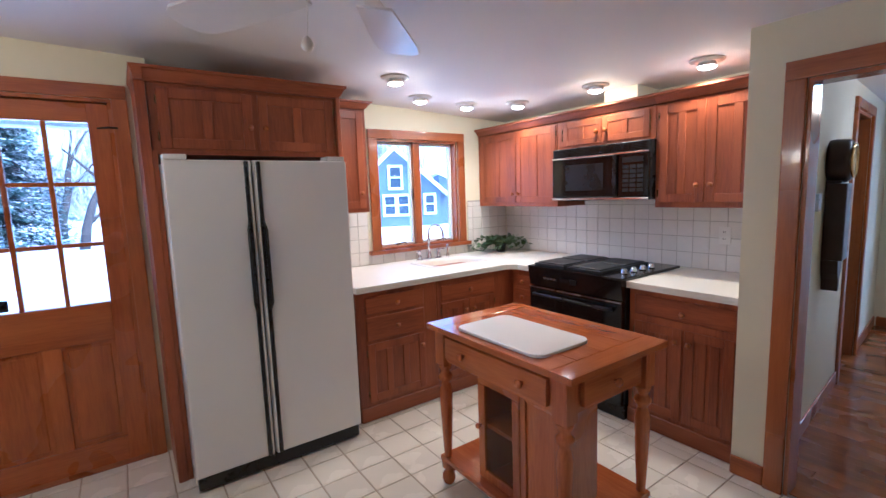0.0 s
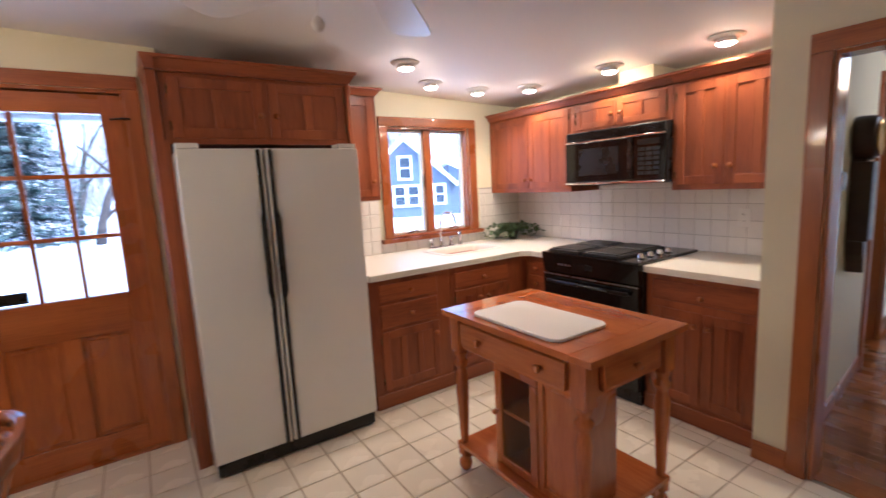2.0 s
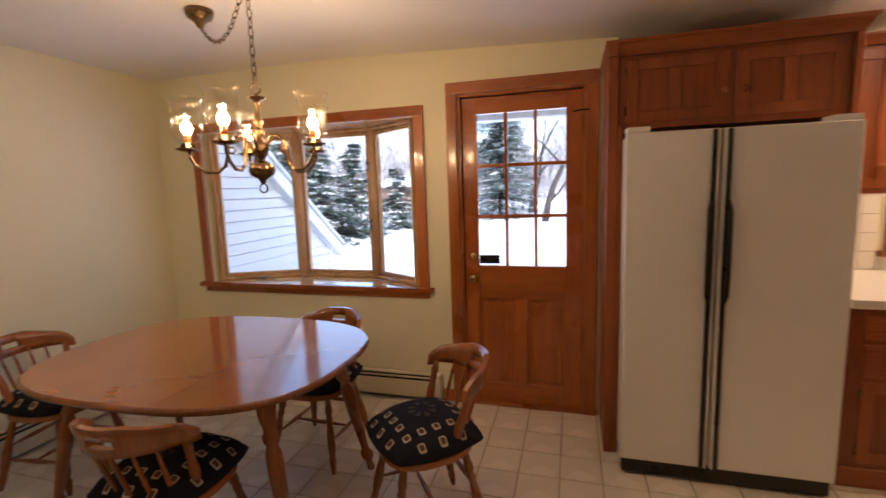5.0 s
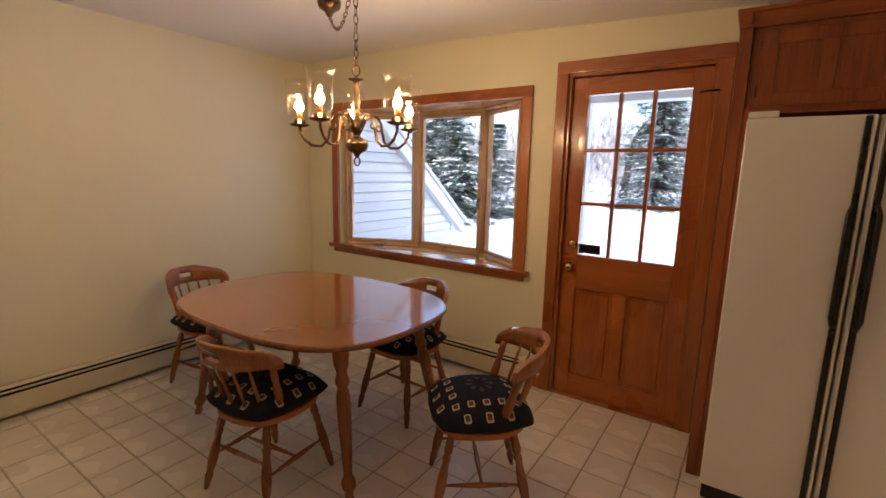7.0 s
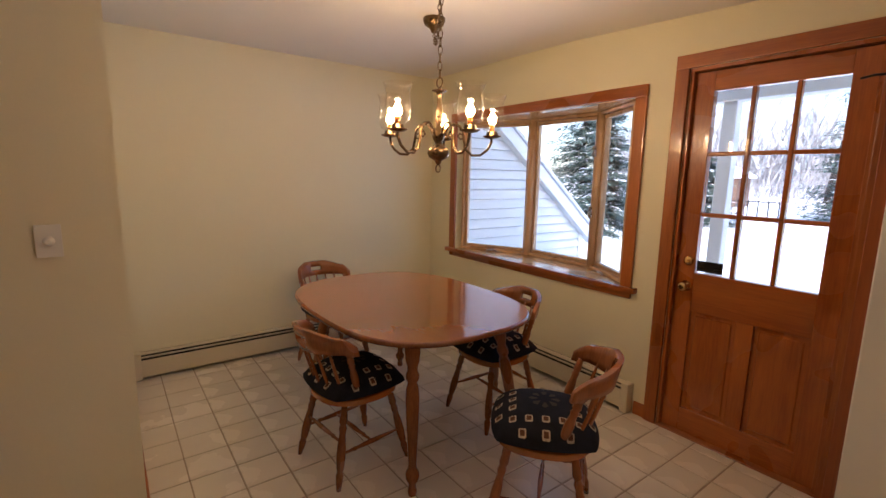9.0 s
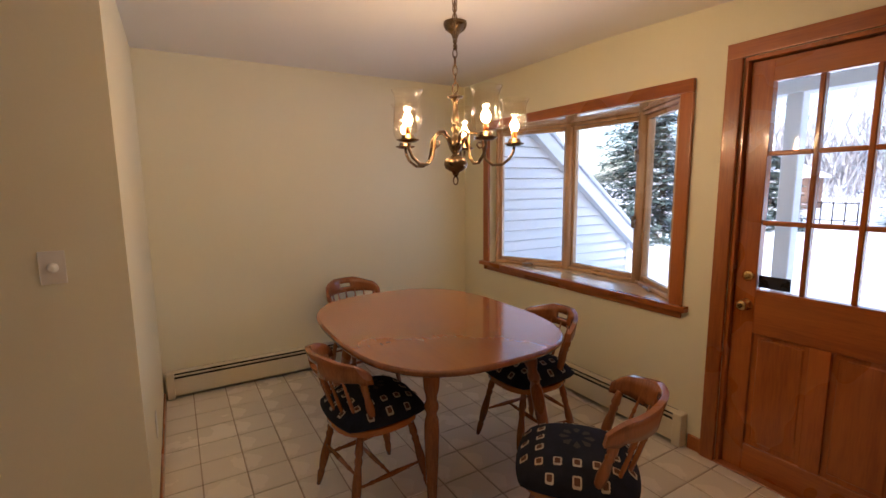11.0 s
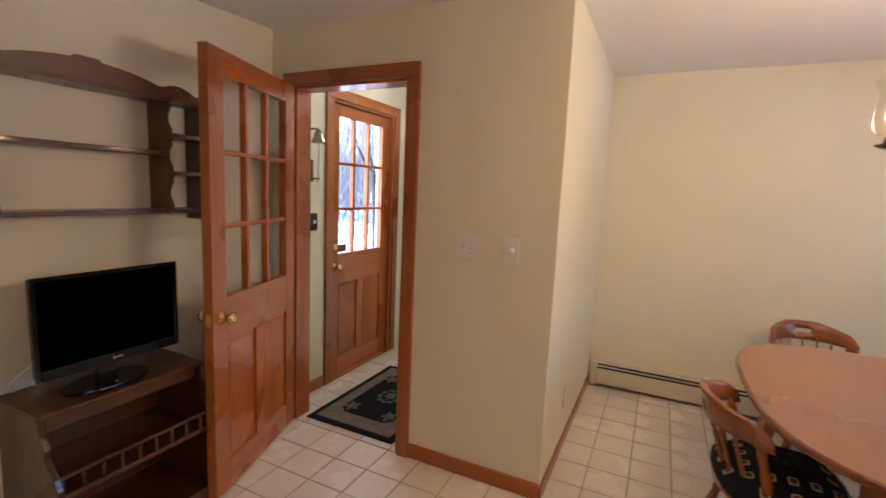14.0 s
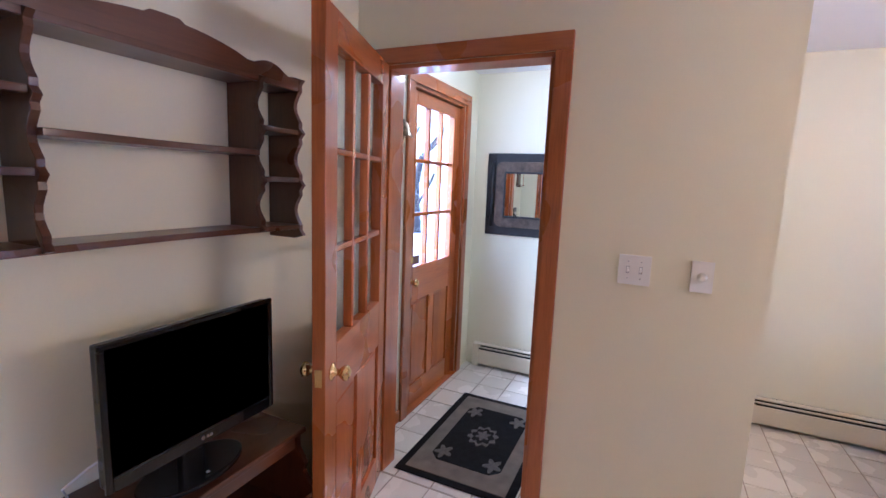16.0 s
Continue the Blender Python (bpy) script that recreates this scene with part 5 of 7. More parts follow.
def captain_chair():
    """A low-backed chair; it faces +x, its seat's middle over the origin."""
    e = thing("dining_chair", (0, 0, 0), "honey maple low-back chair with spindles at the dining table", "chair", "chairs round the table")
    SZ = 0.415
    seat = []
    for k in range(28):
        t = 2 * math.pi * k / 28
        c, s = math.cos(t), math.sin(t)
        w = 0.205 + 0.012 * c
        seat.append((0.205 * math.copysign(abs(c) ** 0.8, c), w * math.copysign(abs(s) ** 0.8, s)))
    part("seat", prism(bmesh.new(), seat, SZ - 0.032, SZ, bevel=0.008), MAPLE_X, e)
    for sx, sy in ((1, 1), (1, -1), (-1, 1), (-1, -1)):
        part("leg", chair_leg(bmesh.new(), (0.13 * sx, 0.135 * sy, SZ - 0.03), (0.205 * sx, 0.195 * sy, 0.0), 0.0175), MAPLE, e)
    for sy in (1, -1):
        part("stretcher", spindle(bmesh.new(), (0.175, 0.17 * sy, 0.16), (-0.175, 0.17 * sy, 0.16), 0.008), MAPLE, e)
    part("stretcher", spindle(bmesh.new(), (0.0, 0.17, 0.16), (0.0, -0.17, 0.16), 0.008), MAPLE, e)
    part("stretcher", spindle(bmesh.new(), (-0.17, 0.165, 0.22), (-0.17, -0.165, 0.22), 0.008), MAPLE, e)
    def arc(t, lean):
        a = math.pi + t * 1.02
        return Vector((0.235 * math.cos(a) - lean + 0.02, 0.225 * math.sin(a), 0))
    for t in (-0.98, 0.98):
        p, q = arc(t, -0.03), arc(t, 0.03)
        part("post", chair_leg(bmesh.new(), (q.x, q.y, 0.66), (p.x + 0.01, p.y * 0.86, SZ - 0.003), 0.016), MAPLE, e)
    for t in (-0.62, -0.32, 0.0, 0.32, 0.62):
        p, q = arc(t, -0.045), arc(t, 0.04)
        part("spindle", spindle(bmesh.new(), (p.x, p.y * 0.86, SZ - 0.003), (q.x, q.y, 0.675), 0.0065, 1.35, 8), MAPLE, e)
    # bent crest rail, tall in the middle, with a hand slot
    bm = bmesh.new()
    N = 36
    ts = [-1.22 + 2.44 * k / N for k in range(N + 1)]
    def height(t):
        u = abs(t)
        lo = 0.655 - (0.012 if u > 0.95 else 0.0)
        hi = 0.765 - 0.030 * max(0, (u - 0.35)) / 0.5 if u < 0.85 else 0.735 - 0.05 * ((u - 0.85) / 0.37) ** 2
        return lo, hi
    def rail(t, z, out):
        a = math.pi + t * 1.02
        lean = 0.045 + (z - 0.66) * 0.22
        r = 0.225 + out
        return Vector(((r + 0.01) * math.cos(a) - lean + 0.02, r * math.sin(a), z))
    levels = [0.0, 0.3, 0.62, 1.0]
    grid = {}
    for i, t in enumerate(ts):
        lo, hi = height(t)
        for j, f in enumerate(levels):
            z = lo + f * (hi - lo)
            if abs(t) < 0.26:
                z = (lo, 0.692, 0.722, hi)[j]
            for s, o in ((0, -0.011), (1, 0.011)):
                grid[i, j, s] = bm.verts.new(rail(t, z, o))
    def hole(i, j):
        return j == 1 and abs((ts[i] + ts[i + 1]) / 2) < 0.19
    for i in range(N):
        for j in range(3):
            if hole(i, j):
                continue
            for s in (0, 1):
                f = bm.faces.new((grid[i, j, s], grid[i + 1, j, s], grid[i + 1, j + 1, s], grid[i, j + 1, s]))
                f.smooth = True
            for di, dj, q in ((-1, 0, ((i, j), (i, j + 1))), (1, 0, ((i + 1, j), (i + 1, j + 1))), (0, -1, ((i, j), (i + 1, j))), (0, 1, ((i, j + 1), (i + 1, j + 1)))):
                ni, nj = i + di, j + dj
                if 0 <= ni < N and 0 <= nj < 3 and not hole(ni, nj):
                    continue
                bm.faces.new((grid[q[0][0], q[0][1], 0], grid[q[1][0], q[1][1], 0], grid[q[1][0], q[1][1], 1], grid[q[0][0], q[0][1], 1]))
    bmesh.ops.recalc_face_normals(bm, faces=bm.faces)
    part("crest_rail", bm, MAPLE, e)
    return e


CUSHION = mat("navy_woven_cushion", (0.014, 0.016, 0.026), 0.9, var=0.5, scale=20, fine=260, bump=0.5, bdist=0.001, spec=0.2)
CUSH_CREAM = mat("cream_woven_motif", (0.50, 0.42, 0.30), 0.9, var=0.2, scale=60, fine=300, bump=0.4)
CUSH_DIM = mat("olive_woven_motif", (0.045, 0.038, 0.030), 0.9, var=0.3, scale=60, fine=300, bump=0.4)
CUSH_RED = mat("rust_woven_motif", (0.11, 0.045, 0.025), 0.9, var=0.3, scale=60, fine=300, bump=0.4)


def cushion():
    """A square tied pad with a pattern of small diamonds woven in."""
    e = thing("seat_cushion", (0, 0, 0), "navy woven seat cushion with cream diamond pattern on the chair", "cushion", "seat cushions")
    N = 14
    def hgt(u, v):
        return 0.020 + 0.098 * (max(0.0, 1 - abs(u) ** 2.6) * max(0.0, 1 - abs(v) ** 2.6)) ** 0.75 + 0.006 * noise.noise(Vector((u * 2.3, v * 2.3, 1.7)))
    def pos(u, v, s):
        q = 1 - 0.15 * (u * u * v * v)
        return Vector((0.222 * u * q + 0.005, 0.222 * v * q, 0.418 + (hgt(u, v) if s else 0.016 - 0.015 * (1 - max(abs(u), abs(v)) ** 4))))
    bm = bmesh.new()
    g = {(i, j, s): bm.verts.new(pos(-1 + 2 * i / N, -1 + 2 * j / N, s)) for i in range(N + 1) for j in range(N + 1) for s in (0, 1)}
    for i in range(N):
        for j in range(N):
            for s in (0, 1):
                f = bm.faces.new((g[i, j, s], g[i + 1, j, s], g[i + 1, j + 1, s], g[i, j + 1, s]))
                f.smooth = True
    for i in range(N):
        for a, b in (((i, 0), (i + 1, 0)), ((i, N), (i + 1, N)), ((0, i), (0, i + 1)), ((N, i), (N, i + 1))):
            bm.faces.new((g[(*a, 0)], g[(*b, 0)], g[(*b, 1)], g[(*a, 1)]))
    bmesh.ops.recalc_face_normals(bm, faces=bm.faces)
    pad = part("pad", bm, CUSHION, e)
    spots = []
    for k in range(4):
        u = -0.60 + 0.30 * k
        spots += [(u, -0.60), (0.60, u), (-u, 0.60), (-0.60, -u)]
    for u in (-0.42, 0.0, 0.42):
        spots += [(u, -0.86), (u, 0.86), (-0.86, u), (0.86, u)]
    for u, v in spots:
        for nm, r, lift, mt in (("diamond", 0.070, 0.0030, CUSH_CREAM), ("diamond_centre", 0.044, 0.0046, CUSH_RED)):
            bm = bmesh.new()
            vs = [bm.verts.new(pos(u + r * a, v + r * b, 1) + Vector((0, 0, lift))) for a, b in ((1, 0.75), (0.75, 1), (-0.75, 1), (-1, 0.75), (-1, -0.75), (-0.75, -1), (0.75, -1), (1, -0.75))]
            bm.faces.new(vs)
            part(nm, bm, mt, pad, "cream diamond motif" if r > 0.06 else "rust centre of the motif")
    for nm, r, lift, mt in (("rosette", 0.30, 0.0020, CUSH_DIM), ("rosette_centre", 0.13, 0.0036, CUSHION)):
        for k in range(8):
            a, b, c = ((k - 0.32) * math.pi / 4, k * math.pi / 4, (k + 0.32) * math.pi / 4)
            bm = bmesh.new()
            bm.faces.new([bm.verts.new(pos(q * math.cos(w), q * math.sin(w), 1) + Vector((0, 0, lift))) for q, w in ((r * 0.35, b), (r * 0.85, a), (r, b), (r * 0.85, c))])
            part(nm, bm, mt, pad, "dim olive woven rosette petal" if r > 0.2 else "")
    return e


CHAIRS = [(0.083, 2.365, 217), (-0.765, 1.875, 97), (-0.69, 2.79, 268), (-1.96, 2.28, 8)]
chair, pad = captain_chair(), cushion()
for k, (x, y, a) in enumerate(CHAIRS):
    m = Matrix.Translation((x, y, 0)) @ pose(0, 0, 0, 0, 0, a)
    tw = m @ pose(0.0, 0.0, 0.0, 0, 0, (7, -4, 3, -6)[k])
    if k == 0:
        chair.matrix_basis, pad.matrix_basis = m, tw
    else:
        copy_thing(chair, m)
        copy_thing(pad, tw)

# ---- chandelier ----
CX, CY = CHAND
e = thing("chandelier", (CX, CY, 1.50), "antique brass five-arm chandelier with clear glass chimneys, lit", "chandelier")
at = Matrix.Translation((CX, CY, -0.02))
part("column", lathe(bmesh.new(), [(0.004, 1.535), (0.012, 1.54), (0.016, 1.552), (0.045, 1.568), (0.052, 1.588), (0.046, 1.608), (0.022, 1.622), (0.014, 1.632), (0.026, 1.65), (0.032, 1.67), (0.028, 1.69), (0.014, 1.705), (0.012, 1.72), (0.020, 1.735), (0.012, 1.75), (0.018, 1.775), (0.012, 1.80), (0.011, 1.845), (0.016, 1.86), (0.034, 1.866), (0.036, 1.870), (0.010, 1.876), (0.006, 1.885)], 20, at), ANT_BRASS, e)
def ring(c, r, w, axis):
    pts = [Vector(c) + (Vector((r * math.cos(t), 0, r * math.sin(t))) if axis == 0 else Vector((0, r * math.cos(t), r * math.sin(t)))) for t in [2 * math.pi * k / 14 for k in range(15)]]
    return tube(bmesh.new(), pts, w, 6)
part("bottom_ring", ring((CX, CY, 1.497), 0.018, 0.0035, 0), ANT_BRASS, e)
part("top_ring", ring((CX, CY, 1.885), 0.022, 0.0035, 0), ANT_BRASS, e)
for k in range(5):
    a = radians(66 + 72 * k)
    dx, dy = math.cos(a), math.sin(a)
    P = lambda r, z: (CX + dx * r * 1.092, CY + dy * r * 1.092, z - 0.02)
    pts = [P(r, z) for r, z in ((0.026, 1.668), (0.036, 1.70), (0.060, 1.722), (0.090, 1.716), (0.108, 1.690), (0.112, 1.655), (0.122, 1.608), (0.150, 1.582), (0.188, 1.584), (0.220, 1.610), (0.235, 1.640), (0.238, 1.667))]
    arm = part("arm", tube(bmesh.new(), pts, 0.0065, 8), ANT_BRASS, e)
    part("scroll", tube(bmesh.new(), [P(r, z) for r, z in ((0.112, 1.66), (0.095, 1.655), (0.085, 1.668), (0.092, 1.682), (0.102, 1.676))], 0.004, 6), ANT_BRASS, arm)
    q = Matrix.Translation(P(0.238, -0.026))
    part("drip_pan", lathe(bmesh.new(), [(0.008, 1.688), (0.030, 1.692), (0.044, 1.699), (0.045, 1.702), (0.030, 1.703), (0.024, 1.722), (0.020, 1.722)], 18, q), ANT_BRASS, arm)
    part("candle_sleeve", lathe(bmesh.new(), [(0.011, 1.71), (0.011, 1.752), (0.006, 1.754)], 10, q), HONEY, arm, "amber candle sleeve")
    part("bulb", lathe(bmesh.new(), [(0.006, 1.754), (0.016, 1.764), (0.020, 1.777), (0.015, 1.792), (0.007, 1.805), (0.002, 1.816)], 12, q), BULB, arm, "glowing flame-tip bulb")
    bm = bmesh.new()
    prof = [(0.026, 1.724), (0.041, 1.731), (0.052, 1.750), (0.0555, 1.782), (0.052, 1.818), (0.049, 1.846), (0.053, 1.868), (0.061, 1.885), (0.0635, 1.8875), (0.061, 1.889)]
    lathe(bm, prof, 20, q)
    bmesh.ops.delete(bm, geom=[f for f in bm.faces if len(f.verts) > 4], context="FACES")
    g = part("glass_chimney", bm, CUPGLASS, arm, "clear glass hurricane chimney")
    g.visible_shadow = False
def chain(name, pts, parent):
    """Alternating open links along a line of points."""
    dist = [0.0]
    for p, q in zip(pts, pts[1:]):
        dist.append(dist[-1] + (q - p).length)
    n = int(dist[-1] / 0.034)
    for i in range(n):
        d = (i + 0.5) / n * dist[-1]
        k = max(j for j in range(len(pts) - 1) if dist[j] <= d)
        f = (d - dist[k]) / max(1e-6, dist[k + 1] - dist[k])
        c = pts[k].lerp(pts[k + 1], f)
        t = (pts[k + 1] - pts[k]).normalized()
        side = t.cross(Vector((0.3, 0.9, 0.1))).normalized()
        if i % 2:
            side = t.cross(side)
        loop = [c + t * (0.022 * math.cos(s)) + side * (0.0095 * math.sin(s)) for s in [2 * math.pi * j / 10 for j in range(11)]]
        part(name, tube(bmesh.new(), loop, 0.0024, 5), ANT_BRASS, parent)
HZ = ceil_z(CX) - 0.01
chain("chain_link", [Vector((CX, CY, 1.905)), Vector((CX, CY, HZ - 0.03))], e)
part("ceiling_hook", tube(bmesh.new(), [(CX, CY, HZ + 0.01), (CX, CY, HZ - 0.01), (CX + 0.012, CY, HZ - 0.022), (CX, CY, HZ - 0.036), (CX - 0.012, CY, HZ - 0.026)], 0.004, 6), ANT_BRASS, e)
c0, c1 = Vector((CX, CY, HZ - 0.03)), Vector((-1.05, 2.55, 2.292))
chain("swag_link", [c0.lerp(c1, f) + Vector((0, 0, -0.15 * 4 * f * (1 - f))) for f in [k / 12 for k in range(13)]], e)
part("canopy", lathe(bmesh.new(), [(0.006, 2.285), (0.016, 2.29), (0.024, 2.31), (0.055, 2.33), (0.065, 2.352), (0.065, ceil_z(-1.05) - 0.001)], 20, Matrix.Translation((-1.05, 2.55, 0))), ANT_BRASS, e, "brass ceiling canopy")


# ---- television corner ----
def scallop(z0, z1, depth, lobes, amp):
    """The front edge of a shelf upright, waisted between its shelves; (depth, height) from the wall."""
    pts = [(0.0, z0), (depth * 0.75, z0)]
    n = 10 * lobes
    for k in range(n + 1):
        f = k / n
        pts.append((depth - amp * (0.5 - 0.5 * math.cos(2 * math.pi * lobes * f)) - (0.012 if 0.02 < f < 0.98 and (k % 10) in (1, 9) else 0.0), z0 + 0.012 + f * (z1 - z0 - 0.024)))
    pts += [(depth * 0.75, z1), (0.0, z1)]
    return pts


SD = 0.165
e = thing("wall_shelf", (0.226, YS + SD / 2, 1.285), "empty dark maple wall shelf with scalloped uprights", "shelf")
WX = Matrix(((0, 0, 1, 0), (1, 0, 0, YS + 0.002), (0, 1, 0, 0), (0, 0, 0, 1)))
for x, za, zb in ((0.710, 1.285, 1.868), (0.530, 1.318, 1.842), (-0.078, 1.318, 1.842), (-0.258, 1.285, 1.868)):
    part("upright", prism(bmesh.new(), scallop(za, zb, SD, 3, 0.04), x - 0.009, x + 0.009, WX, 0.002), WALNUT, e)
def shelf_board(xa, xb, z, dip):
    pts = []
    n = 24
    for k in range(n + 1):
        f = k / n
        pts.append((xa + f * (xb - xa), YS + 0.003 + SD - 0.018 - dip * math.sin(math.pi * f) ** 2))
    pts += [(xb, YS + 0.003), (xa, YS + 0.003)]
    part("shelf", prism(bmesh.new(), pts, z - 0.009, z + 0.009, None, 0.003), WALNUT_X, e)
for z, dip in ((1.826, 0.0), (1.330, 0.022)):
    shelf_board(-0.248, 0.70, z, dip)
shelf_board(-0.068, 0.52, 1.588, 0.02)
for xa, xb in ((0.540, 0.70), (-0.248, -0.088)):
    for z in (1.672, 1.502):
        shelf_board(xa, xb, z, 0.012)
val = []
n = 60
for k in range(n + 1):
    x = -0.248 + 0.948 * k / n
    u = abs((x - 0.226) / 0.474)
    h = 0.022 + 0.052 * max(0.0, 1 - (u / 0.60) ** 2) ** 0.8 + (0.030 * max(0.0, 1 - ((u - 0.72) / 0.17) ** 2) if u > 0.55 else 0.0) + (0.010 if u < 0.10 else 0.0)
    val.append((x, 1.836 + h))
val += [(0.70, 1.816), (-0.248, 1.816)]
part("valance", prism(bmesh.new(), val, YS + SD - 0.032, YS + SD - 0.016, Matrix(((1, 0, 0, 0), (0, 0, 1, 0), (0, 1, 0, 0), (0, 0, 0, 1))), 0.002), WALNUT_X, e, "wavy top valance")

# low bookcase under the television
e = thing("low_bookcase", (0.1, -0.58, 0), "low dark maple bookcase with a spindle gallery", "bookcase")
prof = [(0.0, 0.0), (0.40, 0.0), (0.40, 0.40), (0.385, 0.44), (0.35, 0.47), (0.325, 0.50), (0.335, 0.53), (0.315, 0.56), (0.30, 0.58), (0.30, 0.632), (0.0, 0.632)]
for x in (0.515, -0.075):
    part("side_panel", prism(bmesh.new(), prof, x - 0.01, x + 0.01, WX, 0.002), WALNUT, e)
part("top", B(-0.095, 0.535, YS + 0.003, YS + 0.32, 0.633, 0.652, 0.004), WALNUT_X, e)
part("back_panel", B(-0.065, 0.505, YS + 0.003, YS + 0.012, 0.02, 0.632), WALNUT, e)
for z, d in ((0.36, 0.385), (0.07, 0.39)):
    part("shelf", B(-0.064, 0.504, YS + 0.013, YS + d, z - 0.010, z + 0.010, 0.002), WALNUT_X, e)
part("front_rail", B(-0.064, 0.504, YS + 0.280, YS + 0.298, 0.578, 0.632, 0.003), WALNUT_X, e)
part("plinth", B(-0.064, 0.504, YS + 0.37, YS + 0.385, 0.002, 0.058, 0.002), WALNUT_X, e)
part("gallery_rail", B(-0.064, 0.504, YS + 0.372, YS + 0.388, 0.430, 0.445, 0.003), WALNUT_X, e)
for k in range(9):
    x = -0.02 + 0.065 * k
    part("gallery_spindle", lathe(bmesh.new(), [(0.005, 0.369), (0.008, 0.385), (0.005, 0.40), (0.008, 0.415), (0.005, 0.431)], 8, Matrix.Translation((x, YS + 0.380, 0))), WALNUT, e)

# television
e = thing("television", (0.26, -0.56, 0.653), "small black flat-screen television on its oval stand", "television")
TVY = -0.54
part("housing", B(-0.030, 0.485, TVY - 0.045, TVY - 0.006, 0.742, 1.108, 0.010, 2), BLACK, e)
b = part("bezel", frame_box(bmesh.new(), "y", TVY, TVY - 0.014, -0.035, 0.49, 0.735, 1.114, 0.017, 0.04, 0.004), BLACK_GLOSS, e, "glossy black bezel")
SCREEN = mat("dark_lcd_screen", (0.011, 0.015, 0.017), 0.26, var=0.1, bump=0.0, rvar=0.02)
part("screen", B(-0.019, 0.474, TVY - 0.012, TVY - 0.006, 0.774, 1.098), SCREEN, e, "dark matt screen")
part("maker_mark", lathe(bmesh.new(), [(0.0065, 0.0), (0.0065, 0.001), (0.004, 0.0012)], 16, Matrix.Translation((0.235, TVY + 0.0005, 0.756)) @ pose(0, 0, 0, -90, 0, 0)), GREYMETAL, b, "small silver maker's mark")
for k in range(2):
    part("mark_bar", B(0.216 - 0.011 * k, 0.224 - 0.011 * k, TVY, TVY + 0.001, 0.751, 0.760), GREYMETAL, b)
part("neck", B(0.215, 0.285, TVY - 0.05, TVY - 0.02, 0.665, 0.79, 0.008, 2), BLACK_GLOSS, e)
oval = [(0.25 + 0.155 * math.cos(t), TVY - 0.03 + 0.095 * math.sin(t)) for t in [2 * math.pi * k / 40 for k in range(40)]]
part("stand_base", prism(bmesh.new(), oval, 0.653, 0.668, None, 0.005), BLACK_GLOSS, e, "glossy oval stand")
part("power_lamp", lathe(bmesh.new(), [(0.006, 0.668), (0.005, 0.672), (0.001, 0.673)], 12, Matrix.Translation((0.25, TVY + 0.035, 0))), GREYMETAL, e, "small silver button")
solid("television_cable", tube(bmesh.new(), [(0.40, TVY - 0.05, 0.82), (0.47, -0.66, 0.76), (0.50, -0.72, 0.70), (0.48, -0.745, 0.657)], 0.003, 6), WHITE_PLASTIC, "thin pale cable behind the television", "cable")

# switches on the partition
def plate(name, y0, y1, z0, z1, label):
    e = thing(name, (XST, (y0 + y1) / 2, z0), label, "wall plate")
    part("plate", B(XST + 0.001, XST + 0.007, y0, y1, z0, z1, 0.002, 2), WHITE_PLASTIC, e)
    return e
e = plate("light_switch", 0.472, 0.588, 1.153, 1.268, "white double toggle switch plate")
for y in (0.507, 0.553):
    part("toggle", B(XST + 0.007, XST + 0.019, y - 0.004, y + 0.004, 1.203, 1.221, 0.002), WHITE_PLASTIC, e)
    # flat grey strip paints the shade in the toggle's slot
    part("toggle_slot", B(XST + 0.0068, XST + 0.0078, y - 0.006, y + 0.006, 1.197, 1.225), GREYMETAL, e, "toggle slot with its shade painted as a grey strip")
    for z in (1.178, 1.243):
        part("screw", lathe(bmesh.new(), [(0.003, 0.0), (0.0025, 0.001), (0.0005, 0.0012)], 8, Matrix.Translation((XST + 0.007, y, z)) @ pose(0, 0, 0, 0, 90, 0)), GREYMETAL, e)
e = plate("dimmer_switch", 0.722, 0.795, 1.153, 1.268, "white plate with a round dimmer knob")
part("knob", lathe(bmesh.new(), [(0.017, 0.0), (0.017, 0.004), (0.013, 0.006), (0.012, 0.020), (0.006, 0.022)], 18, Matrix.Translation((XST + 0.007, 0.7585, 1.21)) @ pose(0, 0, 0, 0, 90, 0)), WHITE_PLASTIC, e)
e = thing("outlet", (-1.35, YNS, 0.28), "white electrical outlet low on the dining corner wall", "wall plate")
part("plate", B(-1.39, -1.318, YNS + 0.001, YNS + 0.006, 0.26, 0.375, 0.002), WHITE_PLASTIC, e)

# ---- entry vestibule ----
RUG_BLACK = mat("black_rug_pile", (0.016, 0.015, 0.015), 0.95, var=0.4, scale=25, fine=300, bump=0.6, bdist=0.003, spec=0.1)
RUG_GREY = mat("taupe_rug_pile", (0.20, 0.165, 0.125), 0.95, var=0.25, scale=12, fine=300, bump=0.6, bdist=0.003, spec=0.1)
RUG_PALE = mat("pale_rug_pile", (0.14, 0.12, 0.095), 0.95, var=0.35, scale=60, fine=300, bump=0.6, bdist=0.003, spec=0.1)
e = thing("entry_rug", (-1.38, -0.2, 0), "black and taupe oriental entry rug on the tiles", "rug")
rx0, rx1, ry0, ry1 = -1.86, -0.865, -0.545, 0.10
part("border", B(rx0, rx1, ry0, ry1, 0.001, 0.009, 0.003), RUG_BLACK, e, "black rug border")
part("field", B(rx0 + 0.045, rx1 - 0.045, ry0 + 0.045, ry1 - 0.045, 0.009, 0.0115), RUG_GREY, e, "taupe rug field")
cx, cy = (rx0 + rx1) / 2, (ry0 + ry1) / 2
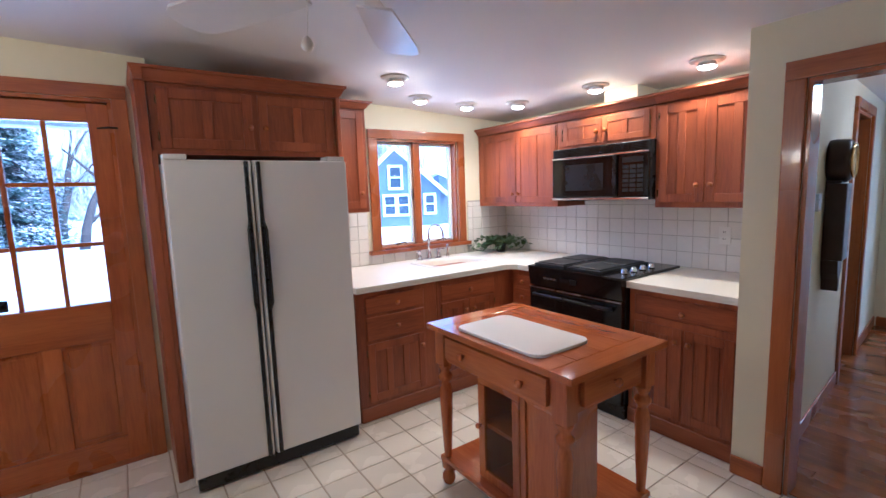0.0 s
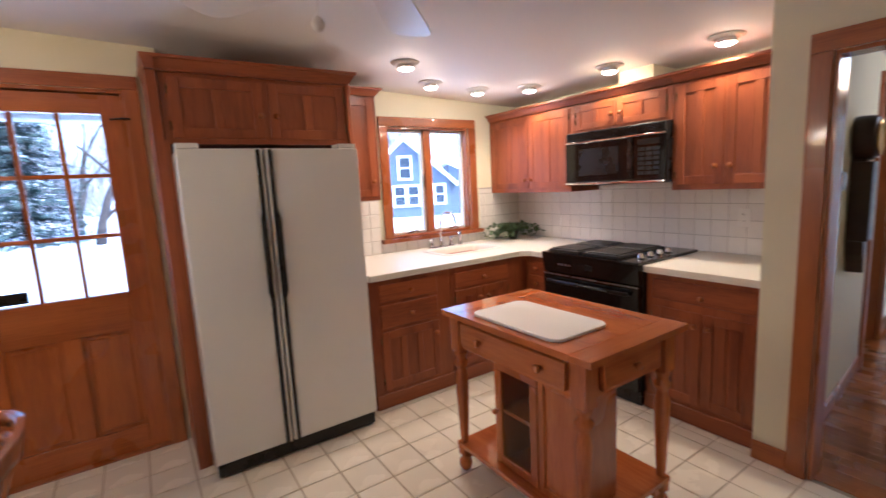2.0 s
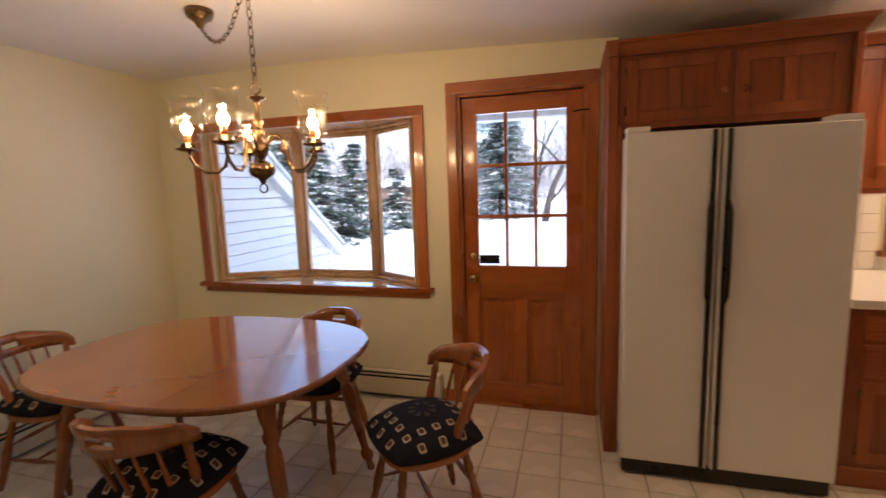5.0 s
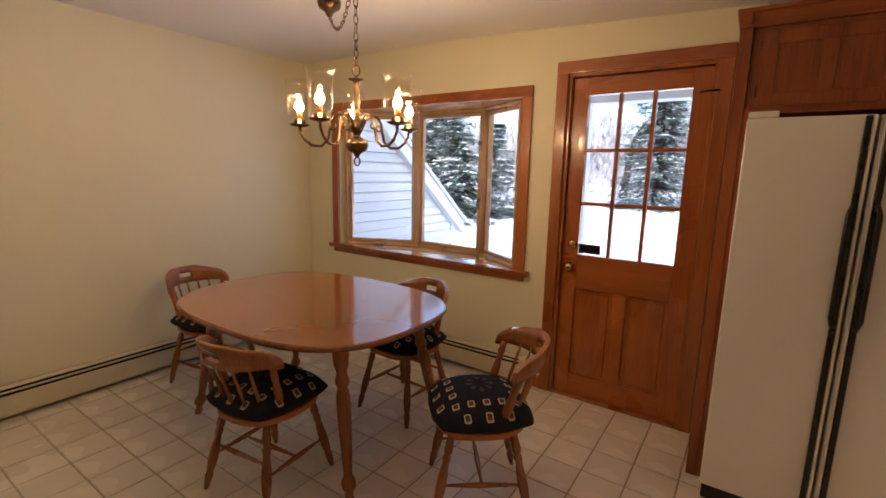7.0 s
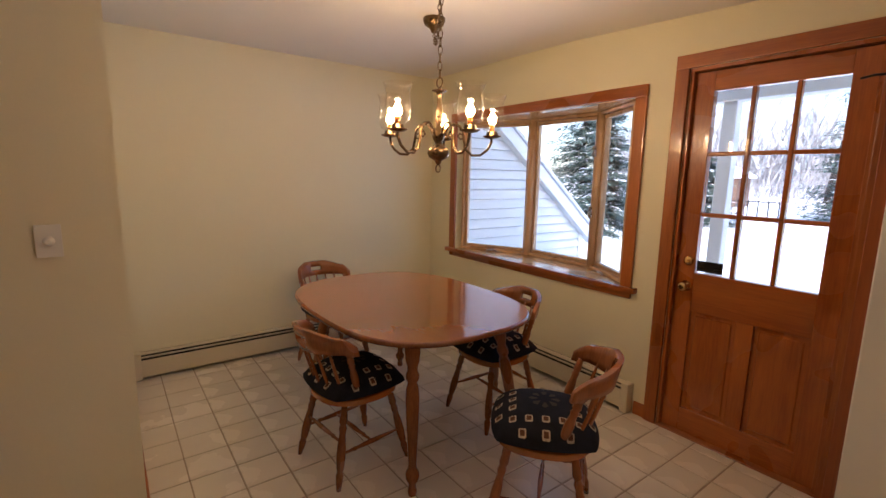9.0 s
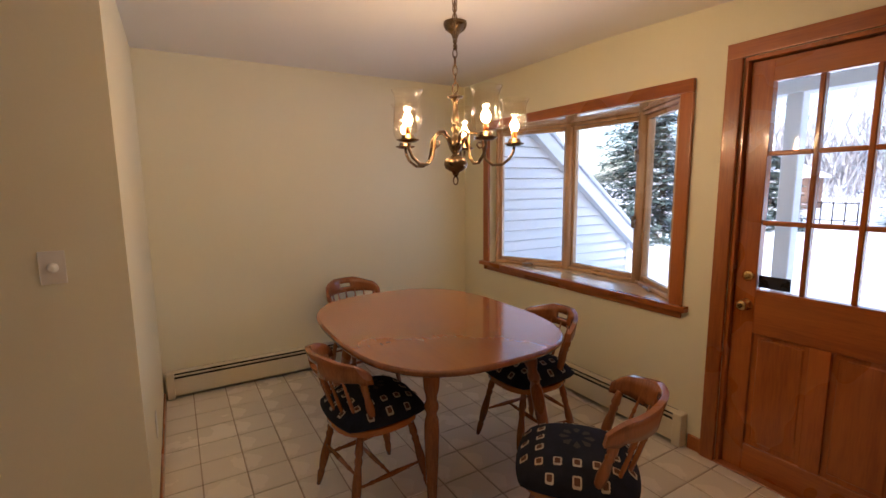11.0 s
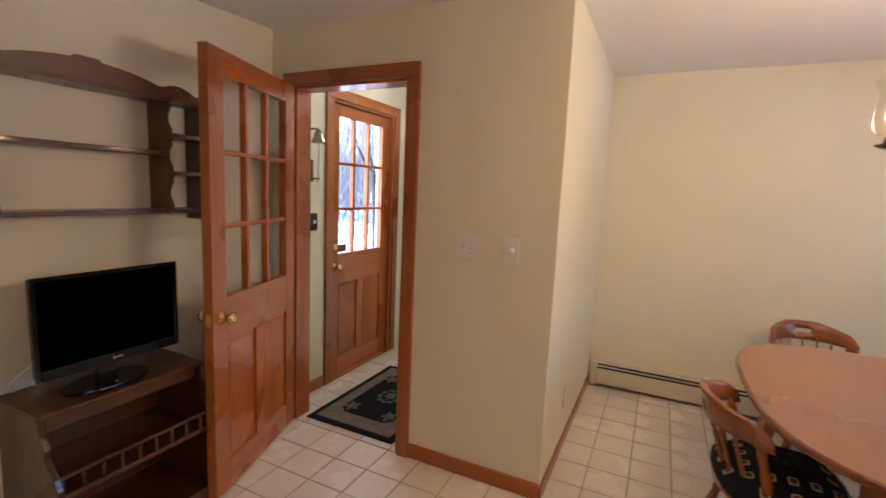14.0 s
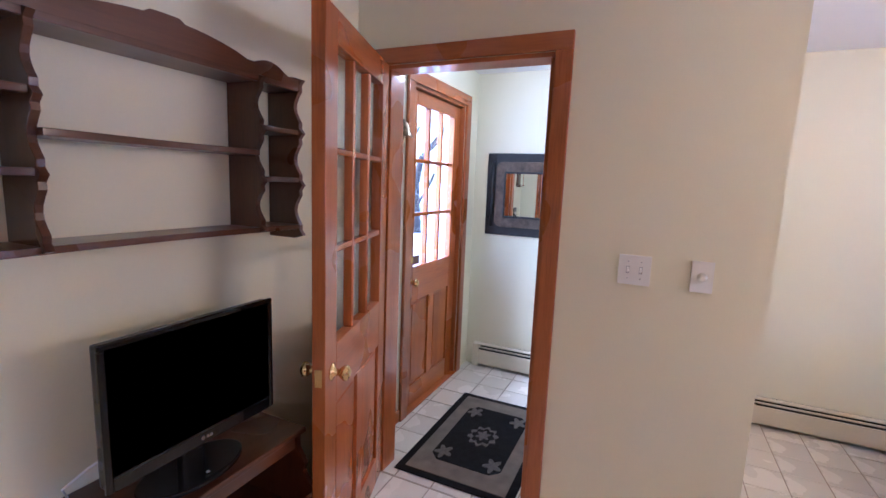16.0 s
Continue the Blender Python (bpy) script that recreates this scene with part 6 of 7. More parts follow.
part("inner_field", prism(bmesh.new(), [(cx - 0.33, cy - 0.15), (cx - 0.28, cy - 0.20), (cx + 0.28, cy - 0.20), (cx + 0.33, cy - 0.15), (cx + 0.33, cy + 0.15), (cx + 0.28, cy + 0.20), (cx - 0.28, cy + 0.20), (cx - 0.33, cy + 0.15)], 0.0115, 0.014), RUG_BLACK, e, "black middle of the rug")
def petals(c, r, k, amp, n=64):
    return [(c[0] + (r + amp * math.cos(k * t)) * math.cos(t) * 1.25, c[1] + (r + amp * math.cos(k * t)) * math.sin(t)) for t in [2 * math.pi * i / n for i in range(n)]]
part("medallion", prism(bmesh.new(), petals((cx, cy), 0.082, 10, 0.010), 0.014, 0.0165), RUG_PALE, e, "pale flower medallion")
part("medallion_ring", prism(bmesh.new(), petals((cx, cy), 0.062, 8, 0.008), 0.0165, 0.0185), RUG_BLACK, e)
part("medallion_heart", prism(bmesh.new(), petals((cx, cy), 0.036, 6, 0.010), 0.0185, 0.0205), RUG_PALE, e)
for sx in (-1, 1):
    for sy in (-1, 1):
        part("corner_flower", prism(bmesh.new(), petals((cx + sx * 0.25, cy + sy * 0.145), 0.040, 5, 0.014), 0.014, 0.0165), RUG_PALE, e, "pale corner flower")

# carved wall mirror
IRON = mat("dark_carved_wood", (0.020, 0.018, 0.017), 0.5, var=0.5, scale=18, fine=80, bump=0.5, bdist=0.004)
BRONZE = mat("worn_bronze_inlay", (0.11, 0.08, 0.055), 0.5, metal=0.4, var=0.6, scale=14, fine=60, bump=0.6, bdist=0.004)
MIRROR = mat("mirror_glass", (0.86, 0.88, 0.88), 0.02, metal=1.0, var=0.01, bump=0.0, rvar=0.01)
e = thing("wall_mirror", (XW, -0.36, 1.12), "square mirror in a dark carved frame with worn bronze inlay", "mirror")
my0, my1, mz0, mz1 = -0.655, -0.05, 1.12, 1.76
part("back_board", B(XW + 0.001, XW + 0.018, my0, my1, mz0, mz1, 0.004), IRON, e)
for y in (my0 + 0.05, my1 - 0.05):
    part("carved_side", tube(bmesh.new(), [(XW + 0.026, y, mz0 + 0.07), (XW + 0.034, y, (mz0 + mz1) / 2), (XW + 0.026, y, mz1 - 0.07)], [0.014, 0.022, 0.014], 8), IRON, e)
bm = bmesh.new()
prism(bm, rrect(my0 + 0.075, my1 - 0.075, mz0 + 0.065, mz1 - 0.065, 0.05), XW + 0.018, XW + 0.026, Matrix(((0, 0, 1, 0), (1, 0, 0, 0), (0, 1, 0, 0), (0, 0, 0, 1))), 0.003)
part("inlay", bm, BRONZE, e)
part("inner_frame", frame_box(bmesh.new(), "x", XW + 0.026, XW + 0.036, my0 + 0.145, my1 - 0.145, mz0 + 0.14, mz1 - 0.14, 0.016), IRON, e)
part("glass", B(XW + 0.0262, XW + 0.030, my0 + 0.16, my1 - 0.16, mz0 + 0.155, mz1 - 0.155), MIRROR, e, "silvered mirror glass")

# brass bell, key rack, phone plate
BELL = mat("tarnished_bell_brass", (0.30, 0.24, 0.16), 0.28, metal=1.0, var=0.3, scale=20)
e = thing("door_bell", (-1.17, YS, 1.75), "brass hand bell on a dark wall bracket with a pull cord", "bell")
part("bracket", B(-1.12, -1.10, YS + 0.001, YS + 0.012, 1.76, 1.86, 0.003), BLACK, e, "dark iron bracket")
part("bracket_arm", tube(bmesh.new(), [(-1.11, YS + 0.01, 1.83), (-1.14, YS + 0.04, 1.84), (-1.18, YS + 0.07, 1.842)], 0.006, 6), BLACK, e)
b = part("bell_cup", lathe(bmesh.new(), [(0.050, 1.752), (0.048, 1.758), (0.037, 1.785), (0.030, 1.81), (0.023, 1.828), (0.010, 1.836), (0.006, 1.845)], 20, Matrix.Translation((-1.19, YS + 0.075, 0))), BELL, e)
part("cord", tube(bmesh.new(), [(-1.19, YS + 0.075, 1.755), (-1.19, YS + 0.072, 1.60), (-1.192, YS + 0.07, 1.50)], 0.0025, 5), HONEY, b, "thin pull cord")
e.location.x += 0.055
e = thing("key_rack", (-1.14, YS, 1.50), "small dark wooden key rack with a shelf", "key rack")
part("back_board", B(-1.20, -1.075, YS + 0.001, YS + 0.014, 1.50, 1.645, 0.004), WALNUT, e)
part("picture", B(-1.185, -1.09, YS + 0.0145, YS + 0.017, 1.545, 1.63), BRONZE, e)
part("ledge", B(-1.215, -1.06, YS + 0.001, YS + 0.055, 1.515, 1.527, 0.003), WALNUT, e)
for k in range(4):
    part("hook", tube(bmesh.new(), [(-1.18 + 0.028 * k, YS + 0.012, 1.508), (-1.18 + 0.028 * k, YS + 0.03, 1.50), (-1.18 + 0.028 * k, YS + 0.032, 1.512)], 0.002, 5), BRASS, e, "tiny brass hook")
e.location.x += 0.045
e = thing("switch_plate", (-1.15, YS, 1.17), "dark bronze switch plate in the entry", "wall plate")
part("plate", B(-1.205, -1.10, YS + 0.001, YS + 0.008, 1.165, 1.285, 0.003), BLACK, e)
part("toggle", B(-1.175, -1.160, YS + 0.008, YS + 0.02, 1.215, 1.24, 0.002), WHITE_PLASTIC, e, "pale toggle")

e = thing("entry_ceiling_light", (-1.75, -0.22, 2.3), "round white glass ceiling light, switched on", "ceiling light")
part("rim", lathe(bmesh.new(), [(0.10, 2.342), (0.13, 2.345), (0.135, 2.368), (0.10, 2.369)], 28, Matrix.Translation((-1.75, -0.22, 0))), WHITE_TRIM, e)
part("diffuser", lathe(bmesh.new(), [(0.005, 2.315), (0.06, 2.319), (0.10, 2.331), (0.115, 2.343)], 28, Matrix.Translation((-1.75, -0.22, 0))), CANLAMP_W, e, "glowing white glass diffuser")

# ---- hallway ----
CLOCKW = mat("dark_walnut_clock_case", (0.030, 0.014, 0.008), 0.4, var=0.4, scale=10, bump=0.1)
yc = YP - 0.101
e = thing("wall_clock", (4.17, yc, 0.87), "dark walnut long-case wall clock with a round head", "clock")
part("case", B(4.13, 4.29, yc - 0.10, yc, 1.02, 1.47, 0.012, 2), CLOCKW, e)
mk = Matrix.Translation((4.21, yc, 1.60)) @ pose(0, 0, 0, 90, 0, 0)
part("head", lathe(bmesh.new(), [(0.122, 0.001), (0.126, 0.025), (0.122, 0.085), (0.112, 0.10), (0.098, 0.104)], 32, mk), CLOCKW, e)
part("dial", lathe(bmesh.new(), [(0.090, 0.104), (0.089, 0.107), (0.08, 0.1075)], 32, mk), WHITE_TRIM, e, "pale round dial")
part("bezel", lathe(bmesh.new(), [(0.096, 0.105), (0.102, 0.110), (0.098, 0.118), (0.093, 0.111)], 32, mk), BRASS, e, "brass bezel ring")
part("drop", prism(bmesh.new(), [(4.14, 1.02), (4.28, 1.02), (4.265, 0.94), (4.235, 0.90), (4.225, 0.83), (4.195, 0.83), (4.185, 0.90), (4.155, 0.94)], -yc, -yc + 0.08, Matrix(((1, 0, 0, 0), (0, 0, -1, 0), (0, 1, 0, 0), (0, 0, 0, 1))), 0.004), CLOCKW, e, "carved lower finial")
part("neck_block", B(4.145, 4.275, yc - 0.07, yc, 1.465, 1.49, 0.004), CLOCKW, e)
e = thing("thermostat", (3.86, yc, 1.33), "small grey thermostat on the hallway wall", "thermostat")
part("cover", B(3.825, 3.895, yc - 0.028, yc, 1.325, 1.42, 0.006, 2), GREYMETAL, e)
swing(bpy.data.objects["wall_clock"])
swing(bpy.data.objects["thermostat"])
e = thing("hall_ceiling_light", (5.0, 0.7, 2.1), "round white ceiling light in the hallway", "ceiling light")
part("diffuser", lathe(bmesh.new(), [(0.005, 2.085), (0.09, 2.095), (0.13, 2.12), (0.135, 2.158)], 24, Matrix.Translation((5.0, 0.7, 0))), CANLAMP_W, e)


# ---- outdoors: snow, the house's own wing, a neighbour's house, trees ----
bm = bmesh.new()
N = 60
def gz(x, y):
    d = max(0.0, math.hypot(x, y) - 9)
    return -0.45 + 0.04 * noise.noise(Vector((x * 0.18, y * 0.18, 0.3))) * min(1, d * 0.2 + 0.3) + 0.012 * d
vs = {}
R = [0, 2, 4, 6, 8, 10, 13, 17, 22, 28, 36, 48, 70, 120, 300, 900]
for i, r in enumerate(R):
    for k in range(48):
        a = 2 * math.pi * k / 48
        x, y = r * math.cos(a) + 0.8, r * math.sin(a) + 1.5
        vs[i, k] = bm.verts.new((x, y, gz(x, y) if r < 100 else 0.9))
for i in range(len(R) - 1):
    for k in range(48):
        q = (vs[i, k], vs[i + 1, k], vs[i + 1, (k + 1) % 48], vs[i, (k + 1) % 48])
        f = bm.faces.new(q)
        f.smooth = True
bmesh.ops.remove_doubles(bm, verts=bm.verts, dist=1e-4)
bmesh.ops.recalc_face_normals(bm, faces=bm.faces)
structure("ground", bm, SNOW, "open lawn under fresh snow")

SIDING = mat("white_clapboard", (0.80, 0.80, 0.79), 0.5, var=0.04, scale=2)
BLUEGREY = mat("blue_grey_siding", (0.11, 0.132, 0.16), 0.7, var=0.15, scale=1.5, fine=12, bump=0.3, bdist=0.01)
ROOFSNOW = mat("snowy_roof", (0.78, 0.80, 0.85), 0.85, var=0.1, scale=1.0, bump=0.4, bdist=0.03)
BARK = mat("dark_bark", (0.055, 0.042, 0.035), 0.9, var=0.4, scale=8, fine=50, bump=0.6, bdist=0.02)
NEEDLE = mat("snow_dusted_needles", (0.11, 0.155, 0.135), 0.8, var=0.5, scale=4, fine=20, bump=0.3)
# twigs kept pale grey: some of the distance haze is in this colour
TWIG = mat("grey_winter_twigs", (0.36, 0.34, 0.34), 0.9, var=0.3, scale=2, bump=0.2)
DARKGLASS = mat("dark_far_glass", (0.05, 0.06, 0.075), 0.1, var=0.2, bump=0)


def wing():
    """The house's own garage wing: a gable of clapboards that runs out northwards beside the bay window."""
    e = thing("garage_wing", (-3.4, 6.5, -0.45), "white clapboard garage wing with a snowy sloping roof", "house")
    X = -2.30
    ya, yb, z0 = YN + 0.17, 5.74, -0.6
    def roof_z(y):
        return 1.48 - (y - 5.02) * 0.765
    body = bmesh.new()
    prism(body, [(ya, z0), (yb, z0), (yb, roof_z(yb) - 0.12), (ya, roof_z(ya) - 0.12)], X - 3.0, X - 0.03, Matrix(((0, 0, 1, 0), (1, 0, 0, 0), (0, 1, 0, 0), (0, 0, 0, 1))))
    part("wall", body, SIDING, e)
    k = 0
    z = z0
    while z < 3.7:
        h = 0.102
        y1 = min(yb, 5.02 + (1.41 - z - h) / 0.765)
        if y1 > ya + 0.1:
            bm = bmesh.new()
            y2 = min(yb, 5.02 + (1.41 - z) / 0.765)
            prof = [(X - 0.028, z), (X + 0.026, z), (X + 0.004, z + h * 0.93), (X - 0.028, z + h * 0.93)]
            a = [bm.verts.new((x, ya, q)) for x, q in prof]
            b = [bm.verts.new((x, (y2 if q == z else y1), q)) for x, q in prof]
            bm.faces.new(a)
            bm.faces.new(list(reversed(b)))
            for i in range(4):
                bm.faces.new((a[i], a[(i + 1) % 4], b[(i + 1) % 4], b[i]))
            bmesh.ops.recalc_face_normals(bm, faces=bm.faces)
            part("clapboard", bm, SIDING, e)
        z += h
    part("corner_board", B(X - 0.05, X + 0.03, yb - 0.04, yb + 0.03, z0, roof_z(yb) - 0.10, 0.005), SIDING, e)
    bm = bmesh.new()
    prism(bm, [(ya, roof_z(ya) - 0.16), (5.90, roof_z(5.90) - 0.16), (5.90, roof_z(5.90) + 0.0), (ya, roof_z(ya) + 0.0)], X - 0.02, X + 0.10, Matrix(((0, 0, 1, 0), (1, 0, 0, 0), (0, 1, 0, 0), (0, 0, 0, 1))), 0.01)
    part("rake_board", bm, SIDING, e)
    bm = bmesh.new()
    prism(bm, [(ya, roof_z(ya)), (5.95, roof_z(5.95)), (5.95, roof_z(5.95) + 0.055), (ya, roof_z(ya) + 0.055)], X - 3.2, X + 0.13, Matrix(((0, 0, 1, 0), (1, 0, 0, 0), (0, 1, 0, 0), (0, 0, 0, 1))), 0.02)
    part("roof", bm, ROOFSNOW, e)


wing()


def neighbour():
    """A gabled house across the lawn, with white-framed windows."""
    e = thing("neighbour_house", (17, 20, 0), "blue-grey gabled neighbour house with white windows and snowy roof", "house")
    m = Matrix.Translation((12.9, 21.9, -0.75)) @ pose(0, 0, 0, 0, 0, -30) @ Matrix.Scale(0.77, 4)
    def pm(nm, bm, mt, par=e):
        bmesh.ops.transform(bm, matrix=m, verts=bm.verts)
        return part(nm, bm, mt, par)
    XZ = Matrix(((1, 0, 0, 0), (0, 0, 1, 0), (0, 1, 0, 0), (0, 0, 0, 1)))
    pm("wall", prism(bmesh.new(), [(-3.1, 0), (3.1, 0), (3.1, 3.1), (0, 5.9), (-3.1, 3.1)], 0, 7, XZ), BLUEGREY)
    pm("side_wing", prism(bmesh.new(), [(3.1, 0), (6.6, 0), (6.6, 2.4), (3.1, 4.2)], 0.8, 6.5, XZ), BLUEGREY)
    for s in (-1, 1):
        pm("roof", prism(bmesh.new(), [(0, 5.9), (s * 3.6, 2.65), (s * 3.6, 2.95), (0, 6.25)], -0.45, 7.3, XZ), ROOFSNOW)
    pm("side_roof", prism(bmesh.new(), [(2.9, 4.3), (7.1, 2.15), (7.1, 2.4), (2.9, 4.6)], 0.4, 6.8, XZ), ROOFSNOW)
    pm("foundation", prism(bmesh.new(), [(-3.12, -0.6), (6.62, -0.6), (6.62, 0.15), (-3.12, 0.15)], -0.02, 6.9, XZ), GROUT)
    for x, z, w, h in ((0, 3.3, 0.85, 1.5), (-0.45, 1.45, 0.8, 1.35), (0.5, 1.45, 0.8, 1.35), (2.35, 1.5, 0.7, 1.3), (4.6, 1.5, 0.6, 1.1)):
        y = -0.03 if x < 3 else 0.77
        f = pm("window", frame_box(bmesh.new(), "y", y - 0.06, y + 0.04, x - w / 2 - 0.1, x + w / 2 + 0.1, z - 0.1, z + h + 0.1, 0.16, bevel=0.0), SIDING)
        bm = B(x - w / 2, x + w / 2, y - 0.02, y + 0.03, z, z + h)
        bmesh.ops.transform(bm, matrix=m, verts=bm.verts)
        part("pane", bm, DARKGLASS, f)
        bm = B(x - w / 2, x + w / 2, y - 0.05, y - 0.021, z + h / 2 - 0.05, z + h / 2 + 0.05)
        bmesh.ops.transform(bm, matrix=m, verts=bm.verts)
        part("meeting_rail", bm, SIDING, f)


neighbour()


def spruce(x, y, h, r, seed):
    """A conifer: tapered trunk, whorls of drooping boughs each with many needle sprays, snow on their tops."""
    rn = random.Random(seed)
    z0 = gz(x, y)
    e = thing("spruce_tree", (x, y, z0), "tall green spruce with snow lying on its boughs", "tree", "spruces on the lawn")
    part("trunk", tube(bmesh.new(), [(x, y, z0 - 0.1), (x, y, z0 + h * 0.5), (x, y, z0 + h)], [h * 0.022, h * 0.014, 0.01], 8), BARK, e)
    gr, sn = [], []
    gf, sf = [], []
    def spray(P, F, p, d, s, w):
        sd = d.cross(Vector((0, 0, 1)))
        sd = sd.normalized() if sd.length > 1e-4 else Vector((1, 0, 0))
        k = len(P)
        P += [p, p + d * s * 0.5 + sd * w, p + d * s, p + d * s * 0.5 - sd * w]
        F.append((k, k + 1, k + 2, k + 3))
    levels = int(h * 5)
    for i in range(levels):
        f = i / levels
        z = z0 + h * (0.06 + 0.93 * f)
        rad = r * (1 - f) ** 0.85 * rn.uniform(0.85, 1.1) + 0.05
        n = max(4, int(11 * (1 - f)) + 3)
        for b in range(n):
            a = rn.uniform(0, 2 * math.pi)
            L = rad * rn.uniform(0.75, 1.12)
            for j in range(1, 8):
                u = j / 7
                p = Vector((x + math.cos(a) * L * u, y + math.sin(a) * L * u, z - 0.30 * L * u + 0.12 * L * u * u))
                for q in range(13):
                    aa = a + rn.uniform(-1.1, 1.1)
                    d = Vector((math.cos(aa), math.sin(aa), rn.uniform(-0.55, 0.1))).normalized()
                    s = rn.uniform(0.14, 0.30) * (0.6 + 0.12 * h / 4)
                    spray(gr, gf, p + Vector((rn.uniform(-0.16, 0.16), rn.uniform(-0.16, 0.16), rn.uniform(-0.14, 0.06))), d, s, s * 0.26)
                for q in range(rn.choice((1, 1, 2, 3))):
                    d = Vector((math.cos(a), math.sin(a), -0.2)).normalized()
                    spray(sn, sf, p + Vector((rn.uniform(-0.14, 0.14), rn.uniform(-0.14, 0.14), 0.05)), d, rn.uniform(0.12, 0.24), rn.uniform(0.035, 0.07))
    for nm, P, F, mt, lab in (("boughs", gr, gf, NEEDLE, ""), ("snow_cap", sn, sf, SNOW, "snow on the boughs")):
        me = bpy.data.meshes.new(nm)
        me.from_pydata([v - Vector((x, y, z0)) for v in P], [], F)
        me.materials.append(mt)
        o = new(nm, me)
        o.parent = e
        tagged(o, lab)


spruce(-8.2, 15.2, 4.6, 1.8, 3)
spruce(-7.9, 17.6, 3.9, 1.6, 4)
spruce(-7.3, 20.8, 3.0, 1.3, 6)
spruce(-3.2, 26.5, 9.0, 2.6, 8)
spruce(-11.0, 17.5, 7.0, 2.4, 11)


def bare_tree(x, y, h, seed):
    """A leafless tree: trunk and limbs that fork down to fine twigs."""
    rn = random.Random(seed)
    z0 = gz(x, y) if math.hypot(x, y) < 90 else 0.6
    e = thing("bare_tree", (x, y, z0), "leafless winter tree with fine branching twigs", "tree", "bare trees round the lawn")
    wood_bm, twig_bm = bmesh.new(), bmesh.new()
    def grow(p, d, L, r, depth):
        n = 3
        pts, rs = [p], [r]
        for i in range(n):
            d = (d + Vector((rn.uniform(-0.22, 0.22), rn.uniform(-0.22, 0.22), rn.uniform(-0.02, 0.16)))).normalized()
            p = p + d * L / n
            pts.append(p)
            rs.append(r * (1 - 0.45 * (i + 1) / n))
        tube(wood_bm if depth < 2 else twig_bm, pts, rs, 6 if depth < 2 else 3)
        if depth < 5:
            for k in range(rn.randint(2, 3) + (1 if depth in (1, 2) else 0)):
                s = Vector((rn.uniform(-1, 1), rn.uniform(-1, 1), rn.uniform(-0.15, 0.75))).normalized()
                q = pts[rn.randint(1, n)] if k else pts[n]
                grow(q, (d * 0.55 + s * 0.7).normalized(), L * rn.uniform(0.55, 0.78), rs[-1] * rn.uniform(0.5, 0.72), depth + 1)
    grow(Vector((x, y, z0 - 0.1)), Vector((0, 0, 1)), h * 0.33, h * 0.022, 0)
    part("trunk", wood_bm, BARK, e)
    part("twigs", twig_bm, TWIG, e)


for k, (x, y, h) in enumerate([(-0.6, 23.5, 9.0), (4.2, 24.0, 10.0), (0.6, 24.0, 9.0), (6.5, 29.0, 12.0), (-1.8, 30.0, 11.0), (10.5, 30.0, 12.0), (-6.5, 34.0, 13.0), (-7.6, -4.6, 6.0), (-10.5, -6.4, 8.0), (-14.0, -7.5, 9.0)]):
    bare_tree(x, y, h, 20 + k)


def thicket(name, x0, x1, y, h, n, seed, label, mt=TWIG):
    """A far band of brush and twigs, too fine to count."""
    rn = random.Random(seed)
    P, F = [], []
    for i in range(n):
        px, py = rn.uniform(x0, x1), y + rn.uniform(-1.6, 1.6)
        hh = h * rn.uniform(0.35, 1.0) * (0.75 + 0.25 * math.sin(px * 0.9 + seed))
        z = gz(px, py) + rn.uniform(0.0, hh)
        d = Vector((rn.uniform(-0.6, 0.6), rn.uniform(-0.6, 0.6), 1)).normalized()
        L, w = rn.uniform(0.3, 0.9) * h * 0.25, rn.uniform(0.012, 0.04) * h * 0.3
        s = Vector((d.y, -d.x, 0.2)).normalized() * w
        p = Vector((px, py, z))
        k = len(P)
        P += [p - s, p + s, p + d * L + s * 0.3, p + d * L - s * 0.3]
        F.append((k, k + 1, k + 2, k + 3))
    me = bpy.data.meshes.new(name)
    me.from_pydata(P, [], F)
    me.materials.append(mt)
    return tagged(new(name, me), label, "brush", kind="stuff")


thicket("far_woods", -34, 34, 52, 12, 7000, 1, "grey winter woods behind the lawn")
thicket("far_woods", -22, 24, 38, 3.2, 3500, 2, "low dark brush at the lawn's edge", TWIG)
# haze over the farthest woods is painted as paler, bluer twigs
HAZE = mat("haze_toned_far_twigs", (0.50, 0.52, 0.55), 0.95, var=0.2, scale=1, bump=0.1)
thicket("hazy_woods", -40, 40, 64, 13, 9000, 9, "distant winter woods with haze put into their pale colour", HAZE)
thicket("hedge", 0.5, 7.0, 20.0, 1.1, 2500, 3, "dark evergreen hedge in the snow", NEEDLE)
thicket("entry_woods", -26, 6, -17, 9, 6000, 4, "grey winter woods before the entry")
thicket("entry_hedge", -16, -3, -9, 1.6, 2600, 5, "evergreen bushes before the entry", NEEDLE)

# porch post and eave outside the back door
e = thing("porch", (0.4, 4.6, -0.45), "white painted back porch with posts and a beam", "porch", kind="structure")
for x in (-0.30, 1.45):
    part("post", B(x - 0.05, x + 0.05, 4.75, 4.85, -0.45, 2.25, 0.006), SIDING, e)
part("beam", B(-0.5, 1.7, 4.72, 4.88, 2.06, 2.25, 0.006), SIDING, e)
part("porch_ceiling", B(-0.5, 1.7, YN + 0.17, 4.95, 2.26, 2.30), SIDING, e)
part("deck", B(-0.5, 1.7, YN + 0.165, 4.95, -0.18, -0.10, 0.004), SNOW, e, "snow-covered porch deck")
e = thing("entry_porch_post", (-1.95, -2.2, -0.45), "white painted porch post before the entry", "porch post", kind="structure")
part("post", B(-2.02, -1.90, -2.26, -2.14, -0.45, 2.4, 0.006), SIDING, e)

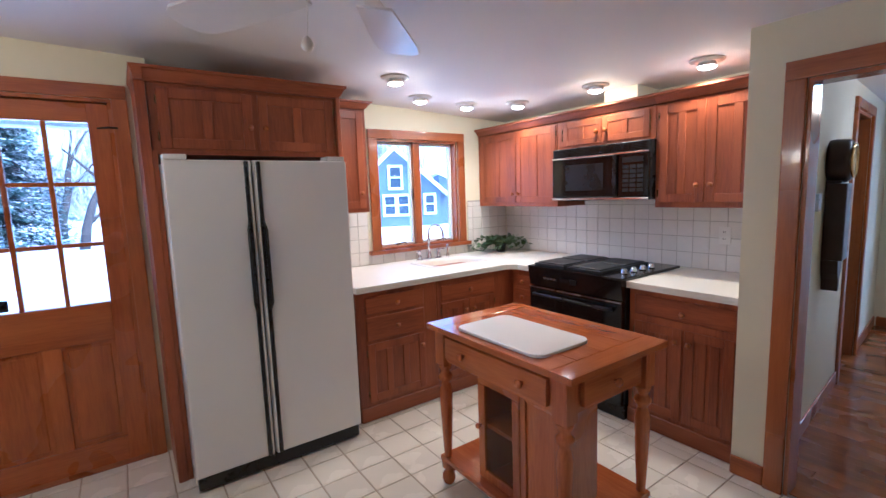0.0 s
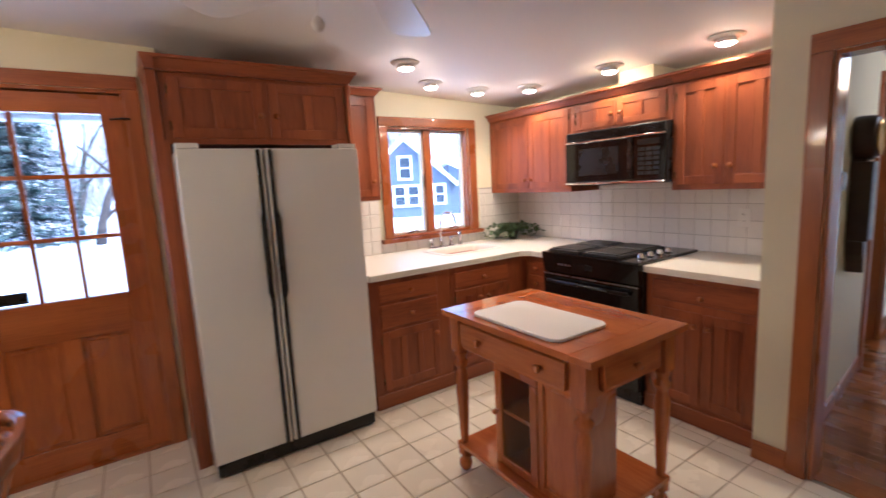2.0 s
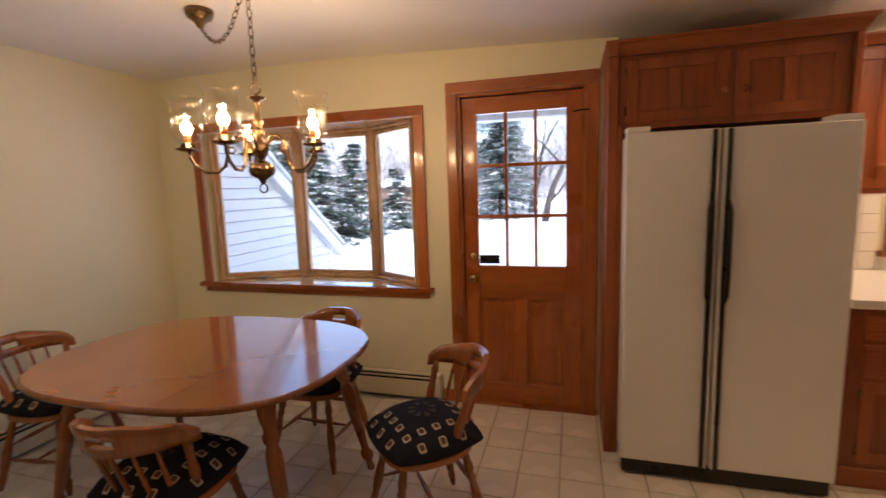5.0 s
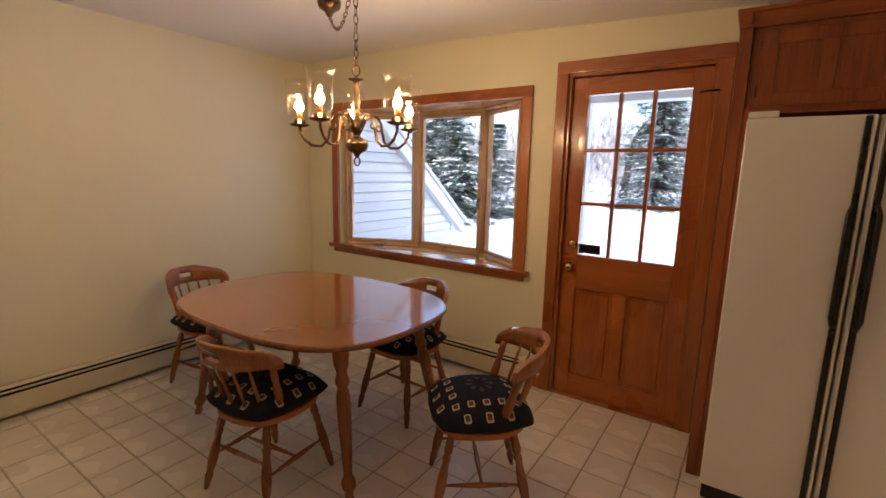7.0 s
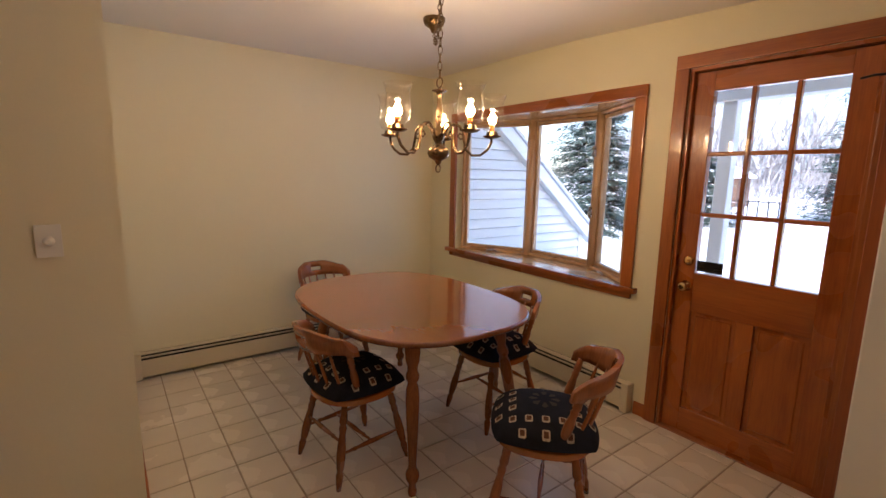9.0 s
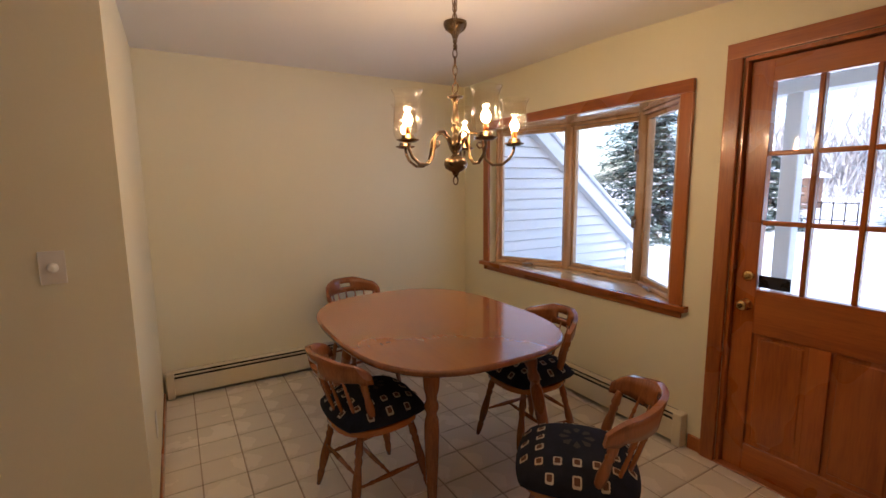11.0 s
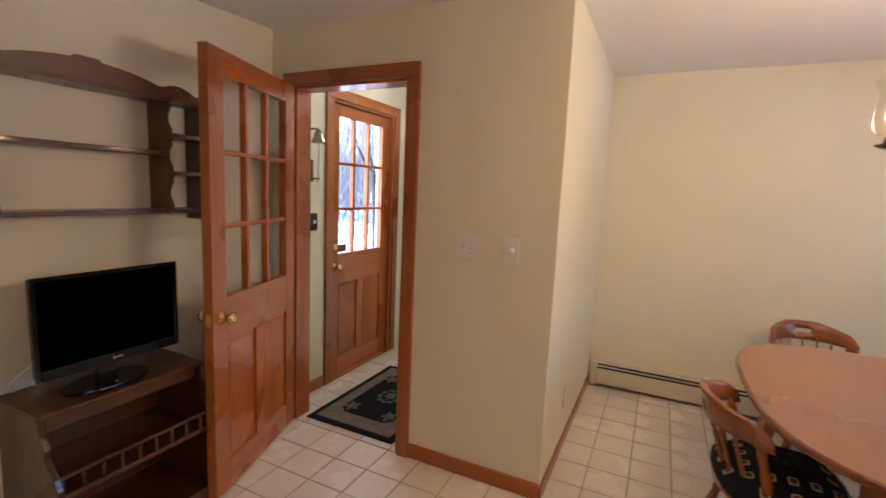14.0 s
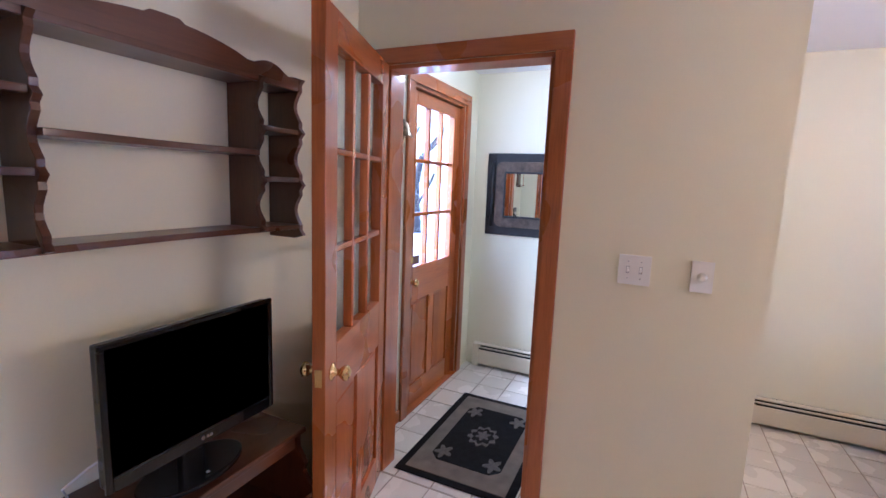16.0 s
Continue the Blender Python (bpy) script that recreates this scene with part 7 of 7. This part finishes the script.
# fence and shed beyond the lawn
e = thing("garden_fence", (-8.3, 24.2, -0.3), "low dark metal garden fence in the snow", "fence")
for k in range(13):
    x = -10.6 + 0.4 * k
    part("post", B(x - 0.02, x + 0.02, 24.18, 24.22, gz(x, 24.2) - 0.05, gz(x, 24.2) + 0.95), BLACK, e)
for z in (0.15, 0.85):
    part("rail", B(-10.62, -5.78, 24.185, 24.215, gz(-8.2, 24.2) + z, gz(-8.2, 24.2) + z + 0.04), BLACK, e)
e = thing("garden_shed", (-12.3, 34.4, -0.1), "small brown garden shed with snow on its roof", "shed")
zs = gz(-12.3, 34.4)
part("wall", B(-13.6, -11.0, 33.4, 35.4, zs - 0.1, zs + 1.9), mat("brown_shed_boards", (0.16, 0.09, 0.06), 0.8, var=0.3, scale=3), e)
part("roof", prism(bmesh.new(), [(-13.9, zs + 1.85), (-10.7, zs + 1.85), (-10.7, zs + 2.0), (-12.3, zs + 2.8), (-13.9, zs + 2.0)], 33.2, 35.6, Matrix(((1, 0, 0, 0), (0, 0, 1, 0), (0, 1, 0, 0), (0, 0, 0, 1)))), ROOFSNOW, e)


# ---- pieces of floors and walls, one by one ----
def piece_mesh(name, sx, sy, sz, bevel, m):
    bm = bmesh.new()
    box(bm, -sx / 2, sx / 2, -sy / 2, sy / 2, -sz, 0.0)
    top = [ed for ed in bm.edges if all(v.co.z > -1e-6 for v in ed.verts)]
    bmesh.ops.bevel(bm, geom=top, offset=bevel, segments=1, affect="EDGES")
    me = bpy.data.meshes.new(name)
    bm.to_mesh(me)
    bm.free()
    me.materials.append(m)
    return me


rnd = random.Random(11)
cache = {}


def lay(name, parent, me, m):
    ob = new(name, me)
    ob.parent = parent
    ob.matrix_basis = m
    return ob


PITCH, OX, OY, JOINT = 0.2075, 0.02, 0.11, 0.007
far_tiles = bmesh.new()
count = 0


def floor_tile(x0, x1, y0, y1, near):
    """One floor tile, cut to fit its field."""
    global count
    w, h = x1 - x0 - JOINT, y1 - y0 - JOINT
    if w < 0.02 or h < 0.02:
        return
    key = (round(w, 3), round(h, 3))
    dz = rnd.uniform(-0.0006, 0.0006)
    if near and count < 300:
        if key not in cache:
            cache[key] = piece_mesh("tile", w, h, 0.006, 0.002, TILE)
        lay("tile", floor, cache[key], Matrix.Translation(((x0 + x1) / 2, (y0 + y1) / 2, dz)) @ pose(0, 0, 0, rnd.uniform(-0.12, 0.12), rnd.uniform(-0.12, 0.12), 0))
        count += 1
    else:
        box(far_tiles, (x0 + x1 - w) / 2, (x0 + x1 + w) / 2, (y0 + y1 - h) / 2, (y0 + y1 + h) / 2, -0.006, dz)


def tile_field(fx0, fx1, fy0, fy1, near):
    for i in range(math.floor((fx0 - OX) / PITCH), math.ceil((fx1 - OX) / PITCH)):
        for j in range(math.floor((fy0 - OY) / PITCH), math.ceil((fy1 - OY) / PITCH)):
            a, b = OX + i * PITCH, OY + j * PITCH
            x0, x1, y0, y1 = max(a, fx0), min(a + PITCH, fx1), max(b, fy0), min(b + PITCH, fy1)
            if x1 > x0 and y1 > y0:
                mx, my = (x0 + x1) / 2, (y0 + y1) / 2
                floor_tile(x0, x1, y0, y1, near(mx, my))


tile_field(XW, XP, YNS, YN, lambda x, y: (-2.3 < x < 1.9 and y > 1.3) and not (-1.7 < x < -0.9 and 2.1 < y < 2.8))
tile_field(0.9, XP + 0.06, YN, YNK, lambda x, y: False)
tile_field(XP, XE, YP, YN, lambda x, y: False)
tile_field(XST, XP, YS, YNS, lambda x, y: False)
tile_field(XW, XST, YS, YNS - 0.12, lambda x, y: x > -1.5)
tagged(part("far_tiles", far_tiles, TILE, floor, "more cream floor tiles"), kind="stuff")

# oak strips laid across the hall
for j in range(48):
    x = XP + 0.032 + 0.075 * j
    y, end = 0.10, (1.26 + 0.0963 * max(0.0, x - 3.34) if x < 4.9 else 1.70)
    while y < end - 0.01:
        y2 = min(end, y + rnd.uniform(0.5, 1.4))
        key = ("oak", round(y2 - y, 2))
        if key not in cache:
            cache[key] = piece_mesh("plank", 0.0745, round(y2 - y, 2) - 0.001, 0.011, 0.0006, OAKFLOOR)
        lay("plank", hall_floor, cache[key], Matrix.Translation((x + 0.0375, (y + y2) / 2, -0.0005)))
        y = y2
lay("room_floor", hall_floor, piece_mesh("room_floor", 3.9, 0.9, 0.011, 0.001, OAKFLOOR), Matrix.Translation((6.15, 2.15, -0.001)))
lay("room_floor", hall_floor, piece_mesh("room_floor", 1.3, 1.6, 0.011, 0.001, OAKFLOOR), Matrix.Translation((7.52, 0.9, -0.001)))

# wall tiles behind the worktop, in courses from the worktop up
WP, WJ = 0.1095, 0.004
wt = piece_mesh("wall_tile", WP - WJ, WP - WJ, 0.005, 0.0015, WTILE)


def wall_tiles(parent, bed_name, axis, p, a0, a1, z0, z1, holes, origin):
    bed = part(bed_name, fb(bmesh.new(), axis, p - 0.004, p - 0.0005, a0, a1, z0, z1) if not holes else wall_cells(axis, p - 0.004, p - 0.0005, a0, a1, z0, z1, holes), WGROUT, parent)
    for i in range(math.floor((a0 - origin) / WP), math.ceil((a1 - origin) / WP)):
        for j in range(math.ceil((z1 - z0) / WP)):
            b0, b1 = max(a0, origin + i * WP), min(a1, origin + (i + 1) * WP)
            c0, c1 = z0 + j * WP, min(z1, z0 + (j + 1) * WP)
            pieces = [(b0, b1, c0, c1)]
            for h in holes:
                out = []
                for s, t, u, v in pieces:
                    if t <= h[0] or s >= h[1] or v <= h[2] or u >= h[3]:
                        out.append((s, t, u, v))
                        continue
                    if s < h[0]:
                        out.append((s, h[0], u, v))
                    if t > h[1]:
                        out.append((h[1], t, u, v))
                    if u < h[2]:
                        out.append((max(s, h[0]), min(t, h[1]), u, h[2]))
                pieces = out
            for s, t, u, v in pieces:
                w, h = t - s - WJ, v - u - WJ
                if w < 0.012 or h < 0.012:
                    continue
                key = ("wt", round(w, 3), round(h, 3))
                if key not in cache:
                    cache[key] = wt if abs(w - WP + WJ) < 0.0015 and abs(h - WP + WJ) < 0.0015 else piece_mesh("wall_tile", w, h, 0.005, 0.0015, WTILE)
                c, z = (s + t) / 2, (u + v) / 2
                if axis == "x":
                    m = Matrix.Translation((p - 0.0075, c, z)) @ Matrix(((0, 0, -1, 0), (1, 0, 0, 0), (0, -1, 0, 0), (0, 0, 0, 1)))
                else:
                    m = Matrix.Translation((c, p - 0.0075, z)) @ Matrix(((1, 0, 0, 0), (0, 0, -1, 0), (0, 1, 0, 0), (0, 0, 0, 1)))
                lay("wall_tile", parent, cache[key], m)


wall_tiles(wall_e, "tile_bed", "x", XE, YP + 0.002, YNK - 0.008, 0.916, 1.40, [], YNK - 0.008)
WO = (WIN[0] - 0.11, WIN[1] + 0.11, WIN[2] - 0.034, 1.41)
wall_tiles(wall_nk, "tile_bed", "y", YNK, 1.935, XE - 0.008, 0.916, 1.40, [WO], XE - 0.008)
